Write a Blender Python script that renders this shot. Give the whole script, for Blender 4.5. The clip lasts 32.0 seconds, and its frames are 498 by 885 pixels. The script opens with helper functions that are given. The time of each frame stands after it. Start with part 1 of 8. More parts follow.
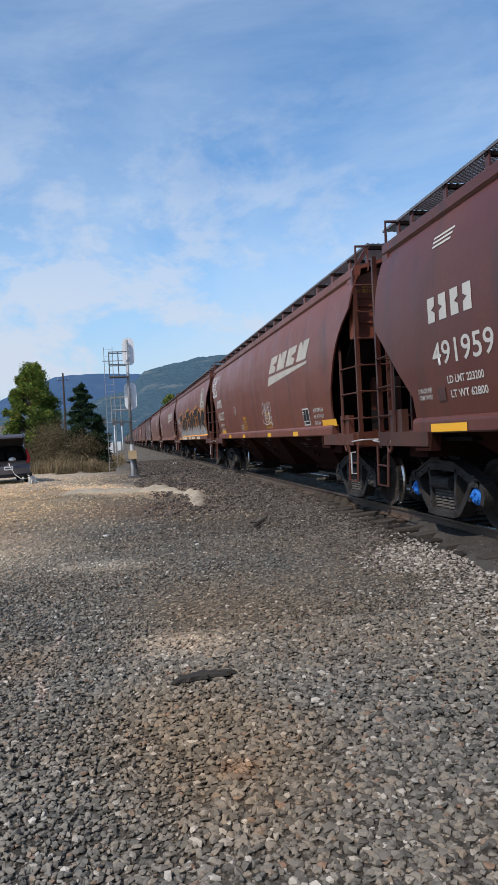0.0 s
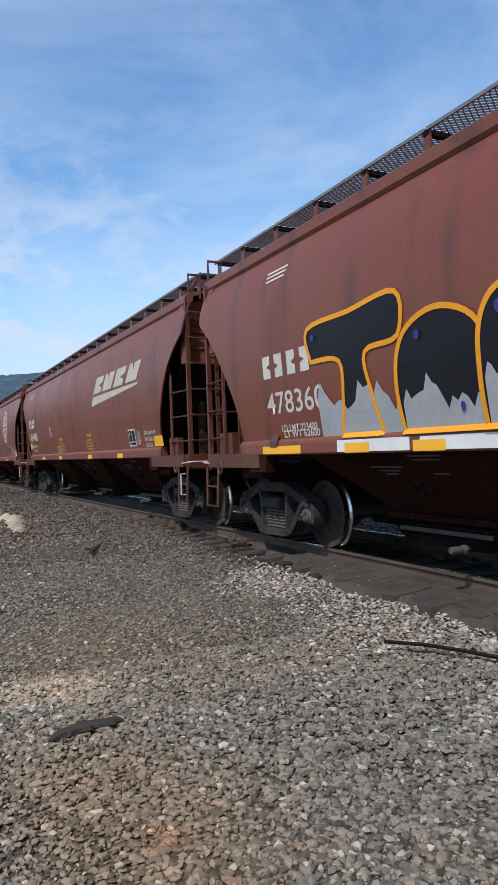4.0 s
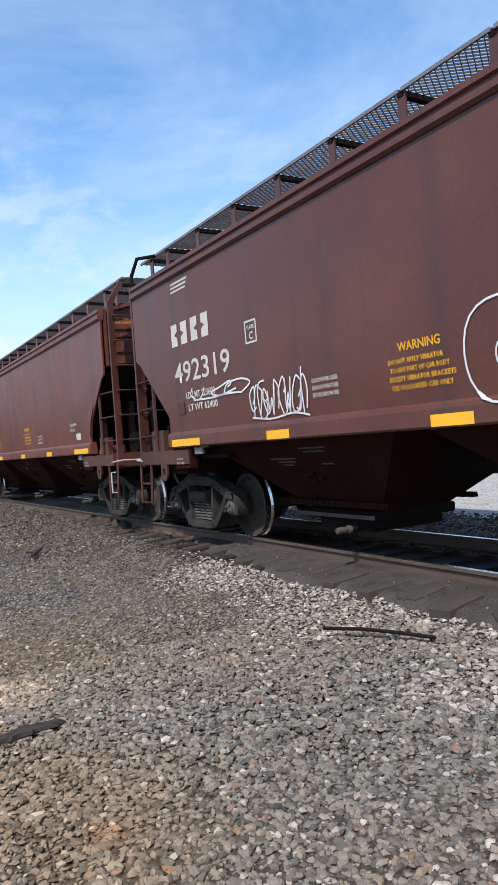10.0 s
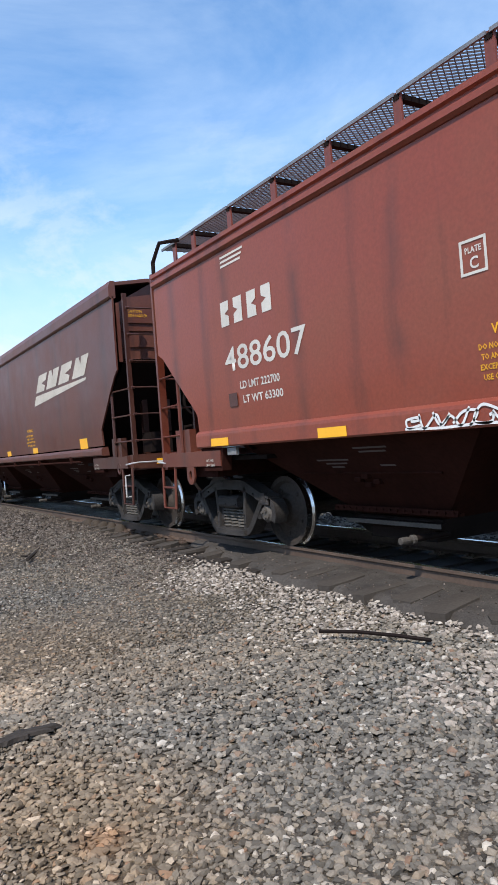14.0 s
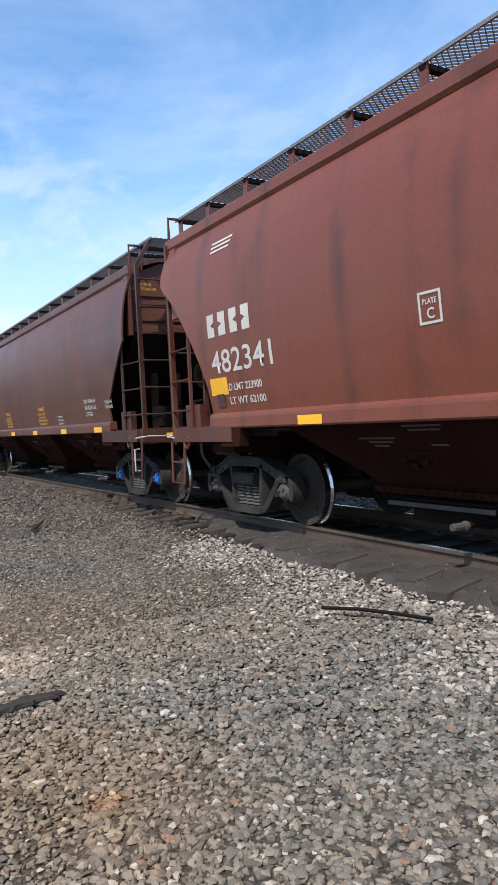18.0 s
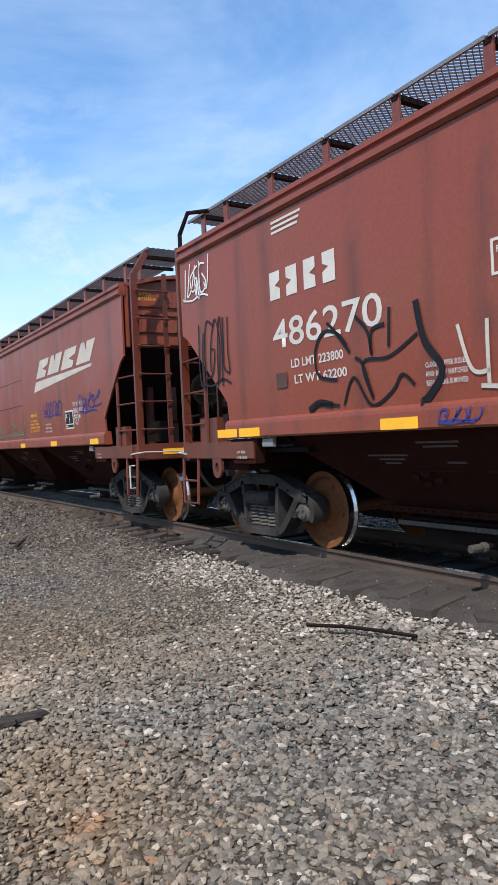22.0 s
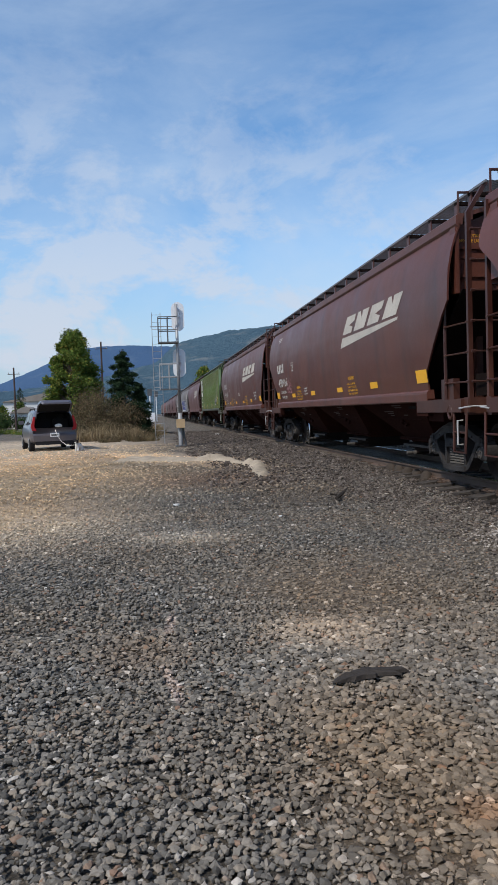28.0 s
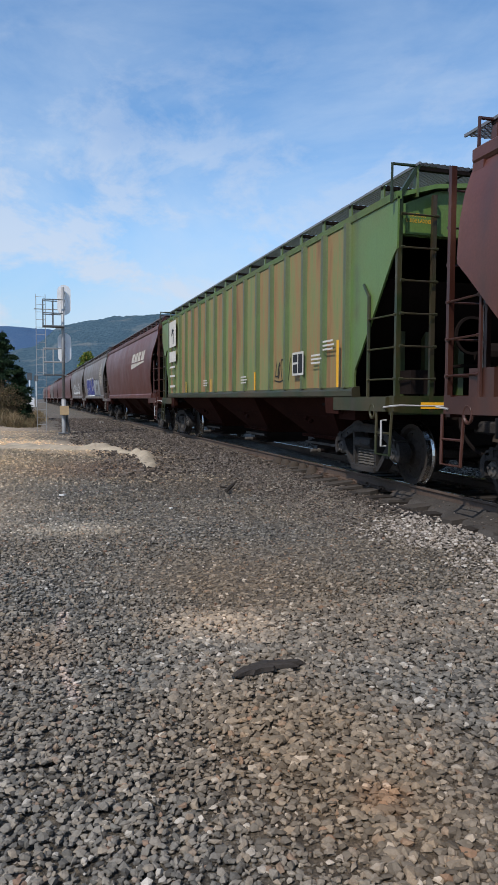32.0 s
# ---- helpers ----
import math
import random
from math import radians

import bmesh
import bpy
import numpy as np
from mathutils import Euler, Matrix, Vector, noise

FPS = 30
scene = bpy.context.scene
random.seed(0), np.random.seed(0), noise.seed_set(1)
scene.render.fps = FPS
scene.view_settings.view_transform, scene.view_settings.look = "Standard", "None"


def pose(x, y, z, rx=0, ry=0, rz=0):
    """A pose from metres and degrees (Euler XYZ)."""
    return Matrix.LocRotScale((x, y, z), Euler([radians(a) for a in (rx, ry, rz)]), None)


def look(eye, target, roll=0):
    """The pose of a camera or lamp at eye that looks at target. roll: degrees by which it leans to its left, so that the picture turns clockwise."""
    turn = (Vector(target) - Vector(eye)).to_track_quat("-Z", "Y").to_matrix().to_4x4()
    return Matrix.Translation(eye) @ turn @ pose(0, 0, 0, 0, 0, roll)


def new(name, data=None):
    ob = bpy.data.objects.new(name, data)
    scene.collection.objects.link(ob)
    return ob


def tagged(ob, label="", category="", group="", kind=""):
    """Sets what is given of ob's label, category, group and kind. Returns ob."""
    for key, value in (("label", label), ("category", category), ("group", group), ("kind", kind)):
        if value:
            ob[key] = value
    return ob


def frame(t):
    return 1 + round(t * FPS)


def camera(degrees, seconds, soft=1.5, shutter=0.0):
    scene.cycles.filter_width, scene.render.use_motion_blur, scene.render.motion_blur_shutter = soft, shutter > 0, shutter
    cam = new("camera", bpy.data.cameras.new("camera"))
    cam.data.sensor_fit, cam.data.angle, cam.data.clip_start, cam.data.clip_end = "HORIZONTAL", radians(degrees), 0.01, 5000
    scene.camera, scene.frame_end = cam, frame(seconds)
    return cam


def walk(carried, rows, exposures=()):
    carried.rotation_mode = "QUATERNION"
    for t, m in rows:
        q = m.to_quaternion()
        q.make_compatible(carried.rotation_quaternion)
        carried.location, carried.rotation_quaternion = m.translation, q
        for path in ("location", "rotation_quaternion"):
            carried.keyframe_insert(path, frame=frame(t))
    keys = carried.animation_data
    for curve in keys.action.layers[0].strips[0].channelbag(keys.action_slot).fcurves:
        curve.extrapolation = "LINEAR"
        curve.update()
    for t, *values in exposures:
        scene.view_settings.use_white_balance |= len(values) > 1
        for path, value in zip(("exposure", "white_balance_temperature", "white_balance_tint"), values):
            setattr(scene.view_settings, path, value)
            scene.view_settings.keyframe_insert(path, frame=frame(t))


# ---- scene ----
cam = camera(38.8, 32.0)
PATH = [
    (0, (0.154, 0.22, 1.679), (0.516, 2.187, 1.658), -2.9),
    (0.5, (-0.022, 0.409, 1.66), (0.352, 2.373, 1.633), -0.1),
    (1, (-0.221, 0.545, 1.649), (0.135, 2.512, 1.581), -1.6),
    (1.5, (-0.246, 0.778, 1.605), (0.21, 2.726, 1.625), -1.8),
    (2, (-0.236, 0.869, 1.643), (0.268, 2.805, 1.642), -0.9),
    (2.5, (-0.303, 0.917, 1.636), (0.299, 2.824, 1.611), -2.1),
    (3, (-0.385, 0.909, 1.635), (0.282, 2.795, 1.635), -3.4),
    (3.5, (-0.347, 0.874, 1.639), (0.471, 2.698, 1.661), -1.4),
    (5.5, (-0.249, 0.736, 1.654), (0.715, 2.488, 1.678), -3.5),
    (6, (-0.243, 0.747, 1.647), (0.718, 2.501, 1.672), -3.3),
    (6.5, (-0.263, 0.726, 1.66), (0.69, 2.484, 1.702), -3.5),
    (6.8, (-0.283, 0.731, 1.645), (0.679, 2.484, 1.689), -3.0),
    (7, (-0.266, 0.721, 1.658), (0.712, 2.465, 1.695), -3.5),
    (7.5, (-0.266, 0.719, 1.661), (0.729, 2.453, 1.684), -3.7),
    (8, (-0.257, 0.726, 1.653), (0.747, 2.455, 1.67), -4.0),
    (8.5, (-0.268, 0.716, 1.661), (0.741, 2.443, 1.682), -3.6),
    (9, (-0.268, 0.72, 1.662), (0.737, 2.449, 1.677), -3.7),
    (9.5, (-0.262, 0.717, 1.661), (0.764, 2.434, 1.665), -3.9),
    (10, (-0.257, 0.724, 1.655), (0.76, 2.447, 1.655), -4.2),
    (10.5, (-0.258, 0.726, 1.658), (0.763, 2.446, 1.67), -4.2),
    (11, (-0.245, 0.736, 1.651), (0.781, 2.452, 1.654), -4.6),
    (11.5, (-0.26, 0.719, 1.659), (0.77, 2.434, 1.665), -4.3),
    (12, (-0.256, 0.724, 1.657), (0.769, 2.441, 1.66), -4.0),
    (12.5, (-0.252, 0.728, 1.653), (0.772, 2.446, 1.649), -4.5),
    (13, (-0.258, 0.724, 1.657), (0.759, 2.446, 1.663), -4.2),
    (13.5, (-0.258, 0.724, 1.66), (0.762, 2.444, 1.669), -4.5),
    (15.5, (-0.293, 0.726, 1.653), (0.773, 2.418, 1.616), -2.7),
    (16, (-0.304, 0.716, 1.664), (0.738, 2.422, 1.61), -2.3),
    (16.5, (-0.299, 0.721, 1.661), (0.736, 2.431, 1.621), -2.0),
    (17, (-0.299, 0.722, 1.657), (0.727, 2.438, 1.6), -1.4),
    (17.5, (-0.29, 0.725, 1.655), (0.759, 2.427, 1.587), -2.3),
    (18, (-0.286, 0.726, 1.656), (0.727, 2.449, 1.598), -2.9),
    (18.5, (-0.288, 0.727, 1.655), (0.731, 2.447, 1.61), -2.9),
    (19, (-0.287, 0.731, 1.656), (0.749, 2.441, 1.61), -2.6),
    (19.5, (-0.289, 0.726, 1.654), (0.753, 2.432, 1.622), -2.6),
    (20, (-0.293, 0.72, 1.658), (0.752, 2.425, 1.636), -2.6),
    (20.5, (-0.29, 0.724, 1.654), (0.762, 2.425, 1.638), -2.6),
    (21, (-0.287, 0.723, 1.652), (0.766, 2.423, 1.641), -2.5),
    (21.5, (-0.295, 0.717, 1.662), (0.758, 2.417, 1.647), -2.6),
    (22, (-0.295, 0.716, 1.661), (0.757, 2.417, 1.647), -2.7),
    (22.5, (-0.289, 0.72, 1.658), (0.756, 2.426, 1.643), -2.8),
    (23, (-0.276, 0.723, 1.656), (0.762, 2.432, 1.634), -3.0),
    (23.5, (-0.288, 0.726, 1.656), (0.753, 2.434, 1.641), -2.9),
    (24, (-0.286, 0.727, 1.657), (0.747, 2.439, 1.638), -3.3),
    (24.5, (-0.294, 0.721, 1.661), (0.7, 2.456, 1.633), -3.3),
    (25, (-0.307, 0.736, 1.661), (0.535, 2.549, 1.621), -2.9),
    (25.5, (-0.328, 0.779, 1.645), (0.406, 2.639, 1.59), -2.6),
    (26, (-0.383, 0.797, 1.654), (0.209, 2.706, 1.591), -2.0),
    (26.5, (-0.479, 0.865, 1.646), (-0.006, 2.807, 1.595), -1.8),
    (28.5, (-0.612, 1.362, 1.520), (-0.373, 3.345, 1.420), -2.62),
    (29, (-0.725, 1.378, 1.509), (-0.506, 3.363, 1.407), -3.61),
    (29.5, (-0.709, 1.354, 1.511), (-0.473, 3.339, 1.425), -2.17),
    (30, (-0.693, 1.335, 1.530), (-0.389, 3.311, 1.487), -1.15),
    (30.5, (-0.678, 1.324, 1.534), (-0.380, 3.298, 1.414), -1.88),
    (31, (-0.675, 1.327, 1.576), (-0.260, 3.279, 1.459), 0.93),
    (31.5, (-0.665, 1.315, 1.580), (-0.200, 3.257, 1.462), 0.34),
    (32, (-0.676, 1.311, 1.579), (-0.078, 3.215, 1.457), 0.27),
]
EXPOSURE = [(0.0, 0.2), (3.0, 0.25), (5.5, 0.52), (10.0, 0.66), (13.5, 0.7), (15.5, 0.68), (24.0, 0.68), (26.0, 0.33), (28.5, 0.12), (32.0, 0.22)]
walk(cam, [(t, look(e, g, r)) for t, e, g, r in PATH], EXPOSURE)

# ---- world and sun ----
SUN_AZ, SUN_EL = 231.0, 50.0      # compass from +Y towards +X, and height, degrees
world = bpy.data.worlds.new("sky")
scene.world = world
world.use_nodes = True
wn, wl = world.node_tree.nodes, world.node_tree.links
wn.clear()
w_out = wn.new("ShaderNodeOutputWorld")
w_bg = wn.new("ShaderNodeBackground")
w_sky = wn.new("ShaderNodeTexSky")
w_sky.sky_type, w_sky.sun_disc = "NISHITA", False
w_sky.sun_elevation, w_sky.sun_rotation = radians(SUN_EL), radians(SUN_AZ)
w_sky.air_density, w_sky.dust_density, w_sky.ozone_density = 1.0, 0.3, 1.6
w_co = wn.new("ShaderNodeTexCoord")
w_map = wn.new("ShaderNodeMapping")
w_map.inputs["Scale"].default_value = (1.0, 1.0, 2.2)
w_map.inputs["Rotation"].default_value = (0.25, 0.1, 0.6)
wl.new(w_co.outputs["Generated"], w_map.inputs["Vector"])
w_n1 = wn.new("ShaderNodeTexNoise")
w_n1.inputs["Scale"].default_value, w_n1.inputs["Detail"].default_value, w_n1.inputs["Roughness"].default_value = 2.1, 10.0, 0.6
w_n1.inputs["Distortion"].default_value = 0.5
wl.new(w_map.outputs[0], w_n1.inputs["Vector"])
w_r1 = wn.new("ShaderNodeValToRGB")
w_r1.color_ramp.elements[0].position, w_r1.color_ramp.elements[1].position = 0.33, 0.80
wl.new(w_n1.outputs["Fac"], w_r1.inputs["Fac"])
w_sep = wn.new("ShaderNodeSeparateXYZ")
wl.new(w_co.outputs["Generated"], w_sep.inputs[0])
w_hz = wn.new("ShaderNodeMapRange")      # more cloud towards the horizon
w_hz.inputs["From Min"].default_value, w_hz.inputs["From Max"].default_value = 0.0, 0.55
w_hz.inputs["To Min"].default_value, w_hz.inputs["To Max"].default_value = 0.74, 0.68
wl.new(w_sep.outputs["Z"], w_hz.inputs["Value"])
w_mul = wn.new("ShaderNodeMath")
w_mul.operation = "MULTIPLY"
wl.new(w_r1.outputs["Color"], w_mul.inputs[0])
wl.new(w_hz.outputs[0], w_mul.inputs[1])
w_n2 = wn.new("ShaderNodeTexNoise")      # heaped clouds low over the hills
w_n2.inputs["Scale"].default_value, w_n2.inputs["Detail"].default_value, w_n2.inputs["Roughness"].default_value = 7.5, 11.0, 0.62
w_n2.inputs["Distortion"].default_value = 0.25
w_map2 = wn.new("ShaderNodeMapping")
w_map2.inputs["Scale"].default_value, w_map2.inputs["Location"].default_value = (1.0, 1.0, 1.7), (0.35, 0.0, 0.2)
wl.new(w_co.outputs["Generated"], w_map2.inputs["Vector"])
wl.new(w_map2.outputs[0], w_n2.inputs["Vector"])
w_r2 = wn.new("ShaderNodeValToRGB")
w_r2.color_ramp.elements[0].position, w_r2.color_ramp.elements[1].position = 0.48, 0.59
wl.new(w_n2.outputs["Fac"], w_r2.inputs["Fac"])
w_low = wn.new("ShaderNodeMapRange")
w_low.inputs["From Min"].default_value, w_low.inputs["From Max"].default_value = 0.48, 0.12
w_low.inputs["To Min"].default_value, w_low.inputs["To Max"].default_value = 0.0, 0.85
wl.new(w_sep.outputs["Z"], w_low.inputs["Value"])
w_heap = wn.new("ShaderNodeMath")
w_heap.operation = "MULTIPLY"
wl.new(w_r2.outputs["Color"], w_heap.inputs[0])
w_west = wn.new("ShaderNodeMapRange")
w_west.inputs["From Min"].default_value, w_west.inputs["From Max"].default_value = 0.34, 0.08
w_west.inputs["To Min"].default_value, w_west.inputs["To Max"].default_value = 0.6, 1.0
wl.new(w_sep.outputs["X"], w_west.inputs["Value"])
w_lw = wn.new("ShaderNodeMath")
w_lw.operation = "MULTIPLY"
wl.new(w_low.outputs[0], w_lw.inputs[0])
wl.new(w_west.outputs[0], w_lw.inputs[1])
wl.new(w_lw.outputs[0], w_heap.inputs[1])
w_mix = wn.new("ShaderNodeMixRGB")
w_mix.inputs["Color2"].default_value = (4.6, 5.6, 6.9, 1)
wl.new(w_mul.outputs[0], w_mix.inputs["Fac"])
w_sat = wn.new("ShaderNodeHueSaturation")
w_sat.inputs["Saturation"].default_value, w_sat.inputs["Value"].default_value = 1.25, 1.35
wl.new(w_sky.outputs[0], w_sat.inputs["Color"])
w_hazy = wn.new("ShaderNodeMixRGB")       # grey-blue air close to the horizon
w_hazy.inputs["Color2"].default_value = (1.7, 2.6, 4.1, 1)
w_near = wn.new("ShaderNodeMapRange")
w_near.inputs["From Min"].default_value, w_near.inputs["From Max"].default_value = 0.22, 0.0
w_near.inputs["To Min"].default_value, w_near.inputs["To Max"].default_value = 0.0, 0.85
wl.new(w_sep.outputs["Z"], w_near.inputs["Value"])
wl.new(w_near.outputs[0], w_hazy.inputs["Fac"])
wl.new(w_sat.outputs[0], w_hazy.inputs["Color1"])
wl.new(w_hazy.outputs[0], w_mix.inputs["Color1"])
w_puff = wn.new("ShaderNodeMixRGB")
w_puff.inputs["Color2"].default_value = (4.9, 5.4, 6.3, 1)
wl.new(w_heap.outputs[0], w_puff.inputs["Fac"])
wl.new(w_mix.outputs[0], w_puff.inputs["Color1"])
wl.new(w_puff.outputs[0], w_bg.inputs["Color"])
w_bg.inputs["Strength"].default_value = 0.115
wl.new(w_bg.outputs[0], w_out.inputs["Surface"])
sun = new("sun", bpy.data.lights.new("sun", "SUN"))
sun.data.energy, sun.data.angle, sun.data.color = 3.2, radians(0.6), (1.0, 0.95, 0.88)
az, el = radians(SUN_AZ), radians(SUN_EL)
SUN_DIR = Vector((math.sin(az) * math.cos(el), math.cos(az) * math.cos(el), math.sin(el)))
sun.matrix_world = look(SUN_DIR * 60, (0, 0, 0))


# ---- materials ----
def material(name, rough=0.6, metal=0.0):
    m = bpy.data.materials.new(name)
    m.use_nodes = True
    b = m.node_tree.nodes["Principled BSDF"]
    b.inputs["Roughness"].default_value, b.inputs["Metallic"].default_value = rough, metal
    return m, m.node_tree.nodes, m.node_tree.links, b


def noise_node(n, l, co, scale, detail=5.0, rough=0.6, stretch=None):
    if stretch:
        mp = n.new("ShaderNodeMapping")
        mp.inputs["Scale"].default_value = stretch
        l.new(co, mp.inputs["Vector"])
        co = mp.outputs[0]
    x = n.new("ShaderNodeTexNoise")
    x.inputs["Scale"].default_value, x.inputs["Detail"].default_value, x.inputs["Roughness"].default_value = scale, detail, rough
    l.new(co, x.inputs["Vector"])
    return x.outputs["Fac"]


def ramp(n, l, fac, stops):
    r = n.new("ShaderNodeValToRGB")
    e = r.color_ramp.elements
    while len(e) < len(stops):
        e.new(0.5)
    for k, (p, c) in zip(e, stops):
        k.position, k.color = p, (*c, 1) if len(c) == 3 else c
    l.new(fac, r.inputs["Fac"])
    return r.outputs["Color"]


def mix(n, l, a, b, fac, kind="MIX"):
    x = n.new("ShaderNodeMixRGB")
    x.blend_type = kind
    for v, k in ((a, "Color1"), (b, "Color2"), (fac, "Fac")):
        if isinstance(v, (int, float)):
            x.inputs[k].default_value = v
        elif isinstance(v, tuple):
            x.inputs[k].default_value = (*v, 1)
        else:
            l.new(v, x.inputs[k])
    return x.outputs["Color"]


def bump(n, l, b, height, strength=0.3, dist=0.01):
    x = n.new("ShaderNodeBump")
    x.inputs["Strength"].default_value, x.inputs["Distance"].default_value = strength, dist
    l.new(height, x.inputs["Height"])
    l.new(x.outputs[0], b.inputs["Normal"])


def plain(name, colour, rough=0.6, metal=0.0, vary=0.25, scale=6.0, relief=0.15):
    """A surface of one colour with stains at two scales and a fine relief."""
    m, n, l, b = material(name, rough, metal)
    b.inputs["Specular IOR Level"].default_value = 0.5 if rough < 0.5 or metal else 0.18
    co = n.new("ShaderNodeTexCoord").outputs["Object"]
    big, fine = noise_node(n, l, co, scale * 0.25), noise_node(n, l, co, scale * 6, 4)
    lo, hi = tuple(c * (1 - vary) for c in colour), tuple(min(1, c * (1 + vary)) for c in colour)
    c1 = ramp(n, l, big, [(0.3, lo), (0.7, hi)])
    c2 = mix(n, l, c1, ramp(n, l, fine, [(0.3, lo), (0.7, hi)]), 0.4)
    l.new(c2, b.inputs["Base Color"])
    bump(n, l, b, fine, relief, 0.004)
    return m


def car_paint():
    """Weathered freight-car paint, its colour from the object; dust, faded bands and rain streaks."""
    m, n, l, b = material("car_paint", 0.55)
    b.inputs["Specular IOR Level"].default_value = 0.42
    co = n.new("ShaderNodeTexCoord").outputs["Object"]
    info = n.new("ShaderNodeObjectInfo")
    base = info.outputs["Color"]
    streak = noise_node(n, l, co, 1.0, 6, 0.65, (6, 2.2, 0.16))
    blot = noise_node(n, l, co, 0.9, 6, 0.6)
    fine = noise_node(n, l, co, 30, 4)
    c = mix(n, l, base, (0.21, 0.095, 0.062), ramp(n, l, blot, [(0.42, (0, 0, 0)), (0.8, (0.4, 0.4, 0.4))]))
    c = mix(n, l, c, (0.035, 0.022, 0.02), ramp(n, l, streak, [(0.56, (0, 0, 0)), (0.78, (0.55, 0.55, 0.55))]))
    c = mix(n, l, c, (0.26, 0.12, 0.07), ramp(n, l, noise_node(n, l, co, 1.0, 8, 0.7, (9, 5, 0.5)), [(0.64, (0, 0, 0)), (0.8, (0.35, 0.35, 0.35))]))
    c = mix(n, l, c, ramp(n, l, fine, [(0.3, (0.61, 0.55, 0.48)), (0.7, (1.02, 0.94, 0.83))]), 0.5, "MULTIPLY")
    sp = n.new("ShaderNodeSeparateXYZ")
    l.new(co, sp.inputs[0])
    seam = n.new("ShaderNodeMath")
    seam.operation, seam.inputs[1].default_value = "PINGPONG", 0.74
    l.new(sp.outputs["Y"], seam.inputs[0])
    line = ramp(n, l, seam.outputs[0], [(0.0, (0.75, 0.75, 0.75)), (0.03, (0.55, 0.55, 0.55)), (0.16, (0, 0, 0))])
    c = mix(n, l, c, (0.05, 0.028, 0.024), mix(n, l, (0, 0, 0), line, ramp(n, l, noise_node(n, l, co, 1.1, 3), [(0.36, (0, 0, 0)), (0.58, (0.8, 0.8, 0.8))])))
    l.new(c, b.inputs["Base Color"])
    l.new(ramp(n, l, blot, [(0.3, (0.34, 0.34, 0.34)), (0.8, (0.55, 0.55, 0.55))]), b.inputs["Roughness"])
    bump(n, l, b, blot, 0.25, 0.03)
    return m


M_PAINT = car_paint()
# Near-black tones: shade beneath and between the cars is mixed into both colours.
M_DARK = plain("grimy_shaded_steel", (0.014, 0.010, 0.009), 0.75, 0.0, 0.45, 5)
M_SHADEP = plain("shaded_red_paint", (0.032, 0.011, 0.008), 0.95, 0.0, 0.4, 3)
M_TRUCK = plain("truck_grime", (0.036, 0.032, 0.030), 0.62, 0.0, 0.85, 9, 0.6)
M_SPRING = plain("spring_dust", (0.105, 0.094, 0.083), 0.75, 0.0, 0.4, 8)
M_CAP = plain("dusty_bearing_cap", (0.075, 0.066, 0.058), 0.7, 0, 0.5, 9)
M_STEEL = plain("polished_steel", (0.55, 0.54, 0.52), 0.25, 1.0, 0.15, 8, 0.05)
for m in (M_DARK, M_SHADEP):
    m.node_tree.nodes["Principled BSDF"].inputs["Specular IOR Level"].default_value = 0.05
M_WHEEL = plain("wheel_grime", (0.050, 0.040, 0.034), 0.8, 0.0, 0.6, 5, 0.3)
M_RUSTW = plain("wheel_rust", (0.155, 0.060, 0.024), 0.8, 0.0, 0.55, 5, 0.3)
M_GRATE = plain("galvanised_grating", (0.17, 0.175, 0.19), 0.6, 0.3, 0.3, 8)
M_WHITE = plain("white_stencil", (0.54, 0.51, 0.46), 0.7, 0, 0.16, 9, 0.05)
M_YELLOW = plain("yellow_reflector", (0.85, 0.42, 0.02), 0.45, 0, 0.1, 9, 0.05)
M_YTEXT = plain("yellow_stencil", (0.72, 0.36, 0.03), 0.7, 0, 0.2, 9, 0.05)
M_BLACK = plain("black_stencil", (0.02, 0.02, 0.022), 0.6, 0, 0.3, 9, 0.05)
M_TAGP = plain("grey_tag", (0.20, 0.20, 0.20), 0.6, 0.2, 0.2, 9, 0.05)
M_GRAB = plain("grab_iron_bare", (0.5, 0.48, 0.46), 0.5, 0.3, 0.2, 9, 0.05)


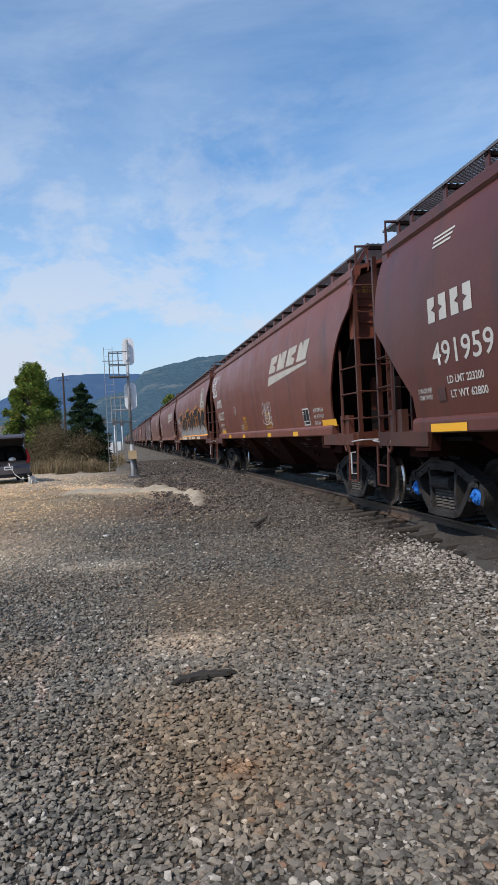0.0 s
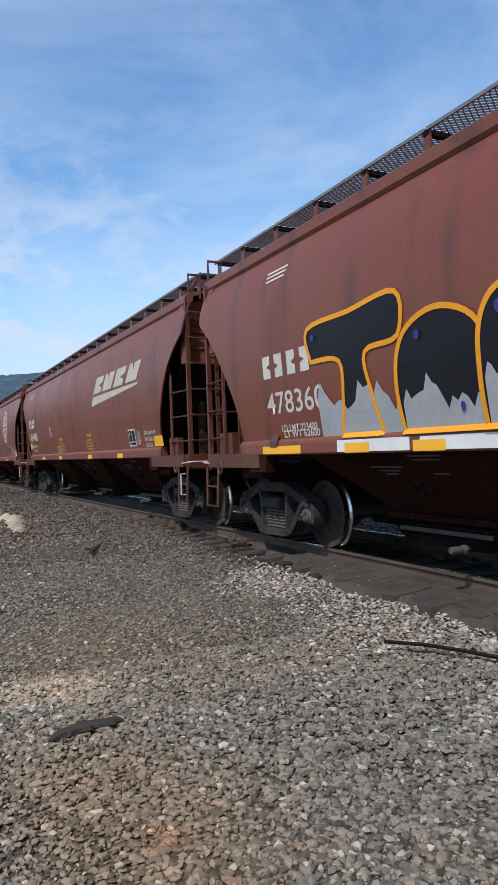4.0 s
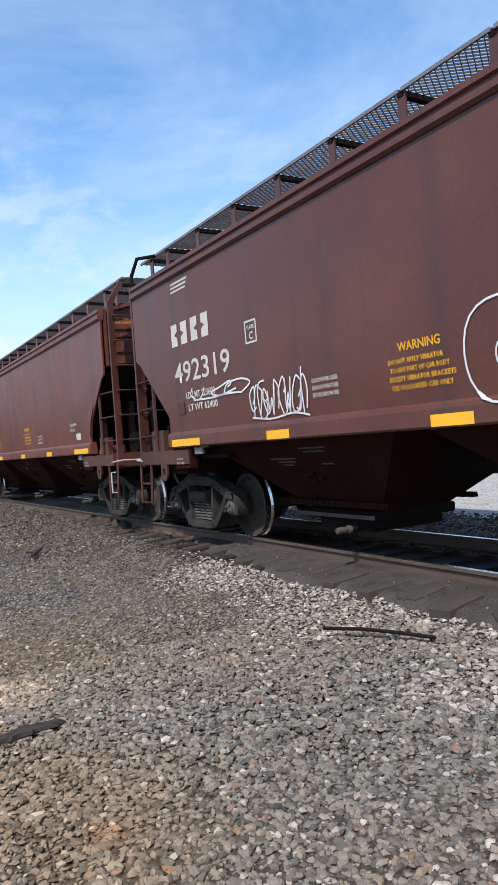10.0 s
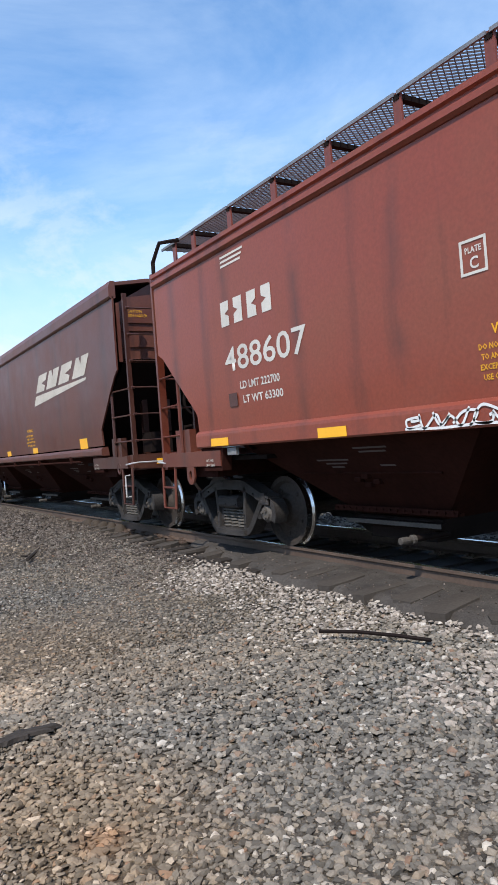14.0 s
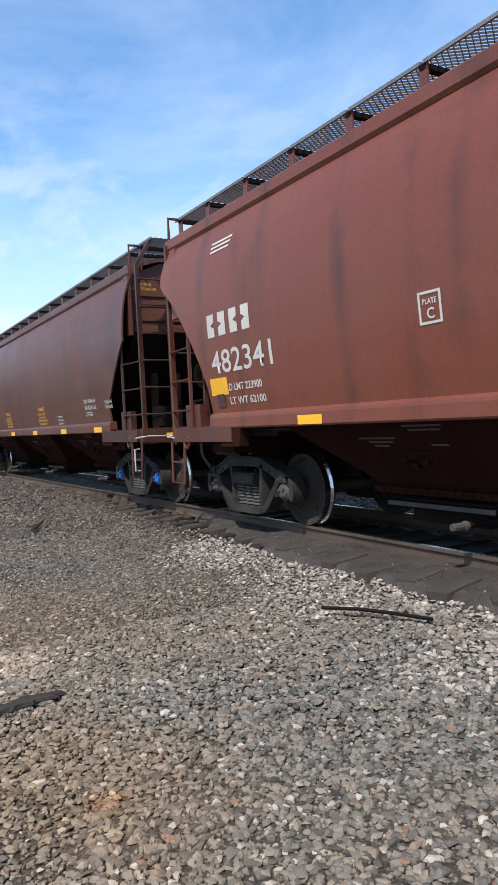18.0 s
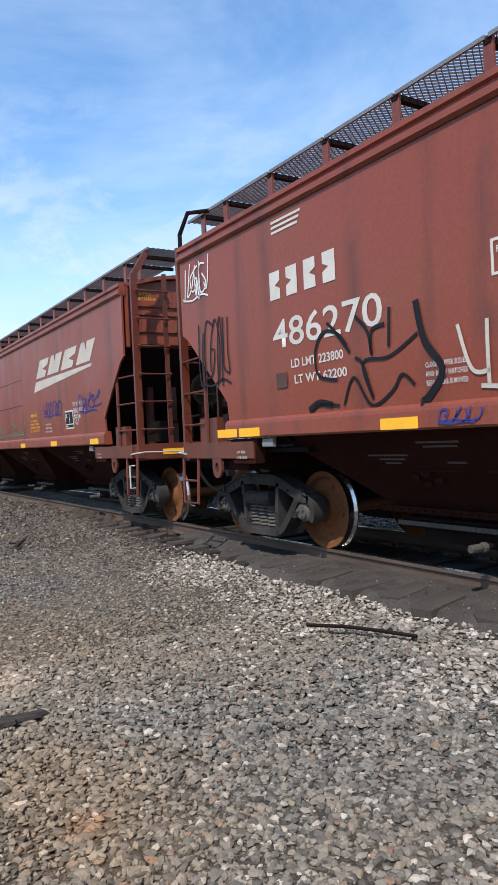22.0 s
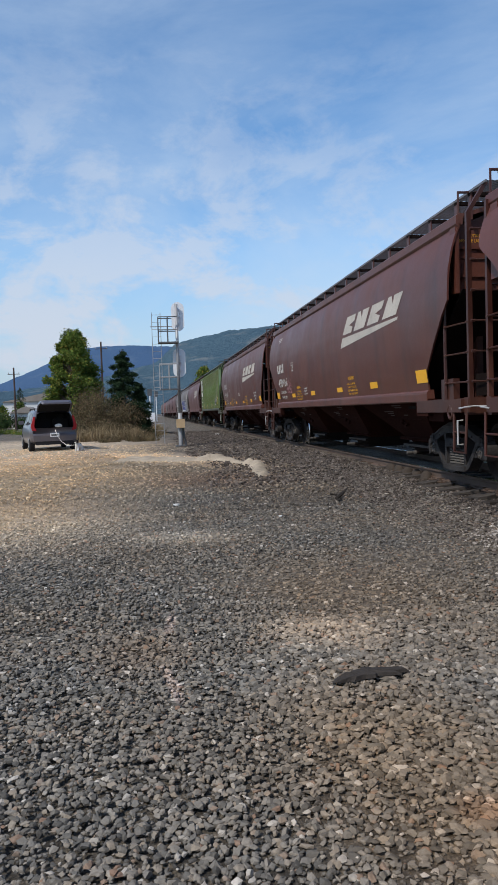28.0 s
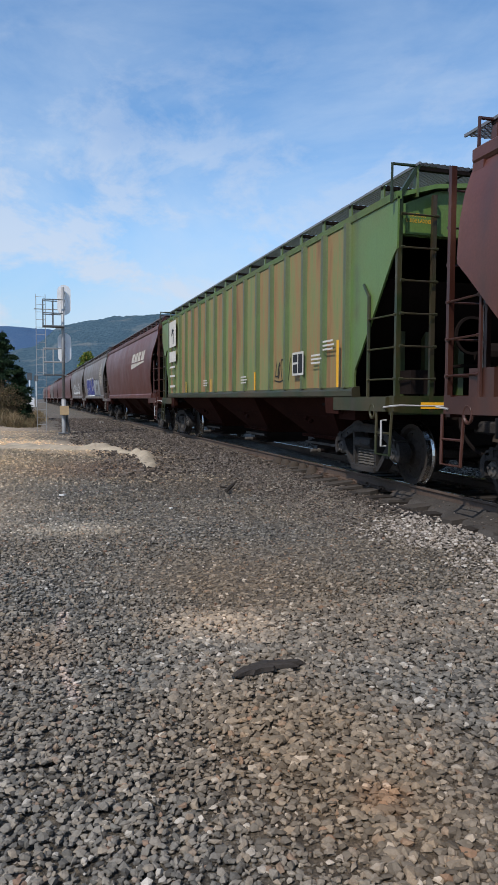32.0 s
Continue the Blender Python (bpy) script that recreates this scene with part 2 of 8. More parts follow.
# ---- mesh building ----
class Geo:
    def __init__(self):
        self.v, self.f, self.m = [], [], []

    def add(self, verts, faces, mat=0):
        o = len(self.v)
        self.v += [tuple(p) for p in verts]
        self.f += [tuple(i + o for i in f) for f in faces]
        self.m += [mat] * len(faces)
        return self

    def box(self, x0, x1, y0, y1, z0, z1, mat=0, bev=0.0):
        if bev:
            return self.prism([(x0 + bev, z0), (x1 - bev, z0), (x1, z0 + bev), (x1, z1 - bev), (x1 - bev, z1), (x0 + bev, z1), (x0, z1 - bev), (x0, z0 + bev)], y0, y1, "y", mat)
        v = [(x, y, z) for x in (x0, x1) for y in (y0, y1) for z in (z0, z1)]
        return self.add(v, [(0, 1, 3, 2), (4, 6, 7, 5), (0, 4, 5, 1), (2, 3, 7, 6), (0, 2, 6, 4), (1, 5, 7, 3)], mat)

    def prism(self, pts, a, b, axis, mat=0):
        """A polygon drawn in the two other axes (in order) and pushed from a to b along axis."""
        k = len(pts)
        put = {"x": lambda p, t: (t, p[0], p[1]), "y": lambda p, t: (p[0], t, p[1]), "z": lambda p, t: (p[0], p[1], t)}[axis]
        v = [put(p, a) for p in pts] + [put(p, b) for p in pts]
        f = [tuple(range(k))[::-1], tuple(range(k, 2 * k))] + [(i, (i + 1) % k, k + (i + 1) % k, k + i) for i in range(k)]
        return self.add(v, f, mat)

    def tube(self, path, r, n=6, mat=0, caps=True):
        path = [Vector(p) for p in path]
        v, f = [], []
        for i, p in enumerate(path):
            d = (path[min(i + 1, len(path) - 1)] - path[max(i - 1, 0)]).normalized()
            a = d.orthogonal().normalized() if i == 0 else (a - d * a.dot(d)).normalized()
            b = d.cross(a)
            rr = r[i] if isinstance(r, (list, tuple)) else r
            v += [p + (a * math.cos(2 * math.pi * k / n) + b * math.sin(2 * math.pi * k / n)) * rr for k in range(n)]
        for i in range(len(path) - 1):
            f += [(i * n + k, i * n + (k + 1) % n, (i + 1) * n + (k + 1) % n, (i + 1) * n + k) for k in range(n)]
        if caps:
            f += [tuple(range(n))[::-1], tuple(range((len(path) - 1) * n, len(path) * n))]
        return self.add(v, f, mat)

    def lathe(self, profile, c, axis="x", n=24, mat=0):
        """A profile of (along, radius) turned about an axis through c."""
        v, f = [], []
        for h, r in profile:
            for k in range(n):
                a = 2 * math.pi * k / n
                u, w = r * math.cos(a), r * math.sin(a)
                p = {"x": (h, u, w), "y": (u, h, w), "z": (u, w, h)}[axis]
                v.append((p[0] + c[0], p[1] + c[1], p[2] + c[2]))
        for i in range(len(profile) - 1):
            f += [(i * n + k, i * n + (k + 1) % n, (i + 1) * n + (k + 1) % n, (i + 1) * n + k) for k in range(n)]
        f += [tuple(range(n))[::-1], tuple(range((len(profile) - 1) * n, len(profile) * n))]
        return self.add(v, f, mat)

    def mesh(self, name, mats, smooth=False):
        me = bpy.data.meshes.new(name)
        me.from_pydata(self.v, [], self.f)
        for m in mats:
            me.materials.append(m)
        me.polygons.foreach_set("material_index", self.m)
        if smooth:
            me.polygons.foreach_set("use_smooth", [True] * len(me.polygons))
        me.update()
        return me


def part(name, geo, mats, parent, label="", at=None, smooth=False, colour=None):
    me = geo if isinstance(geo, bpy.types.Mesh) else geo.mesh(name, mats if isinstance(mats, (list, tuple)) else [mats], smooth)
    ob = new(name, me)
    ob.parent = parent
    if at is not None:
        ob.matrix_basis = at if isinstance(at, Matrix) else pose(*at)
    if colour:
        ob.color = (*colour, 1)
    return tagged(ob, label)


def thing(name, label, category, group="", kind="", at=None, geo=None, mats=None, smooth=False):
    ob = new(name, geo.mesh(name, mats if isinstance(mats, (list, tuple)) else [mats], smooth) if geo else None)
    if at is not None:
        ob.matrix_basis = at if isinstance(at, Matrix) else pose(*at)
    return tagged(ob, label, category, group, kind)


# ---- the train ----
TRACK_X, RAIL_Z = 5.59, 0.317
SPEED = 9.1
CACHE = {}


def cached(key, make):
    if key not in CACHE:
        CACHE[key] = make()
    return CACHE[key]


END = 8.5          # half length of the body now being built
HALF = {"bulge_short": 8.3, "bulge": 8.75, "flat": 8.25, "rib": 8.6, "smooth_top": 8.25}
TRUCK_AT = {"bulge_short": 6.95, "bulge": 7.28, "flat": 6.95, "rib": 6.97, "smooth_top": 6.95}
STRAIGHT_CUT = [(1.3, 1.34), (1.8, 1.34), (2.66, 0.44), (2.72, 0.28), (4.4, 0.28)]
KINDS = {
    # side profile (half width, height over the rail), set-back of the body's end by height, chord, roof
    "bulge": dict(prof=[(1.50, 1.46), (1.545, 1.75), (1.59, 2.15), (1.62, 2.6), (1.626, 2.9), (1.605, 3.25), (1.55, 3.55), (1.47, 3.8), (1.40, 3.95)],
                  cut=[(1.3, 1.36), (1.5, 1.36), (1.8, 1.34), (2.1, 1.22), (2.4, 1.04), (2.7, 0.82), (2.95, 0.60), (3.15, 0.36), (3.28, 0.16), (3.36, 0.04), (3.5, 0.0), (4.4, 0.0)],
                  chord=[(1.35, 3.93), (1.43, 3.9), (1.455, 3.94), (1.455, 4.06), (1.40, 4.1), (1.33, 4.08)], roof=[(1.42, 4.07), (0.9, 4.22), (0.0, 4.33)]),
    "flat": dict(prof=[(1.53, 1.52), (1.555, 1.9), (1.57, 2.4), (1.575, 2.9), (1.575, 3.4), (1.57, 3.8)], cut=STRAIGHT_CUT,
                 chord=[(1.5, 3.72), (1.585, 3.72), (1.615, 3.75), (1.615, 3.80), (1.585, 3.815), (1.58, 3.85), (1.61, 3.865), (1.61, 3.915), (1.5, 3.94)], roof=[(1.57, 3.91), (0.9, 4.08), (0.0, 4.2)]),
}
KINDS["rib"] = dict(KINDS["flat"], prof=[(1.5, 1.42), (1.5, 2.0), (1.5, 3.0), (1.5, 3.8), (1.5, 3.98)], chord=[(1.44, 3.95), (1.52, 3.95), (1.54, 4.04), (1.44, 4.06)],
                    cut=[(1.3, 1.25), (1.7, 1.25), (1.95, 1.05), (3.2, 0.12), (3.3, 0.0), (4.4, 0.0)], roof=[(1.5, 4.03), (0.9, 4.2), (0.0, 4.3)])
KINDS["smooth_top"] = dict(KINDS["flat"], prof=KINDS["flat"]["prof"] + [(1.57, 4.0)], chord=[(1.5, 3.97), (1.59, 3.97), (1.62, 4.0), (1.62, 4.16), (1.58, 4.26), (1.5, 4.26)], roof=[(1.58, 4.24), (0.9, 4.34), (0.0, 4.4)])
KINDS["bulge_short"] = dict(KINDS["bulge"], cut=[(1.3, 1.48), (1.75, 1.48), (2.68, 0.56), (2.78, 0.42), (4.4, 0.42)])
SILL_Z = {"bulge": 1.27, "bulge_short": 1.27, "flat": 1.34, "smooth_top": 1.34, "rib": 1.3}
LIP_Z = {"bulge": 1.46, "bulge_short": 1.46, "flat": 1.55, "smooth_top": 1.48, "rib": 1.45}


def interp(pairs, z):
    for (z0, a), (z1, b) in zip(pairs, pairs[1:]):
        if z <= z1:
            return a + (b - a) * max(0.0, (z - z0) / (z1 - z0))
    return pairs[-1][1]


def half_width(kind, z):
    return interp([(b, a) for a, b in KINDS[kind]["prof"]], z)


def end_at(kind, z):
    return END - interp(KINDS[kind]["cut"], z)


def side_mesh(kind, sign):
    k = KINDS[kind]
    z0, z1 = k["prof"][0][1], k["prof"][-1][1]
    rows, cols = (26, 8) if sign < 0 else (10, 4)
    g, n = Geo(), cols + 1
    for inner in (0.0, 0.03):
        for i in range(rows + 1):
            z = z0 + (z1 - z0) * i / rows
            e, h = end_at(kind, z), half_width(kind, z) - inner
            g.v += [(sign * h, -e + 2 * e * j / cols, z) for j in range(n)]
    o = n * (rows + 1)
    for i in range(rows):
        for j in range(cols):
            a = i * n + j
            g.f += [(a, a + 1, a + n + 1, a + n), (o + a, o + a + n, o + a + n + 1, o + a + 1)]
    rim = [(a, a + n, o + a + n, o + a) for i in range(rows) for a in (i * n, i * n + cols)] + [(i * n + j, i * n + j + 1, o + i * n + j + 1, o + i * n + j) for i in (0, rows) for j in range(cols)]
    for f in rim:
        k = len(g.v)
        g.v += [g.v[q] for q in f]
        g.f.append((k, k + 1, k + 2, k + 3))
    g.m = [0] * len(g.f)
    return g.mesh("body_side", [M_PAINT], True)


def roof_mesh(kind):
    k = KINDS[kind]
    pts = k["roof"] + [(-a, b) for a, b in k["roof"][-2::-1]]
    pts = pts + [(-a, b - 0.06) for a, b in pts]
    e = end_at(kind, 4.3)
    g = Geo().prism(pts, -e + 0.02, e - 0.02, "y")
    for y in (-5.4, -1.8, 1.8, 5.4):           # trough hatch covers down the middle
        g.box(-0.3, 0.3, y - 1.7, y + 1.7, k["roof"][2][1] - 0.05, k["roof"][2][1] + 0.07)
    return g.mesh("roof", [M_PAINT])


def plate_y(kind):
    return end_at(kind, 4.0) - (0.24 if kind == "bulge" else 0.12)


def end_mesh(kind, sign):
    """The upright end plate under the roof, with two pressed stiffeners."""
    k = KINDS[kind]
    w = half_width(kind, 3.6) - 0.1
    low = 3.5 if kind == "rib" else 2.9
    pts = [(-w, low), (w, low), (w, 3.9)] + [(a - 0.1 if a > 0.5 else a, b - 0.06) for a, b in k["roof"][1:]] + [(-k["roof"][1][0] + 0.1, k["roof"][1][1] - 0.06), (-w, 3.9)]
    q = plate_y(kind)
    g = Geo().prism(pts, sign * (q - 0.06), sign * q, "y")
    for z in (2.92, 3.16, 3.44, 3.58) if kind != "rib" else (3.52,):
        g.box(-w, w, sign * q - 0.03, sign * q + 0.03, z, z + 0.035)
    for x in (-w, w):                       # the flange that stands round the corner
        g.box(x - 0.03, x + 0.03, min(sign * (q - 0.1), sign * (q + 0.1)), max(sign * (q - 0.1), sign * (q + 0.1)), low, 3.9)
    return g.mesh("end_plate", [M_PAINT])


def slope_mesh(sign):
    y0, y1 = sign * (END - 0.35), sign * (END - 2.4)
    g = Geo()
    v = [(-1.4, y0, 2.95), (1.4, y0, 2.95), (1.4, y1, 1.3), (-1.4, y1, 1.3)]
    g.add(v + [(x, y - sign * 0.06, z - 0.02) for x, y, z in v], [(0, 1, 2, 3), (4, 7, 6, 5), (0, 3, 7, 4), (1, 5, 6, 2)])
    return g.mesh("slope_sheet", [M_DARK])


def hopper_mesh():
    g = Geo()
    t, bt = (1.49, 2.05, 1.46), (0.50, 0.62, 0.42)
    v = [(sx * a, sy * b, z) for a, b, z in (t, bt) for sx, sy in ((-1, -1), (1, -1), (1, 1), (-1, 1))]
    g.add(v, [(0, 1, 5, 4), (1, 2, 6, 5), (2, 3, 7, 6), (3, 0, 4, 7), (4, 5, 6, 7)])
    for s in (-1, 1):
        g.tube([(s * 1.02, -1.1, 0.955), (s * 1.02, 1.1, 0.955)], 0.012, 5)
        g.box(s * 0.66 - 0.05, s * 0.66 + 0.05, -0.95, 0.95, 0.50, 0.525)            # bolted lip over the outlet
        g.box(s * 0.69 - 0.012, s * 0.69 + 0.012, -0.95, 0.95, 0.50, 0.56)
        for i in range(17):
            y = -0.9 + 1.8 * i / 16
            g.box(s * 0.71 - 0.012, s * 0.71 + 0.012, y - 0.014, y + 0.014, 0.515, 0.543)
        for y, z in ((-0.12, 0.86), (0.06, 0.82), (0.0, 0.92), (0.16, 0.88)):          # latch and hinge bosses of the bay
            x = s * (0.5 + 0.99 * (z - 0.42) / 1.04 + 0.02)
            g.box(x - 0.03, x + 0.03, y - 0.05, y + 0.05, z - 0.025, z + 0.025)
    return g.mesh("hopper", [M_SHADEP])


def gate_mesh():
    g = Geo()
    g.box(-0.62, 0.62, -0.66, 0.66, 0.33, 0.45, 0, 0.02)
    g.box(-0.70, -0.62, -0.72, 0.72, 0.37, 0.42)
    g.box(-0.55, 0.55, -0.5, 0.5, 0.2, 0.33)
    g.tube([(-1.02, -0.62, 0.30), (-0.5, -0.62, 0.30)], 0.034, 8)
    g.lathe([(-0.10, 0.030), (-0.09, 0.038), (0.0, 0.038), (0.01, 0.032), (0.04, 0.032), (0.05, 0.046), (0.09, 0.046)], (-1.06, -0.62, 0.30), "x", 10, 1)
    return g.mesh("outlet_gate", [M_DARK, M_CAP])


def gate_rack_mesh():
    g = Geo()
    for i in range(49):
        x = -0.702 if i % 2 == 0 else -0.735
        g.v += [(x, -0.72 + 0.03 * i, 0.372), (x, -0.72 + 0.03 * i, 0.418)]
    g.f = [(2 * i, 2 * i + 2, 2 * i + 3, 2 * i + 1) for i in range(48)]
    g.m = [0] * len(g.f)
    return g.mesh("gate_rack", [M_SPRING])


def grating_mesh(y0, y1, half=0.42, cx=0.0):
    """One panel of diamond-mesh running board, standing a little above the roof."""
    g = Geo()
    x0, x1, z = cx - half, cx + half, 4.43
    for x in (x0, x1):
        g.box(x - 0.012, x + 0.012, y0, y1, z - 0.03, z + 0.005)
    n = max(3, int((y1 - y0) / (0.065 if cx <= 0 else 0.14)))
    for i in range(n):
        ya, yb = y0 + (y1 - y0) * i / n, y0 + (y1 - y0) * (i + 1) / n
        m = 9 if cx <= 0 else 5
        for j in range(m):
            xa, xb = x0 + (x1 - x0) * j / m, x0 + (x1 - x0) * (j + 1) / m
            for p, q in (((xa, ya), (xb, yb)), ((xa, yb), (xb, ya))):
                d = 0.0052
                g.add([(p[0], p[1] - d, z), (p[0], p[1] + d, z - 0.015), (q[0], q[1] + d, z - 0.015), (q[0], q[1] - d, z)], [(0, 1, 2, 3)])
    return g.mesh("running_board", [M_GRATE])


def bracket_mesh(side):
    g = Geo()
    g.box(side * 1.2 - 0.012, side * 1.2 + 0.012, -0.05, 0.05, 4.0, 4.43)
    g.box(min(0.3 * side, 1.22 * side), max(0.3 * side, 1.22 * side), -0.035, 0.035, 4.36, 4.41, 1)
    return g.mesh("board_bracket", [M_PAINT, M_DARK])


def ladder_rail_mesh(z0, z1):
    return Geo().prism([(-0.032, -0.025), (0.032, -0.025), (0.032, 0.025), (0.022, 0.025), (0.022, -0.012), (-0.022, -0.012), (-0.022, 0.025), (-0.032, 0.025)], z0, z1, "z").mesh("ladder_rail", [M_PAINT])


def ladder_post_mesh(kind, s, ye):
    """The outer ladder post: a wide plate on straight-sided cars, bent in at the top to meet the running board."""
    w = 0.055 if kind == "flat" else 0.035
    g = Geo().box(-1.45 - w, -1.45 + w, ye - 0.03, ye + 0.03, 1.1, 4.0)
    if s < 0 and kind != "smooth_top":
        g.prism([(-1.45 - w, 4.0), (-1.45 + w, 4.0), (-1.18 + w, 4.42), (-1.18 - w, 4.42)], ye - 0.03, ye + 0.03, "y")
    return g.mesh("end_ladder", [M_PAINT])


def rung_mesh(p, q, r=0.013):
    p, q = Vector(p), Vector(q)
    g = Geo().tube([p, q], r, 6)
    d = (q - p).normalized() * 0.03
    for c in (p, q):
        g.tube([c - d, c + d], r * 1.7, 6)
    return g.mesh("rung", [M_PAINT])


def bar_strip(g, path, w, x0, x1, mat=0):
    """A bar of even width along a line in the y-z plane, from x0 to x1."""
    for q in ribbon(curve_through(path, 5), w):
        g.prism(q, x0, x1, "x", mat)


def side_frame_mesh(sx):
    """A cast truck side frame: arched top member, sloping tension member, columns, pedestal jaws, open windows."""
    x0, x1 = (0.94, 1.12) if sx > 0 else (-1.12, -0.94)
    xo = x1 if sx > 0 else x0
    g = Geo()
    bar_strip(g, [(-1.02, 0.60), (-0.78, 0.655), (-0.55, 0.74), (-0.35, 0.79), (0.0, 0.80), (0.35, 0.79), (0.55, 0.74), (0.78, 0.655), (1.02, 0.60)], 0.105, x0, x1)
    bar_strip(g, [(-1.0, 0.66), (-0.78, 0.72), (-0.55, 0.805), (-0.35, 0.86), (0.0, 0.87), (0.35, 0.86), (0.55, 0.805), (0.78, 0.72), (1.0, 0.66)], 0.028, x0 - 0.015, x1 + 0.015)
    for s in (-1, 1):
        bar_strip(g, [(s * 0.80, 0.60), (s * 0.70, 0.47), (s * 0.58, 0.33), (s * 0.46, 0.215), (s * 0.34, 0.175)], 0.085, x0 - 0.005, x1 + 0.005)
        bar_strip(g, [(s * 0.41, 0.78), (s * 0.37, 0.5), (s * 0.36, 0.19)], 0.062, x0, x1)
        bar_strip(g, [(s * 0.95, 0.62), (s * 1.06, 0.57), (s * 1.085, 0.46), (s * 1.05, 0.36)], 0.085, x0, x1)
        bar_strip(g, [(s * 0.78, 0.60), (s * 0.735, 0.50), (s * 0.74, 0.38)], 0.07, x0, x1)
        g.box(min(x0, x1) - 0.01, max(x0, x1) + 0.01, s * 0.889 - 0.10, s * 0.889 + 0.10, 0.56, 0.625, 0, 0.012)   # bearing adapter
        g.box(xo - 0.02, xo + 0.02, s * 0.889 - 0.035, s * 0.889 + 0.035, 0.60, 0.72)                              # cast pad
        g.lathe([(0.0, 0.016), (0.03, 0.016)], (xo - 0.01 if sx > 0 else xo - 0.02, s * 0.62, 0.70), "x", 8)
        for q in (0.30, 0.42):
            g.lathe([(0.0, 0.014), (0.03, 0.014)], (xo - 0.015, s * 0.365, q), "x", 6)
    bar_strip(g, [(-0.40, 0.175), (0.0, 0.165), (0.40, 0.175)], 0.075, x0 - 0.04, x1 + 0.04)
    g.box(x0, x1, -0.34, 0.34, 0.195, 0.225)
    return g.mesh("side_frame", [M_TRUCK])


def spring_mesh():
    """One coil spring, its turns as a wavy barrel."""
    prof = [(0.0, 0.05)]
    for i in range(6):
        z = 0.012 + i * 0.044
        prof += [(z, 0.07), (z + 0.008, 0.09), (z + 0.022, 0.09), (z + 0.03, 0.07), (z + 0.036, 0.055)]
    return Geo().lathe(prof + [(0.278, 0.05)], (0, 0, 0), "z", 12).mesh("spring", [M_SPRING])


def bolster_mesh():
    g = Geo().box(-1.17, 1.17, -0.27, 0.27, 0.50, 0.66, 0, 0.03)
    for s in (-1, 1):                    # open pockets at the bolster ends
        for q in (-0.14, 0.14):
            g.box(s * 1.17 - 0.015, s * 1.17 + 0.015, q - 0.1, q + 0.1, 0.55, 0.565)
        for w in (-0.31, 0.31):
            g.prism([(w - 0.05, 0.3), (w + 0.05, 0.3), (w + 0.03, 0.62), (w - 0.03, 0.62)], s * 0.96 - 0.12, s * 0.96 + 0.14, "x")
    g.lathe([(0.7, 0.2), (0.82, 0.2)], (0, 0, 0), "z", 14)
    for s in (-1, 1):
        g.box(s * 0.62 - 0.1, s * 0.62 + 0.1, -0.14, 0.14, 0.72, 0.8)
        g.box(-0.75, 0.75, s * 0.45 - 0.04, s * 0.45 + 0.04, 0.38, 0.5)
    return g.mesh("bolster", [M_TRUCK])


def wheelset_mesh():
    g = Geo()
    for s in (-1, 1):
        a = 0.7175
        pr = [(a + 0.085, 0.10), (a + 0.09, 0.16), (a + 0.035, 0.22), (a + 0.02, 0.36), (a + 0.075, 0.395), (a + 0.078, 0.452), (a + 0.0, 0.4575), (a - 0.025, 0.485), (a - 0.05, 0.48), (a - 0.052, 0.39), (a - 0.02, 0.35), (a - 0.03, 0.22), (a - 0.06, 0.16), (a - 0.06, 0.1)]
        n = 36
        o = len(g.f)
        g.lathe([(s * h, r) for h, r in pr], (0, 0, 0), "x", n, 0)
        for i in (5, 6):          # the tread shines
            for k in range(n):
                g.m[o + i * n + k] = 1
        g.lathe([(s * 0.95, 0.07), (s * 0.98, 0.115), (s * 1.09, 0.115), (s * 1.11, 0.09), (s * 1.125, 0.085), (s * 1.13, 0.0)], (0, 0, 0), "x", 14, 2)
        for k in range(3):
            t = 2 * math.pi * k / 3
            g.lathe([(s * 1.12, 0.02), (s * 1.15, 0.02)], (0, 0.05 * math.cos(t), 0.05 * math.sin(t)), "x", 6, 2)
        for k in range(5):              # hub casting marks, so that the turning shows
            t = 2 * math.pi * k / 5
            g.lathe([(s * (a + 0.02), 0.03), (s * (a + 0.045), 0.025)], (0, 0.29 * math.cos(t), 0.29 * math.sin(t)), "x", 6, 0)
    g.lathe([(-1.0, 0.075), (1.0, 0.075)], (0, 0, 0), "x", 10, 0)
    return g


def wheelset_variant(cap, rust):
    return wheelset_mesh().mesh("wheelset", [M_RUSTW if rust else M_WHEEL, M_STEEL, cap], False)


def coupler_mesh(sign):
    y = sign * END
    g = Geo().box(-0.09, 0.09, min(y - sign * 0.2, y + sign * 0.45), max(y - sign * 0.2, y + sign * 0.45), 0.78, 0.96, 0, 0.03)
    g.prism([(-0.18, y + sign * 0.4), (0.16, y + sign * 0.4), (0.2, y + sign * 0.62), (0.02, y + sign * 0.7), (-0.22, y + sign * 0.55)], 0.74, 1.02, "z")
    g.tube([(0.5, y, 0.85), (0.4, y + sign * 0.3, 0.55), (0.25, y + sign * 0.6, 0.5)], 0.03, 6)
    return g.mesh("coupler", [M_TRUCK])


def platform_mesh(sign):
    """End sill, corner plate and centre sill stub of the open platform."""
    y0, y1 = sorted((sign * (END - 0.16), sign * (END - 0.02)))
    g = Geo().box(-1.5, 1.5, y0, y1, 1.06, 1.32)
    a, b = sorted((sign * (END - 1.9), sign * (END - 0.16)))
    for s in (-1, 1):
        g.box(s * 1.5 - 0.05, s * 1.5 + 0.05, a, b, 1.1, 1.3)
        g.box(min(s * 0.5, s * 1.45), max(s * 0.5, s * 1.45), a, b, 1.28, 1.31)
    return g.mesh("end_sill", [M_PAINT])


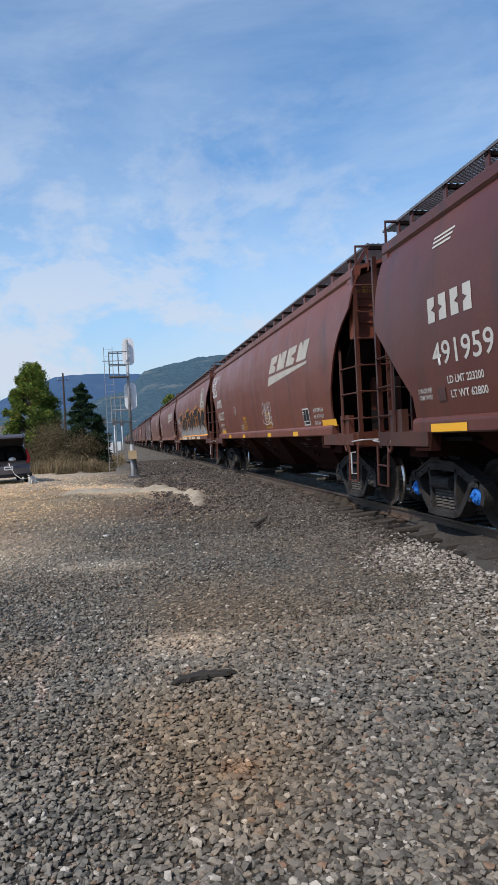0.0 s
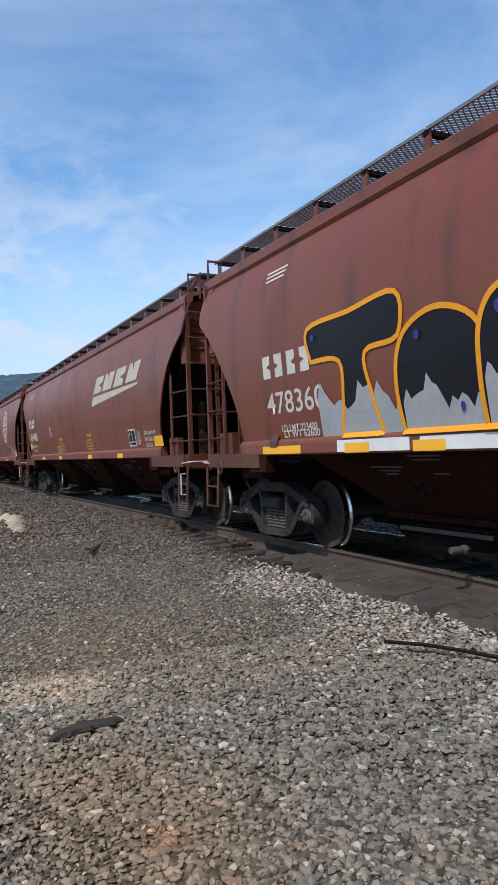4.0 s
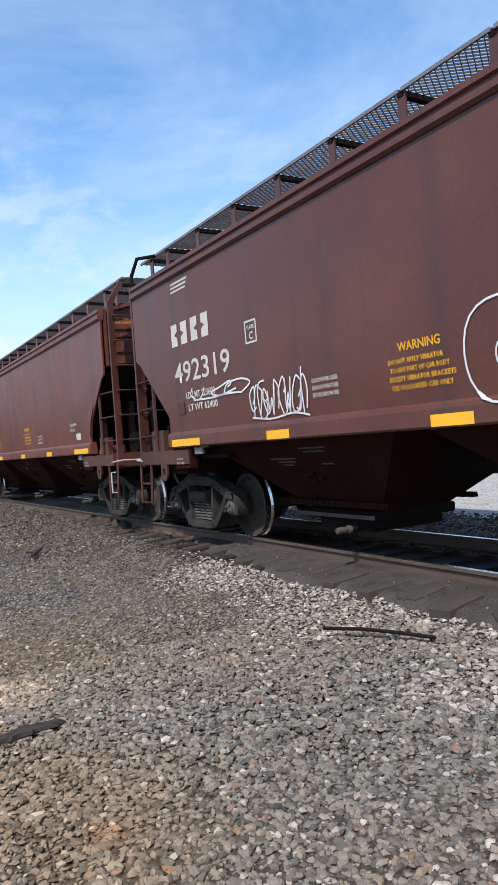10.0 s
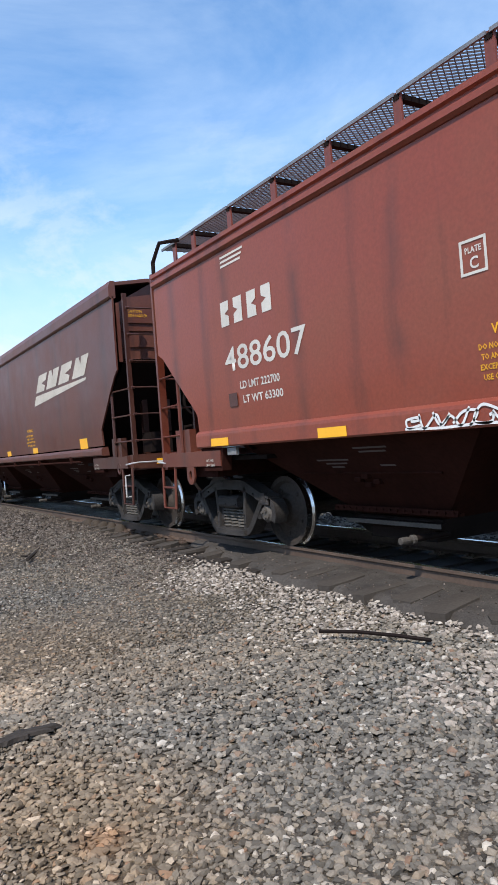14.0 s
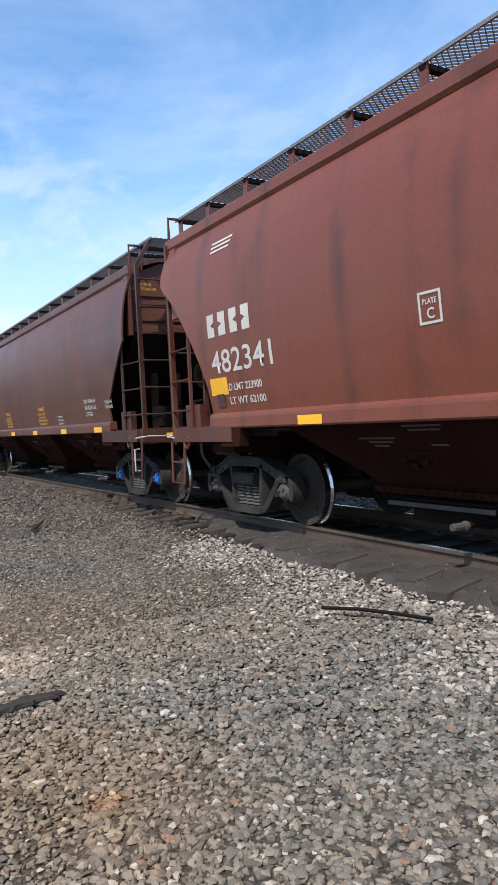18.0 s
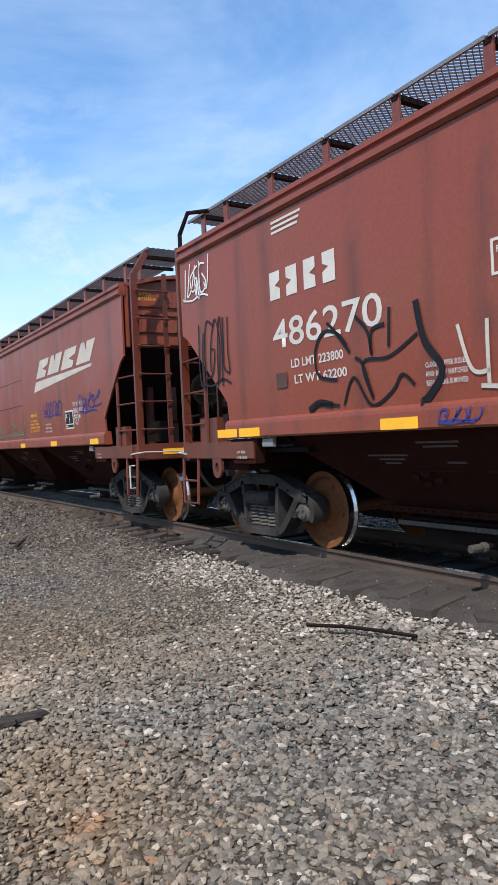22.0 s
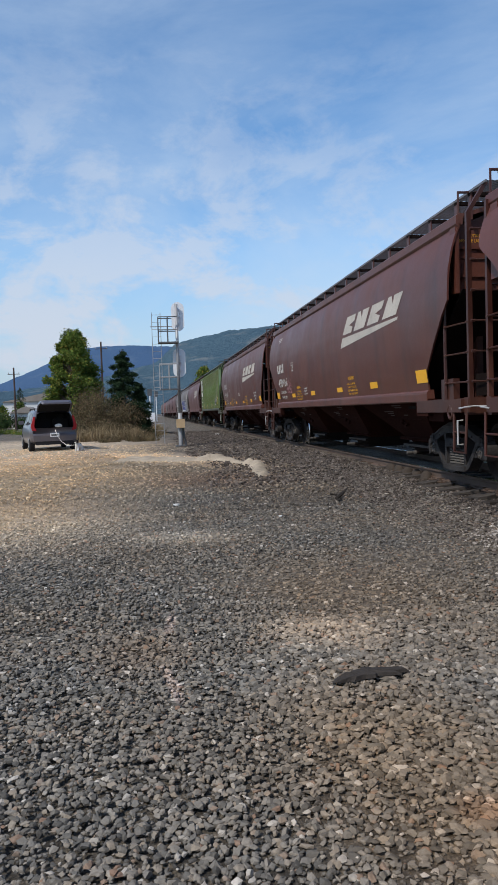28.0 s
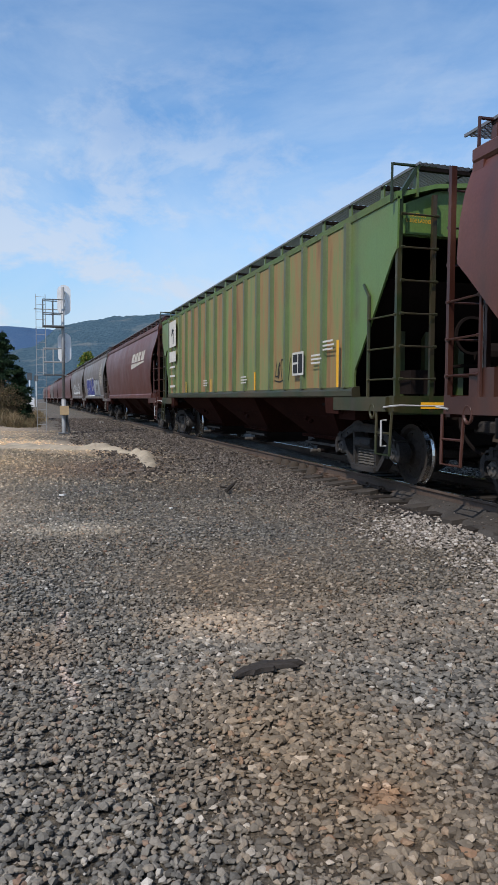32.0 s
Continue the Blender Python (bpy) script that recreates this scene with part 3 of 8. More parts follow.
def bearer_mesh(kind, sign):
    """The cross bearer over the truck, with a jacking pad at each side."""
    yb = sign * TRUCK_AT[kind]
    g = Geo().box(-1.44, 1.44, yb - 0.3, yb + 0.3, 0.95, 1.15)
    for s in (-1, 1):
        a = -sign * (TRUCK_AT[kind] - 0.36)
        g.prism([(-a - 0.3, 1.33), (-a + 0.3, 1.33), (-a + 0.24, 1.04), (-a - 0.24, 1.04)], s * 1.40, s * 1.535, "x")
    return g.mesh("body_bolster", [M_SHADEP])


def brake_mesh():
    g = Geo().tube([(0.2, -END + 0.5, 1.95), (1.0, -END + 0.5, 1.95)], 0.17, 12)
    g.box(-0.9, -0.5, -END + 0.6, -END + 1.0, 1.35, 1.7)
    g.tube([(-0.3, -END + 0.5, 1.4), (-0.3, -END + 0.5, 1.75), (0.2, -END + 0.6, 1.8)], 0.03, 6)
    g.lathe([(-0.02, 0.28), (0.02, 0.28), (0.02, 0.24), (-0.02, 0.24)], (-0.1, -END + 0.3, 2.2), "y", 20)
    return g.mesh("brake_gear", [M_DARK])


def step_mesh(sign):
    """Stirrup step under the corner of the sill."""
    y = sign * (END - 0.25)
    g = Geo().tube([(-1.52, y - 0.22, 1.1), (-1.54, y - 0.2, 0.5), (-1.54, y + 0.2, 0.5), (-1.52, y + 0.22, 1.1)], 0.022, 6)
    g.tube([(-1.53, y - 0.21, 0.8), (-1.53, y + 0.21, 0.8)], 0.016, 6)
    return g.mesh("stirrup_step", [M_PAINT])


def sill_mesh(kind, s):
    w, b, t = KINDS[kind]["prof"][0][0], SILL_Z[kind], LIP_Z[kind]
    e = end_at(kind, 1.5) + 0.02
    pts = [(s * (w - 0.1), b), (s * (w + 0.035), b), (s * (w + 0.05), b + 0.02), (s * (w + 0.05), t - 0.05), (s * (w + 0.045), t - 0.02), (s * (w + 0.012), t + 0.01), (s * (w - 0.08), t + 0.02)]
    return Geo().prism(pts, -e, e, "y").mesh("side_sill", [M_PAINT])


def chord_mesh(kind, s):
    e = end_at(kind, 4.0)
    return Geo().prism([(s * a, b) for a, b in KINDS[kind]["chord"]], -e, e, "y").mesh("top_chord", [M_PAINT])


def truck_thing(parent, sign, cap, key, at_y, rust):
    tr = part("truck", cached("bolster", bolster_mesh), None, parent, "dirty cast-steel two-axle truck", at=(0, sign * at_y, 0))
    for s in (-1, 1):
        part("side_frame", cached(("frame", s), lambda: side_frame_mesh(s)), None, tr)
        for y in (-0.19, 0.0, 0.19):
            part("spring", cached("spring", spring_mesh), None, tr, at=(s * 1.03, y, 0.222))
    for y in (-0.889, 0.889):
        w = part("wheelset", cached(("wheelset", key, rust), lambda: wheelset_variant(cap, rust)), None, tr, at=(0, y, 0.457))
        WHEELS.append((w, y))
    return tr


WHEELS, CARS = [], []


def to_side(kind, me, lift=0.006):
    """Wraps a flat mesh, x to the viewer's right and y up, onto the near side of a car."""
    for v in me.vertices:
        s, z = v.co.x, v.co.y
        zz = min(max(z, KINDS[kind]["prof"][0][1]), 3.9)
        x = -half_width(kind, zz) - lift
        if z < LIP_Z[kind] - 0.01:
            x = -KINDS[kind]["prof"][0][0] - 0.05 - lift
        v.co = (x, -s, z)
    return me


def cut_mesh(polys, step=0.16):
    """Flat polygons cut into bands, so that they follow a curved side."""
    bm = bmesh.new()
    for p in polys:
        bm.faces.new([bm.verts.new((a, b, 0)) for a, b in p])
    if len(polys) > 3:
        bmesh.ops.remove_doubles(bm, verts=bm.verts[:], dist=0.0005)
    zs = [b for p in polys for _, b in p]
    z = math.floor(min(zs) / step) * step + step
    while z < max(zs):
        bmesh.ops.bisect_plane(bm, geom=bm.verts[:] + bm.edges[:] + bm.faces[:], plane_co=(0, z, 0), plane_no=(0, 1, 0))
        z += step
    me = bpy.data.meshes.new("decal")
    bm.to_mesh(me)
    bm.free()
    return me


def decal(car, name, kind, polys, mat, label="", lift=0.006, step=0.16):
    me = to_side(kind, cut_mesh(polys, step), lift)
    me.materials.append(mat)
    return part(name, me, None, car, label)


def lettering(car, kind, words, s, z, h, mat, name="lettering", width=None, lift=0.006, label="", bold=0.035):
    """Stencilled words, s: their left edge, z: their foot; alike words share one mesh."""
    def make():
        cu = bpy.data.curves.new("words", "FONT")
        cu.body, cu.size, cu.resolution_u, cu.offset = words, h / 0.69, 3 if h > 0.07 else 1, bold * h * (0.35 if h > 0.15 else 0.8)
        tmp = bpy.data.objects.new("words", cu)
        me = bpy.data.meshes.new_from_object(tmp)
        bpy.data.objects.remove(tmp)
        w = max((v.co.x for v in me.vertices), default=1)
        k = width / w if width else 0.86
        bm = bmesh.new()
        bm.from_mesh(me)
        if h > 0.2:
            for i in range(1, int(h / 0.16) + 1):
                bmesh.ops.bisect_plane(bm, geom=bm.verts[:] + bm.edges[:] + bm.faces[:], plane_co=(0, i * 0.16, 0), plane_no=(0, 1, 0))
        for v in bm.verts:
            v.co = (v.co.x * k, v.co.y + z, 0)
        bm.to_mesh(me)
        bm.free()
        me.materials.clear()
        to_side(kind, me, lift)
        me.materials.append(mat)
        return me
    me = cached(("words", KINDS[kind]["prof"][1], words, z, h, width, mat.name, lift, bold), make)
    return part(name, me, None, car, label, at=(0, -s, 0))


def notched_block(a, z, w, h, turn):
    """A plain upright block with one wedge cut from a side."""
    pts = [(0, 0), (1, 0), (1, 0.36), (0.5, 0.5), (1, 0.64), (1, 1), (0, 1)]
    return [[(a + w * ((1 - u) if turn else u), z + h * q) for u, q in (pts[::-1] if turn else pts)]]


def rect(s0, z0, s1, z1, lean=0.0):
    return [(s0, z0), (s1, z0), (s1 + lean, z1), (s0 + lean, z1)]


def bars(s, z, widths, h=0.05, gap=0.045):
    """Lines of writing too small to read: a bar a line, from the top down."""
    return [rect(s + o, z - i * (h + gap), s + o + w, z - i * (h + gap) + h) for i, (o, w) in enumerate(widths)]


def hopper_car(kind, colour, label, k, cap=None, board=True, rust=False):
    """A covered hopper car; its origin on the rail head at the middle of the car."""
    global END
    END = HALF[kind]
    car = thing("hopper_car", label, "railcar", "cars of the freight train")
    CARS.append((k, car))
    # Body colour darkened for the ends: grime and the open gap's shade together.
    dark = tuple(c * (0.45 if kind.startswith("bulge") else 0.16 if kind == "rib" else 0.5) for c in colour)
    grime_shade = tuple(0.45 * c for c in colour)
    put = lambda name, key, make, lab="", at=None, col=colour, par=car: part(name, cached((kind, name, key), make), None, par, lab, at, colour=col)
    for s in (-1, 1):
        put("body_side", s, lambda: side_mesh(kind, s))
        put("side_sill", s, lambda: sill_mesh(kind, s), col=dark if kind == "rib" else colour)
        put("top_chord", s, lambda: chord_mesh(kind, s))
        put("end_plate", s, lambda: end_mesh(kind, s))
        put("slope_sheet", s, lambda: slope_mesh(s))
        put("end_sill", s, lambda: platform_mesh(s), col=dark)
        put("body_bolster", s, lambda: bearer_mesh(kind, s), col=grime_shade)
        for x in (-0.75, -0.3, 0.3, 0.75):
            part("end_post", cached("end_post", lambda: Geo().box(-0.05, 0.05, -0.06, 0.06, 1.28, 2.5).mesh("end_post", [M_PAINT])), None, car, at=(x, s * (END - 1.2), 0), colour=grime_shade)
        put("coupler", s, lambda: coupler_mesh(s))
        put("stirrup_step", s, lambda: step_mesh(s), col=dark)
        truck_thing(car, s, cap or M_CAP, cap.name if cap else "plain", TRUCK_AT[kind], rust)
        if k < 24:
            end_fittings(car, kind, s, dark)
        # end ladder: two rails on the end, a short one round the corner on the side
        ye = s * (END - 0.04)
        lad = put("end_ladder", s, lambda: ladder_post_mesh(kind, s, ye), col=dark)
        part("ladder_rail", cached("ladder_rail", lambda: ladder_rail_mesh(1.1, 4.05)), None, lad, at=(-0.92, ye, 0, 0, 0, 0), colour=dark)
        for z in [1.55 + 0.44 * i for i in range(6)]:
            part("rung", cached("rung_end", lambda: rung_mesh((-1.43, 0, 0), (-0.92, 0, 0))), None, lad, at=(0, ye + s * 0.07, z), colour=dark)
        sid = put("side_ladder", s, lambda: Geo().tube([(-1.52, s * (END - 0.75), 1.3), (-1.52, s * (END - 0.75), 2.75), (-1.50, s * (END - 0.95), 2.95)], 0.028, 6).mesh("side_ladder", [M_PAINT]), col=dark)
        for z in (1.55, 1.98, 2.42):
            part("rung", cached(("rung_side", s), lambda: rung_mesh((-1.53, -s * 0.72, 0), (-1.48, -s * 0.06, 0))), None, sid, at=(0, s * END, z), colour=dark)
        if s < 0:
            decal_end(car, kind, s)
    put("roof", 0, lambda: roof_mesh(kind))
    put("brake_gear", 0, brake_mesh)
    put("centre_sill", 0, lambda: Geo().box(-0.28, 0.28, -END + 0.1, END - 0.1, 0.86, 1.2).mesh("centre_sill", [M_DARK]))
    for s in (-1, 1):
        # Dark filler sill and beams, added to block the bright view over the truck.
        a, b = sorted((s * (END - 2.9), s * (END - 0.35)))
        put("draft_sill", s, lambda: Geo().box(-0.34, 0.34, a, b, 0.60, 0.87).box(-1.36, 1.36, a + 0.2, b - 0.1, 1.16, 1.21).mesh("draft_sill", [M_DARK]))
        for q in (-0.5, 0.5):
            yq = s * TRUCK_AT[kind] + q
            put("brake_beam", (s, q), lambda: Geo().prism([(-0.06, 0.32), (0.06, 0.32), (0.04, 0.56), (-0.04, 0.56)], -0.7, 0.7, "x").mesh("brake_beam", [M_TRUCK]), at=(0, yq, 0))
    for y in (-4.2, 0.0, 4.2):
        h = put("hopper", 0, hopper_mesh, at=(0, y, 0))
        put("outlet_gate", 0, gate_mesh, par=h)
        put("gate_rack", 0, gate_rack_mesh, "toothed rack of the outlet gate", par=h)
    if board:
        BOARD_IN = 0.05 + interp(KINDS[kind]["cut"], 4.0)
        bays = round((2 * END + 0.2) / 1.06)
        ys = [-END - 0.1 + (2 * END + 0.2) * i / bays for i in range(bays + 1)]
        for cx in (-0.80, 0.80):
            for i in range(bays):
                put("running_board", (cx, i), lambda: grating_mesh(ys[i] + 0.02, ys[i + 1] - 0.02, 0.42, cx))
        for s in (-1, 1):
            put("crosswalk_board", s, lambda: grating_mesh(-0.42, 0.42, 0.38, 0.0), at=(0, s * (END - 0.33), 0))
        for y in ys:
            for s in (-1, 1):
                put("board_bracket", s, lambda: bracket_mesh(s), at=(0, min(max(y, -END + BOARD_IN), END - BOARD_IN), 0))
    return car


def end_fittings(car, kind, s, dark):
    """Uncoupling lever, hoses, grab irons and the yellow strip on the end platform; the bent rail at the roof's corner."""
    y = s * (END - 0.02)
    lever = lambda: Geo().tube([(-1.56, y - s * 0.18, 1.16), (-1.56, y + s * 0.06, 1.18), (-1.45, y + s * 0.07, 1.19), (-0.3, y + s * 0.07, 1.17), (-0.1, y + s * 0.2, 1.1)], 0.013, 6).mesh("uncoupling_lever", [M_GRAB])
    part("uncoupling_lever", cached((kind, "lever", s), lever), None, car, "bare bent steel uncoupling lever")
    hose = lambda: Geo().tube(curve_through([(-0.45, y, 1.02), (-0.5, y + s * 0.15, 0.8), (-0.42, y + s * 0.4, 0.55), (-0.25, y + s * 0.62, 0.5)], 4), 0.026, 6).mesh("air_hose", [M_DARK])
    part("air_hose", cached((kind, "hose", s), hose), None, car, "black rubber brake hose")
    iron = lambda: Geo().tube([(-1.5, y - s * 0.2, 0.98), (-1.58, y - s * 0.2, 0.98), (-1.58, y - s * 0.2, 0.62), (-1.5, y - s * 0.2, 0.62)], 0.014, 6).mesh("grab_iron", [M_GRAB])
    if s < 0:
        part("grab_iron", cached((kind, "iron", s), iron), None, car, "bare steel grab iron")
    strip = lambda: Geo().box(-1.08, -0.62, min(y, y + s * 0.008), max(y, y + s * 0.008), 1.14, 1.23).mesh("end_reflector", [M_YELLOW])
    part("end_reflector", cached((kind, "strip", s), strip), None, car, "yellow strip on the end sill")
    ring = lambda: Geo().tube([(-1.53 - 0.004, y - s * 0.55 + 0.075 * math.cos(q), 1.1 + 0.095 * math.sin(q)) for q in [2 * math.pi * i / 14 for i in range(15)]], 0.022, 6).mesh("pull_ring", [M_PAINT])
    if kind == "flat":
        yc = y - s * 0.98
        eye = lambda q: (yc + 0.045 * math.cos(q), 0.98 + 0.065 * math.sin(q))
        rim = lambda q: (yc + 0.115 * math.cos(q), 0.98 + 0.13 * math.sin(q) if math.sin(q) < 0 else 0.98 + 0.20 * min(1, 2.2 * math.sin(q)))
        tab = Geo()
        for x in (-1.545, -1.515):
            tab.v += [(x,) + f(math.pi * q / 10) for f in (eye, rim) for q in range(20)]
        tab.f = [f for q in range(20) for r in [(q + 1) % 20] for f in ((q, r, 20 + r, 20 + q), (40 + q, 60 + q, 60 + r, 40 + r), (20 + q, 20 + r, 60 + r, 60 + q), (q, 40 + q, 40 + r, r))]
        tab.m = [0] * len(tab.f)
        part("pull_plate", cached((kind, "pull", s), lambda: tab.mesh("pull_plate", [M_PAINT])), None, car, "steel tab with a towing hole", colour=dark)
        plate = lambda: Geo().box(-1.53, -1.49, y - s * 2.15 - 0.11, y - s * 2.15 + 0.11, 1.23, 1.325, 0, 0.006).mesh("tag_plate", [M_TAGP])
        part("tag_plate", cached((kind, "tagp", s), plate), None, car, "small grey scanning tag under the sill")
    else:
        part("pull_ring", cached((kind, "ring", s), ring), None, car, colour=dark)
    e = s * (end_at(kind, 4.0) - 0.04)
    w, z = (1.57, 3.93) if kind in ("flat", "rib") else (1.40, 4.08)
    if kind == "flat":
        rail = lambda: Geo().tube([(-w, e, z - 0.05), (-w, e, z + 0.17), (-w + 0.05, e - s * 0.16, z + 0.42), (-w + 0.35, e - s * 0.2, z + 0.48)], 0.03, 6).mesh("corner_rail", [M_DARK])
    else:
        rail = lambda: Geo().tube([(-w, e, z - 0.03), (-w, e, 4.41), (-0.9, e, 4.42)], 0.024, 6).mesh("corner_rail", [M_PAINT])
    if kind != "smooth_top" and (s > 0 or kind != "flat"):
        part("corner_rail", cached((kind, "corner", s), rail), None, car, colour=dark)
    if kind != "rib":
        frame_box = lambda: Geo().box(-1.5, -1.40, min(y - s * 0.95, y - s * 0.5), max(y - s * 0.95, y - s * 0.5), 1.3, 1.62).mesh("card_box", [M_PAINT])
        part("card_box", cached((kind, "card", s), frame_box), None, car, colour=dark)


def end_words(words, x, z, w, h):
    """Words on the end plate, read from ahead of the car."""
    cu = bpy.data.curves.new("words", "FONT")
    cu.body, cu.size, cu.resolution_u = words, h / 0.69, 1
    tmp = bpy.data.objects.new("words", cu)
    me = bpy.data.meshes.new_from_object(tmp)
    bpy.data.objects.remove(tmp)
    k = w / max(v.co.x for v in me.vertices)
    for v in me.vertices:
        v.co = (v.co.x * k + x, 0, v.co.y + z)
    me.materials.clear()
    me.materials.append(M_YTEXT)
    return me


def decal_end(car, kind, s):
    """The yellow notice on the end plate."""
    y = s * (plate_y(kind) + 0.004)
    part("notice", cached("caution", lambda: end_words("CAUTION", -1.26, 3.76, 0.26, 0.05)), None, car, "small yellow safety notice", at=(0, y, 0))
    part("notice", cached("no_side_ladder", lambda: end_words("NO SIDE LADDER", -1.36, 3.685, 0.46, 0.05)), None, car, "small yellow safety notice", at=(0, y, 0))


VIBRATOR = ("DO NOT APPLY VIBRATOR", "TO ANY PART OF CAR BODY", "EXCEPT VIBRATOR BRACKETS", "USE ON LOADED CAR ONLY")
CLOSING = ("CLOSE HOPPER SLIDES", "AND ROOF HATCHES", "BEFORE CAR IS MOVED")


def warning(car, kind, s, z, w=0.5):
    """The yellow warning: its head word centred over four lines."""
    lettering(car, kind, "WARNING", s + 0.14, z, 0.075, M_YTEXT, "warning_lettering", w)
    for i, line in enumerate(VIBRATOR):
        lettering(car, kind, line, s + 0.02 * (i % 2), z - 0.105 - 0.077 * i, 0.043, M_YTEXT, "warning_line", (0.66, 0.70, 0.78, 0.72)[i])


def reflectors(car, kind, spans):
    z = SILL_Z[kind] + 0.015
    for s0, s1 in spans:
        decal(car, "reflector", kind, [rect(s0, z, s1, z + 0.10)], M_YELLOW, "", 0.006, 9)


def markings(car, kind, digits, at, wide=1.45, high=0.27, mark=(1.1, 0.46, 0.29), limits=("LD LMT 223200", "LT WT 62800"), spans=(), patches=(), warn=(-2.05, 1.45), box=None, oval=None, dim=None, dims=("EXW 10-8 H 9-3", "EW  8-2 H 15-2", "CU FT 5161"), plate=None, close=(), shoes=None, shoe_words=("2 INCH HF", "COMP SHOES"), top=True):
    """Owner's mark, number, weights, notices and reflectors; places by distance along the side and height."""
    a, z = at
    reflectors(car, kind, spans)
    for s, q, w, h in patches:
        decal(car, "yellow_patch", kind, [rect(s, q, s + w, q + h)], M_YELLOW, "plain yellow reflective square")
    if mark:
        w, up, h = mark
        for i in range(4):
            decal(car, "owner_mark", kind, notched_block(a - 0.01 + w * 0.265 * i, z + up, w * 0.165, h, i % 2), M_WHITE, "plain white notched block of the owner's mark")
    if digits:
        lettering(car, kind, digits, a, z, high, M_WHITE, "car_number", wide)
    floor = LIP_Z[kind] + 0.03
    drop = min(0.17, (z - 0.235 - floor) / max(1, len(limits) - 1))
    for i, w in enumerate(limits):
        lettering(car, kind, w, a + 0.3 + 0.04 * i, z - 0.235 - drop * i, 0.085, M_WHITE, "weight_lettering", 0.86)
    decal(car, "card_holder", kind, [rect(a + 0.02, z - 0.43, a + 0.22, z - 0.27)], M_FADED, "small dark routing-card holder", 0.012)
    if top:
        for i in range(3):
            decal(car, "small_notice", kind, [rect(a + 0.06, 3.62 - 0.055 * i, a + 0.60 - 0.03 * i, 3.646 - 0.055 * i)], M_WHITE)
    if plate:
        p, q = plate
        decal(car, "plate_sign", kind, [rect(p, q, p + 0.025, q + 0.27), rect(p + 0.235, q, p + 0.26, q + 0.27), rect(p + 0.025, q, p + 0.235, q + 0.022), rect(p + 0.025, q + 0.248, p + 0.235, q + 0.27)], M_WHITE, "white outlined clearance sign")
        lettering(car, kind, "PLATE", p + 0.05, q + 0.165, 0.045, M_WHITE, "plate_sign_word", 0.16)
        lettering(car, kind, "C", p + 0.09, q + 0.045, 0.085, M_WHITE, "plate_sign_letter", 0.085)
    flat = kind in ("flat", "smooth_top")
    for s in warn:
        warning(car, kind, s, 2.03 if flat else 1.85)
    for s, q in close:
        for i, line in enumerate(CLOSING):
            lettering(car, kind, line, s, max(q, floor + 0.15) - 0.075 * i, 0.042, M_WHITE, "small_notice", 0.44)
    if dim:
        for i, w in enumerate(dims):
            lettering(car, kind, w, dim[0], dim[1] - 0.125 * i, 0.075, M_WHITE, "dimension_lettering", 0.68 if i < 2 else 0.40)
    if box:
        b, q = box
        decal(car, "test_record_box", kind, [rect(b, q, b + 0.5, q + 0.36)], M_WHITE, "white framed record panel", 0.005)
        decal(car, "record_field", kind, [rect(b + 0.03, q + 0.10, b + 0.25, q + 0.33), rect(b + 0.275, q + 0.10, b + 0.47, q + 0.33), rect(b + 0.03, q + 0.03, b + 0.47, q + 0.08)], M_BLACK, "black field", 0.008)
        for i, q1 in enumerate((0.27, 0.23, 0.045)):
            decal(car, "record_line", kind, [rect(b + 0.06, q + q1, b + 0.15, q + q1 + 0.02)], M_WHITE, "", 0.010)
    if oval:
        rc, q = oval
        ring = [[(rc + r * math.cos(t), q + r * 1.15 * math.sin(t)) for r, t in ((0.092, t0), (0.122, t0), (0.122, t1), (0.092, t1))] for t0, t1 in ((math.pi * i / 5 + 0.05, math.pi * (i + 0.8) / 5) for i in range(10))]
        decal(car, "round_stencil", kind, ring, M_WHITE)
        for i in (-1, 0, 1):
            decal(car, "round_stencil_bar", kind, [rect(rc - 0.05 + 0.015 * abs(i), q - 0.01 + 0.05 * i, rc + 0.05 - 0.015 * abs(i), q + 0.008 + 0.05 * i)], M_WHITE)
    if shoes:
        for i, w in enumerate(shoe_words):
            lettering(car, kind, w, shoes[0], shoes[1] - 0.085 * i, 0.06, M_WHITE, "brake_lettering", 0.40)
    yt = TRUCK_AT[kind] - 0.36
    for q in (-yt - 0.13, yt - 0.13):
        for i, w in enumerate(("LIFT AND", "JACK HERE")):
            lettering(car, kind, w, q, 1.16 - 0.06 * i, 0.03, M_EMBLEM, "jacking_lettering", 0.20 + 0.03 * i, -0.02)
    for y in (-4.2, 0.0, 4.2):       # faint stencils on the bays
        part("bay_stencil", cached("bay_stencil", bay_stencil_mesh), None, car, at=(0, y, 0))


def bay_stencil_mesh():
    """Dull stencilled lines on the sloping side of a bay."""
    g = Geo()
    for o, w, z in ((0.15, 0.5, 1.22), (0.2, 0.4, 1.18), (-0.62, 0.55, 1.10), (-0.5, 0.36, 1.06), (-0.45, 0.22, 1.02), (0.35, 0.22, 1.03)):
        x = lambda q: -(0.5 + 0.99 * (q - 0.42) / 1.04) - 0.008
        g.add([(x(z), -o, z), (x(z), -o - w, z), (x(z + 0.018), -o - w, z + 0.018), (x(z + 0.018), -o, z + 0.018)], [(0, 1, 2, 3)])
    return g.mesh("bay_stencil", [M_FAINT])


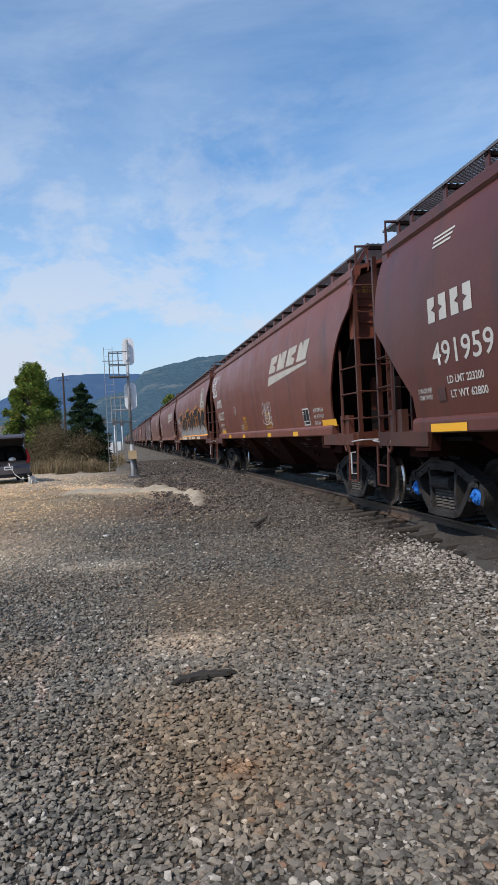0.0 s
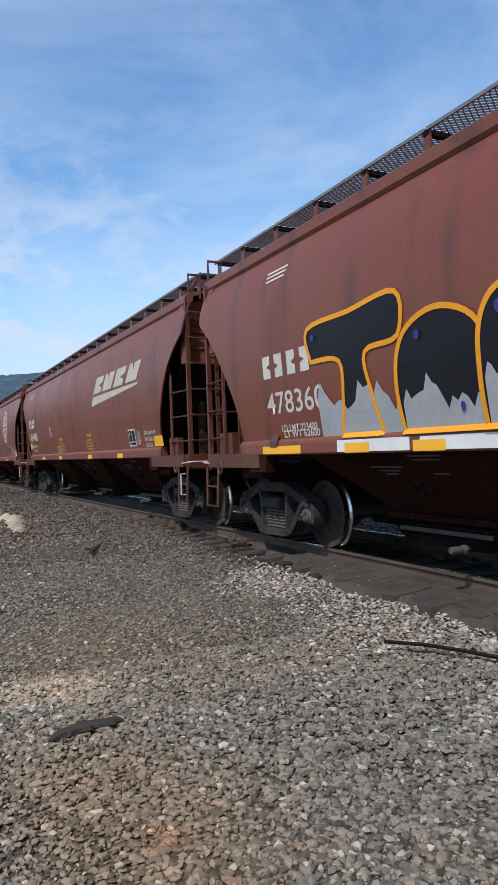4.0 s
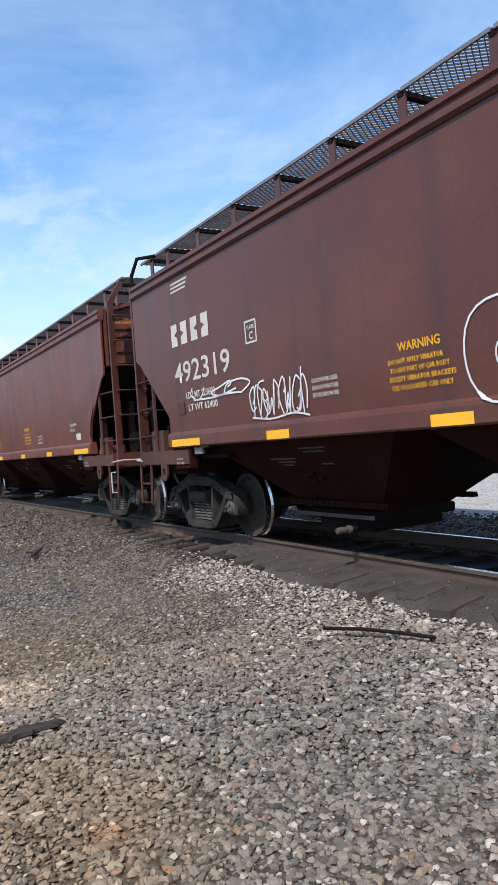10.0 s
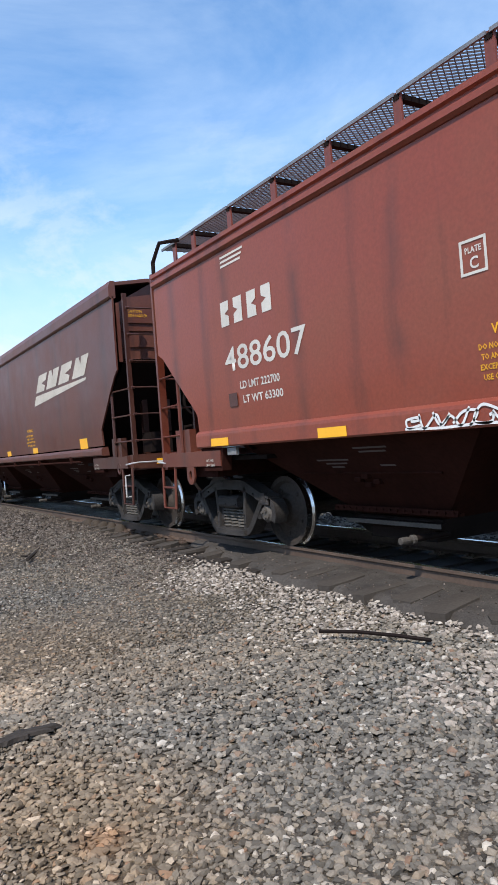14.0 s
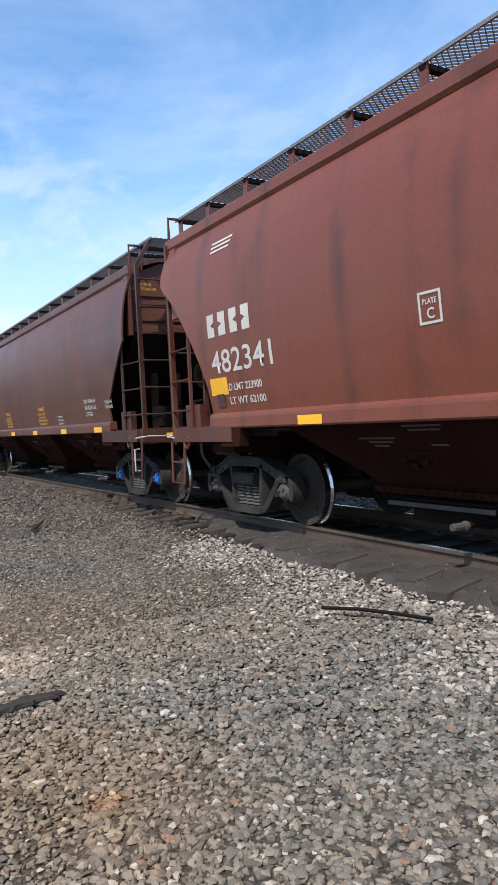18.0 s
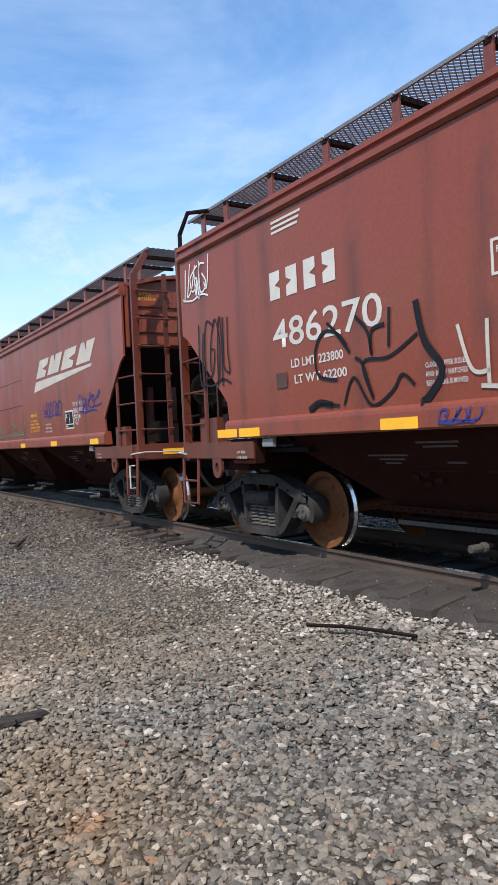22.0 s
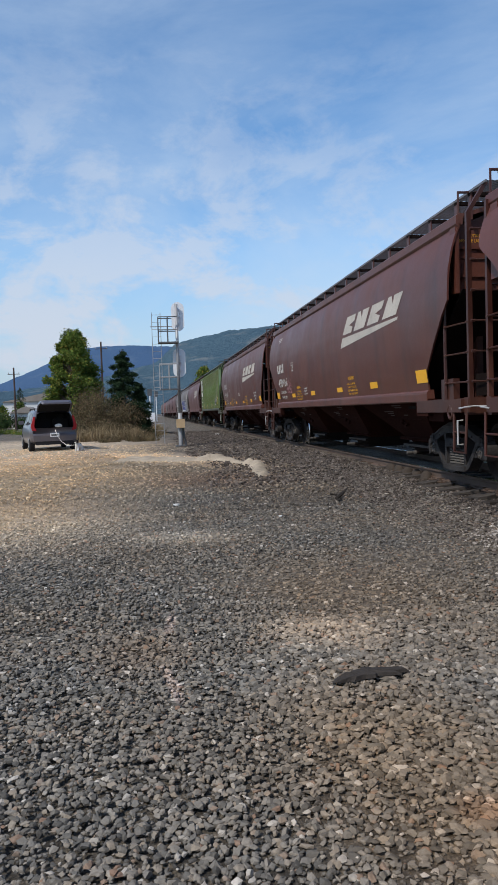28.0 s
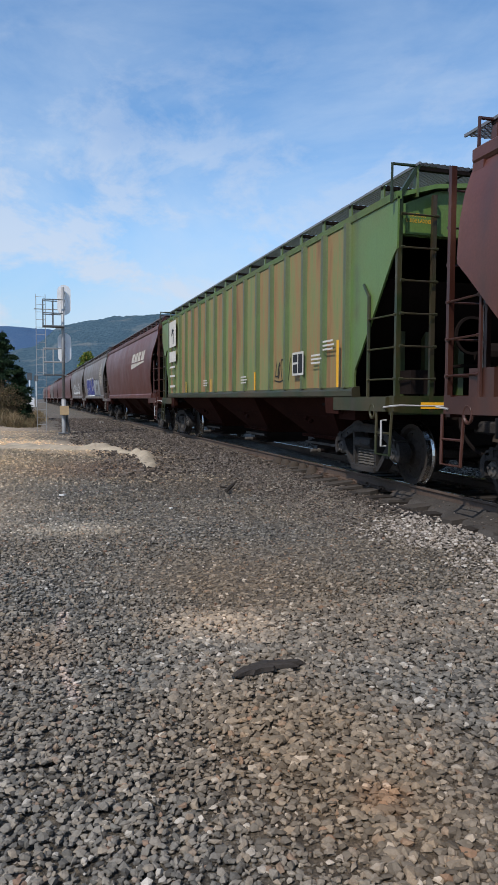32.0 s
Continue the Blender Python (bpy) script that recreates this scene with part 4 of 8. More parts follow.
def slant_logo(car, kind, s, z, w=4.2, mat=None):
    """The owner's slanted emblem as four plain leaning blocks over a tapering bar; s, z: lower tip of the bar."""
    h, lean, mat = 0.088 * w, 0.082 * w, mat or M_EMBLEM
    z0 = z + 0.068 * w
    for i, (o, d) in enumerate(((0.055, 0.165), (0.26, 0.185), (0.485, 0.175), (0.715, 0.185))):
        a, d = s + o * w, d * w
        at = lambda u, q: (a + d * u + lean * q, z0 + h * q)
        notch = [at(1, 0.30), at(0.5, 0.48), at(1, 0.62)] if i % 2 == 0 else [at(1, 0.5)]
        shape = [[at(0, 0), at(1, 0)] + notch + [at(1, 1)] + ([at(0.42, 1), at(0.5, 0.6), at(0.24, 1)] if i % 2 else []) + [at(0, 1)]]
        decal(car, "emblem_block", kind, shape, mat, "plain slanted cream block of the emblem")
    decal(car, "emblem_bar", kind, [[(s, z), (s + 0.91 * w, z0 - 0.024 * w), (s + 0.925 * w, z0 - 0.012 * w), (s + 0.045 * w, z0 - 0.016 * w)]], mat, "white tapering bar under the emblem")


def round_logo(car, kind, s, z, r):
    n = 48
    sector = lambda q0, q1, t0, t1, m: [[(s + r * q * math.cos(t), z + r * q * math.sin(t)) for q, t in ((q0, a), (q1, a), (q1, b), (q0, b))] for a, b in ((t0 + (t1 - t0) * i / m, t0 + (t1 - t0) * (i + 1) / m) for i in range(m))]
    decal(car, "round_emblem", kind, sector(0.58, 1.0, 0, 2 * math.pi, n), M_EMBLEM, "faded cream round emblem ring", 0.006, 0.12)
    decal(car, "emblem_cross", kind, [[(s - 0.11 * r, z), (s + 0.11 * r, z), (s + 0.22 * r, z + 0.6 * r), (s - 0.22 * r, z + 0.6 * r)], [(s - 0.22 * r, z - 0.6 * r), (s + 0.22 * r, z - 0.6 * r), (s + 0.11 * r, z), (s - 0.11 * r, z)], rect(s - 0.6 * r, z - 0.17 * r, s + 0.6 * r, z + 0.17 * r)], M_EMBLEM, "cream cross", 0.008, 0.12)
    decal(car, "emblem_marks", kind, [q for t in [2 * math.pi * i / 28 for i in range(28)] if not -2.0 < ((t + math.pi) % (2 * math.pi)) - math.pi < -1.85 for q in sector(0.70, 0.88, t - 0.05, t + 0.06, 1)], M_FADED, "dark marks round the ring", 0.010, 0.3)
    decal(car, "emblem_marks", kind, [rect(s + (-0.4 + 0.13 * i) * r, z - 0.07 * r, s + (-0.33 + 0.13 * i) * r, z + 0.07 * r) for i in range(7)], M_FADED, "", 0.011, 0.3)


def curve_through(pts, per=6):
    out = []
    for i in range(len(pts) - 1):
        p0, p1, p2, p3 = pts[max(i - 1, 0)], pts[i], pts[i + 1], pts[min(i + 2, len(pts) - 1)]
        for k in range(per):
            t = k / per
            out.append(tuple(0.5 * ((2 * b) + (c - a) * t + (2 * a - 5 * b + 4 * c - d) * t * t + (-a + 3 * b - 3 * c + d) * t ** 3) for a, b, c, d in zip(p0, p1, p2, p3)))
    return out + [pts[-1]]


def ribbon(pts, w):
    """A band of even width along a line, each quad sharing its ends with the next."""
    rims = []
    for i, (x, y) in enumerate(pts):
        (xa, ya), (xb, yb) = pts[max(i - 1, 0)], pts[min(i + 1, len(pts) - 1)]
        if i in (0, len(pts) - 1) and pts[0] == pts[-1]:
            (xa, ya), (xb, yb) = pts[-2], pts[1]
        d = math.hypot(xb - xa, yb - ya) or 1e-6
        ux, uy = -(yb - ya) / d * w / 2, (xb - xa) / d * w / 2
        rims.append(((x - ux, y - uy), (x + ux, y + uy)))
    return [[a[0], b[0], b[1], a[1]] for a, b in zip(rims, rims[1:])]


GLYPHS = ([(0.0, 0.0), (0.1, 0.8), (0.5, 1.0), (0.8, 0.6), (0.7, 0.0)], [(0.8, 0.9), (0.3, 1.0), (0.0, 0.6), (0.2, 0.1), (0.7, 0.1), (0.9, 0.5), (0.5, 0.55)],
          [(0.0, 0.9), (0.2, 0.05), (0.5, 0.65), (0.7, 0.0), (1.0, 1.0)], [(0.6, 1.1), (0.55, 0.3), (0.35, -0.05), (0.0, 0.2)],
          [(0.5, 0.5), (0.7, 0.6), (0.6, 0.9), (0.25, 0.8), (0.1, 0.4), (0.4, 0.05), (0.95, 0.25)], [(0.2, 1.0), (0.1, 0.5), (0.2, 0.05), (0.7, 0.1), (0.8, 0.55), (0.85, 1.0)])


def draw_strokes(car, kind, s0, z0, s1, z1, strokes, mat, w, label):
    """Spray lines through a few points each, given in shares of the box that they fill."""
    for k, line in enumerate(strokes):
        pts = [(s0 + (s1 - s0) * a, z0 + (z1 - z0) * b) for a, b in line]
        decal(car, "tag_stroke", kind, ribbon(curve_through(pts), w), mat, label if k == 0 else "", 0.011, 9.0)


def tag(car, kind, s0, z0, s1, z1, strokes, mat, w=0.035, seed=0, label="spray-painted scribble"):
    """A loose tag: a row of looping strokes that spells nothing, with a long flourish under it."""
    r = random.Random(seed)
    lines = []
    for k in range(strokes):
        slant, wide = r.uniform(-0.1, 0.4), r.uniform(0.9, 2.0) / strokes
        lines.append([(k / strokes + wide * (a + slant * b) + r.uniform(-0.16, 0.16) / strokes, 0.12 + 0.85 * b + r.uniform(-0.15, 0.15)) for a, b in r.choice(GLYPHS)])
    lines.append([(0.05, 0.1), (0.4, 0.02), (0.75, 0.1), (1.0, 0.0)])
    draw_strokes(car, kind, s0, z0, s1, z1, lines, mat, 0.75 * w, label)


def bubble(cx, cz, w, h, r, n=36, sq=3.2):
    """A fat rounded letter-like blob with an uneven edge."""
    k = [r.uniform(0.9, 1.1) for _ in range(6)]
    out = []
    for i in range(n):
        t = 2 * math.pi * i / n
        c, s = math.cos(t), math.sin(t)
        q = (abs(c) ** sq + abs(s) ** sq) ** (-1 / sq)
        j = k[int(i * 6 / n)] * (1 - (i * 6 / n) % 1) + k[(int(i * 6 / n) + 1) % 6] * ((i * 6 / n) % 1)
        out.append((cx + w / 2 * c * q * j, cz + h / 2 * s * q * j))
    return out


LETTER = {
    "T": [(0.0, 0.66), (-0.02, 0.93), (0.5, 0.97), (1.0, 1.0), (1.0, 0.70), (0.66, 0.64), (0.70, 0.3), (0.74, 0.0), (0.32, 0.0), (0.36, 0.3), (0.36, 0.62)],
    "S": [(0.06, 0.45), (0.0, 0.75), (0.25, 0.98), (0.7, 1.0), (1.0, 0.86), (0.96, 0.60), (0.72, 0.52), (1.0, 0.36), (1.06, 0.0), (0.5, 0.0), (0.0, 0.0), (-0.04, 0.24), (0.3, 0.34)],
    "R": [(0.0, 0.0), (-0.02, 0.4), (0.04, 0.78), (0.28, 0.98), (0.72, 1.0), (1.0, 0.78), (0.96, 0.5), (0.80, 0.40), (1.04, 0.12), (1.08, 0.0), (0.66, 0.0), (0.5, 0.16), (0.42, 0.0)],
    "O": [(0.02, 0.0), (-0.02, 0.5), (0.12, 0.86), (0.5, 1.0), (0.88, 0.86), (1.02, 0.5), (1.0, 0.0), (0.5, -0.01)],
    "L": [(0.0, 0.0), (-0.02, 0.5), (0.06, 0.95), (0.4, 1.0), (0.62, 0.9), (0.60, 0.45), (0.8, 0.40), (1.04, 0.3), (1.05, 0.0), (0.5, 0.0)],
}


def fat_letter(car, kind, shape, s0, s1, z0, z1, fill, edge, label, lift, floor=1.3, base=None, rim=0.055, shine=None):
    """One fat graffiti letter: a filled round-cornered shape, its outline, and a pale splashed foot."""
    raw = [(s0 + (s1 - s0) * a, z0 + (z1 - z0) * b) for a, b in LETTER[shape]]
    line = curve_through(raw + raw[:1], 5)
    line = [(a, max(b, floor)) for a, b in line]
    line[-1] = line[0]
    decal(car, "letter_fill", kind, [line[:-1]], fill, label, lift, 0.14)
    if base:
        top = z0 + 0.34 * (z1 - z0)
        foot, n = [], 18
        for i in range(n + 1):
            u = i / n
            a = s0 + (s1 - s0) * (0.04 + 0.92 * u)
            foot.append((a, top + 0.10 * math.sin(a * 7.0) + 0.07 * math.sin(a * 17.0 + 1) + 0.05 * math.sin(a * 41.0)))
        decal(car, "letter_fade", kind, [[(s0 + 0.04 * (s1 - s0), floor)] + [(s1 - 0.04 * (s1 - s0), floor)] + foot[::-1]], base, "pale splashed foot of the letter", lift + 0.003, 0.2)
    if shine:
        decal(car, "letter_shine", kind, ribbon([(a + 0.05 * (1 if a < (s0 + s1) / 2 else -0.6), b - 0.05) for a, b in line[8:30]], 0.028), shine, "", lift + 0.003, 9)
    decal(car, "letter_edge", kind, ribbon(line, rim), edge, "", lift + 0.005, 9)


def spots(car, kind, places, mat, lift, label="", size=1.0):
    for x, z, w, h in [(x, z, w * size, h * size) for x, z, w, h in places]:
        decal(car, "paint_spot", kind, [[(x + w * math.cos(t), z + h * math.sin(t)) for t in [2 * math.pi * i / 14 for i in range(14)]]], mat, label, lift, 0.3)


def flame(car, kind, s0, s1, z0, tips, mat, lift, label):
    """A run of pointed flame tongues over a level foot; tips: heights from end to end."""
    pts, n = [(s0, z0)], len(tips)
    for i, h in enumerate(tips):
        a, w = s0 + (s1 - s0) * (i + 0.5) / n, (s1 - s0) / n
        pts += [(a - 0.50 * w, z0 + 0.50 * h), (a - 0.22 * w, z0 + 0.66 * h), (a + 0.18 * w, z0 + h), (a + 0.26 * w, z0 + 0.62 * h)]
    pts += [(s1, z0 + 0.45 * tips[-1]), (s1, z0)]
    decal(car, "flame", kind, [curve_through(pts, 4)], mat, label, lift, 0.15)


M_EMBLEM = plain("faded_emblem", (0.47, 0.43, 0.37), 0.75, 0, 0.22, 5, 0.05)
M_FADED = plain("faded_dark_print", (0.09, 0.05, 0.045), 0.7, 0, 0.3, 9, 0.05)
M_FADEDP = plain("faded_pink_line", (0.30, 0.17, 0.16), 0.7, 0, 0.3, 9, 0.05)
M_FAINT = plain("faint_stencil", (0.11, 0.09, 0.085), 0.8, 0, 0.3, 9, 0.05)
M_SPRAYW = plain("white_spray", (0.66, 0.65, 0.63), 0.6, 0, 0.12, 9, 0.03)
M_SPRAYK = plain("black_spray", (0.012, 0.012, 0.015), 0.5, 0, 0.4, 3, 0.03)
M_SPRAYO = plain("orange_spray", (0.75, 0.30, 0.02), 0.5, 0, 0.15, 5, 0.03)
M_SPRAYG = plain("grey_spray", (0.33, 0.34, 0.35), 0.5, 0, 0.18, 3, 0.03)
M_SPRAYS = plain("silver_spray", (0.27, 0.31, 0.34), 0.35, 0.2, 0.18, 3, 0.03)
M_SPRAYB = plain("blue_spray", (0.035, 0.045, 0.22), 0.5, 0, 0.2, 5, 0.03)
M_SPRAYT = plain("teal_spray", (0.02, 0.26, 0.32), 0.5, 0, 0.2, 5, 0.03)
M_SPRAYN = plain("green_spray", (0.09, 0.26, 0.17), 0.6, 0, 0.2, 5, 0.03)
M_SPRAYP = plain("pink_spray", (0.52, 0.25, 0.27), 0.5, 0, 0.15, 5, 0.03)
M_FLAME = plain("flame_orange", (0.72, 0.17, 0.04), 0.5, 0, 0.15, 5, 0.03)
M_SUNY = plain("flame_yellow", (0.78, 0.52, 0.05), 0.5, 0, 0.12, 5, 0.03)
M_BLUECAP = plain("blue_cap", (0.03, 0.17, 0.55), 0.5, 0, 0.25, 12, 0.1)
MAROON, RED, BROWN, GREEN, GREY = (0.112, 0.031, 0.023), (0.240, 0.056, 0.032), (0.106, 0.036, 0.026), (0.115, 0.20, 0.055), (0.15, 0.128, 0.115)
RUSSET = (0.192, 0.055, 0.032)
# place of the middle of each car at time zero, along the track
MID = [2.3, 20.2, 38.95, 57.25, 76.0, 94.34, 111.87, 129.68, 147.35, 165.47, 183.65, 201.48, 219.55, 237.75, 256.6, 274.17, 291.63, 309.7]
MID += [328.05 + 18.1 * i for i in range(13)]


def green_details(car):
    """Ribs, rust-stained panels, block emblem and yellow strips of the green car."""
    for i in range(17):
        y = -7.1 + 14.2 * i / 16
        part("rib", cached("rib", lambda: Geo().prism([(-1.57, -0.05), (-1.5, -0.09), (-1.5, 0.09), (-1.57, 0.05)], 1.45, 3.96, "z").mesh("rib", [M_PAINT])), None, car, at=(0, y, 0), colour=GREEN)
        if i < 16:
            w = 14.2 / 16
            decal(car, "rusty_panel", "rib", [rect(-(y + w - 0.1), 1.46, -(y + 0.1), 3.94)], M_RUSTG, "rust-stained green panel" if i == 0 else "", 0.004, 9)
    s = -6.9
    decal(car, "emblem_block", "rib", [rect(s, 3.0, s + 1.1, 3.85)], M_WHITE, "white block emblem", 0.075, 9)
    decal(car, "emblem_notch", "rib", [[(s + 0.35, 3.35), (s + 0.8, 3.55), (s + 0.45, 3.6)], rect(s + 0.62, 3.1, s + 0.72, 3.45)], M_BLACK, "", 0.079, 9)
    decal(car, "emblem_block", "rib", [rect(s, 2.5, s + 1.1, 2.85), rect(s + 0.05, 1.65, s + 0.95, 1.72), rect(s + 0.05, 2.0, s + 0.95, 2.06), rect(s + 0.05, 2.3, s + 0.95, 2.36)], M_WHITE, "", 0.075, 9)
    for q, top in ((6.85, 2.2), (2.6, 1.85), (-1.2, 1.8), (-4.3, 1.8)):
        decal(car, "yellow_strip", "rib", [rect(q, 1.46, q + 0.09, top)], M_YTEXT, "yellow painted strip", 0.075, 9)
    b = 4.9
    decal(car, "test_record_box", "rib", [rect(b, 1.7, b + 0.55, 2.12)], M_WHITE, "white framed record panel", 0.075, 9)
    decal(car, "record_field", "rib", [rect(b + 0.04, 1.74, b + 0.26, 1.9), rect(b + 0.3, 1.74, b + 0.5, 2.08), rect(b + 0.04, 1.94, b + 0.26, 2.08)], M_BLACK, "", 0.079, 9)
    tag(car, "rib", 3.7, 1.6, 4.5, 2.0, 4, M_SPRAYK, 0.03, 5)
    for q, z in ((5.8, 2.0), (6.3, 2.2), (1.6, 1.75), (-2.0, 1.75)):
        decal(car, "small_notice", "rib", bars(q, z, [(0, 0.4), (0, 0.45), (0, 0.4)], 0.03, 0.035), M_WHITE, "", 0.075, 9)


def rust_green():
    m, n, l, b = material("rusty_green", 0.7)
    co = n.new("ShaderNodeTexCoord").outputs["Object"]
    st = noise_node(n, l, co, 1.0, 7, 0.7, (3, 1.7, 0.22))
    c = ramp(n, l, st, [(0.38, (0.14, 0.19, 0.065)), (0.46, (0.20, 0.19, 0.07)), (0.54, (0.26, 0.155, 0.06)), (0.66, (0.18, 0.09, 0.04))])
    l.new(c, b.inputs["Base Color"])
    bump(n, l, b, st, 0.2, 0.01)
    return m


M_RUSTG = rust_green()


def build_train():
    R = lambda *a: a
    FLAT_SPANS = ((-6.8, -5.9), (-4.2, -3.74), (-1.64, -1.18), (1.18, 1.62), (3.74, 4.18), (5.9, 6.82))
    BULGE_SPANS = ((-4.9, -4.45), (-2.12, -1.67), (1.67, 2.11), (4.45, 4.9))
    SHORT_PATCHES = [R(s, q, 0.48, h) for s, q, h in ((-6.87, 1.6, 0.22), (-4.27, 1.6, 0.12), (-1.64, 1.6, 0.12), (1.18, 1.6, 0.11), (3.79, 1.6, 0.13), (6.38, 1.6, 0.22))]
    c = hopper_car("bulge_short", MAROON, "dark maroon covered hopper car with white number", 0, cap=M_BLUECAP)
    markings(c, "bulge_short", "491959", (-6.05, 2.09), spans=((-6.28, -5.34), (-3.7, -3.25)), plate=(-4.1, 2.4), mark=(1.13, 0.52, 0.3), shoes=(-6.6, 1.78))
    c = hopper_car("bulge", RUSSET, "faded red-brown covered hopper car with slanted white emblem", 1)
    markings(c, "bulge", "483227", (-7.08, 1.97), 1.46, 0.28, limits=("LD LMT 223400", "LT WT 62600"), spans=BULGE_SPANS, patches=[R(-6.7, 1.46, 0.9, 0.12), R(6.7, 1.45, 0.9, 0.13)], box=(5.35, 1.5), dim=(6.2, 1.75), plate=(-3.3, 2.05), close=((-2.4, 1.6),))
    slant_logo(c, "bulge", 2.3, 2.57)
    tag(c, "bulge", -8.4, 3.42, -7.3, 3.72, 4, M_SPRAYW, 0.05, 1, "white spray tag over the end of the side")
    tag(c, "bulge", -8.35, 3.18, -7.35, 3.42, 4, M_SPRAYW, 0.05, 41)
    tag(c, "bulge", -8.1, 2.9, -6.95, 3.15, 5, M_SPRAYW, 0.05, 43)
    tag(c, "bulge", 1.2, 1.6, 2.3, 2.2, 6, M_SPRAYW, 0.026, 2)
    c = hopper_car("bulge", RUSSET, "red-brown covered hopper car with black and orange graffiti", 2)
    markings(c, "bulge", "478360", (-6.5, 1.80), 1.4, spans=((-6.7, -5.7),), warn=(), mark=(1.2, 0.46, 0.29), limits=("LD LMT 223400", "LT WT 62600"), dim=(5.9, 1.78))
    round_logo(c, "bulge", 6.62, 2.87, 0.76)
    for n, (shape, s0, s1, z1) in enumerate((("T", -5.5, -3.9, 2.82), ("O", -3.95, -2.75, 2.56), ("R", -2.85, -2.0, 2.60), ("S", -2.1, -1.2, 2.58), ("T", -1.3, 0.45, 2.88), ("O", 0.3, 1.15, 2.62), ("R", 0.95, 2.3, 2.72), ("S", 2.2, 3.25, 2.66), ("T", 3.15, 4.5, 2.84), ("O", 4.4, 5.7, 2.68), ("S", 5.7, 7.2, 2.62))):
        fat_letter(c, "bulge", shape, s0 + 0.2, s1 + 0.2, 1.40, z1, M_SPRAYK, M_SPRAYO, "fat black graffiti letter with orange outline", 0.008 + 0.009 * (n % 3), 1.47, M_SPRAYG)
    spots(c, "bulge", [R(-5.2, 2.6, 0.06, 0.07), R(-3.4, 2.35, 0.06, 0.08), R(-2.4, 2.42, 0.07, 0.09), R(-1.6, 2.4, 0.06, 0.07), R(-0.7, 2.55, 0.09, 0.09), R(0.15, 2.5, 0.07, 0.08), R(0.7, 2.4, 0.05, 0.07), R(1.6, 2.3, 0.09, 0.12), R(2.0, 2.45, 0.1, 0.1), R(3.6, 2.6, 0.07, 0.08), R(5.0, 2.3, 0.08, 0.1), R(6.3, 2.3, 0.07, 0.08), R(-2.9, 1.66, 0.05, 0.07), R(0.1, 1.7, 0.05, 0.06), R(2.6, 1.75, 0.07, 0.08)], M_SPRAYB, 0.034, "blue paint spot", 0.6)
    for a in (-4.9, -3.5, -0.9, 0.95, 3.3):
        decal(c, "sill_paint", "bulge", [rect(a, 1.29, a + 1.25, 1.42)], M_SPRAYW, "white paint on the sill", 0.004, 9)
    for a in (-4.75, -3.6, -2.2, -0.4, 1.6, 3.6):
        decal(c, "sill_paint", "bulge", [rect(a, 1.28, a + 0.45, 1.385)], M_YELLOW, "", 0.007, 9)
    c = hopper_car("bulge", RUSSET, "red-brown covered hopper car with faded streaks and emblem", 3)
    markings(c, "bulge", "481486", (-7.12, 1.97), 1.5, limits=("LD LMT 223300", "LT WT 62700"), spans=BULGE_SPANS, patches=[R(-7.33, 1.67, 0.46, 0.21), R(7.0, 1.49, 0.5, 0.2)], plate=(-3.3, 2.03), close=((-2.44, 1.61),), box=(5.35, 1.52), oval=(6.05, 1.68), dim=(6.45, 1.73))
    slant_logo(c, "bulge", 2.5, 2.57)
    c = hopper_car("bulge", RUSSET, "red-brown covered hopper car with round cream emblem", 4)
    markings(c, "bulge", "481222", (-7.2, 1.84), 1.46, 0.26, limits=("LD LMT 223300", "LT WT 62700"), spans=BULGE_SPANS, patches=[R(7.05, 1.47, 0.48, 0.21), R(-7.27, 1.65, 0.46, 0.22)], mark=(1.3, 0.46, 0.30), plate=(-3.37, 2.05), close=((-2.5, 1.6),), box=(5.4, 1.52), oval=(6.08, 1.68), dim=(6.45, 1.73), warn=(-1.55, 0.95))
    round_logo(c, "bulge", 4.70, 2.82, 0.74)
    c = hopper_car("flat", BROWN, "clean brown covered hopper car with white graffiti outlines", 5)
    markings(c, "flat", "492319", (-6.56, 2.24), 1.62, 0.28, mark=(1.18, 0.52, 0.31), limits=("LD LMT 223600", "LT WT 62400"), spans=FLAT_SPANS, warn=(-2.13, 1.34), dims=("EW 10-3 H 13-3", "EXW 10-3 H 9-0", "CU FT 5150"), dim=(5.27, 2.08), shoes=(6.47, 1.76), shoe_words=("2 INCH TREAD", "COMP SHOE"), plate=(-4.53, 2.49), close=((-3.3, 1.9), (3.1, 1.85)))
    slant_logo(c, "flat", 2.30, 2.5)
    bubble_line(c, "flat", 2.75, 5.62, 1.42, [0.86, 0.84, 0.94], 4)
    bubble_line(c, "flat", -1.2, 0.9, 1.52, [0.75, 0.62, 0.66], 5)
    decal(c, "record_card", "flat", [rect(6.16, 1.66, 6.42, 1.78)], M_WHITE, "small white notice")
    tag(c, "flat", -4.6, 1.58, -3.38, 2.02, 11, M_SPRAYW, 0.028, 19, "white spray tag under the number")
    tag(c, "flat", -6.1, 1.95, -4.7, 2.12, 3, M_SPRAYW, 0.03, 7)
    c = hopper_car("flat", (0.140, 0.043, 0.028), "plain brown covered hopper car with small white lettering", 6)
    markings(c, "flat", "320832", (-6.53, 2.33), 1.2, 0.22, mark=(0.92, 0.45, 0.24), limits=("LD LMT 223800", "LT WT 62200", "CU FT 5200"), spans=FLAT_SPANS, warn=(-2.12, 1.5), close=((-3.4, 1.82), (2.9, 1.82)), top=False)
    for i, w in enumerate(("EXTERIOR PAINT", "OCT 11-22")):
        lettering(c, "flat", w, 5.65, 1.93 - 0.1 * i, 0.06, M_WHITE, "paint_record", 0.45 if i == 0 else 0.3)
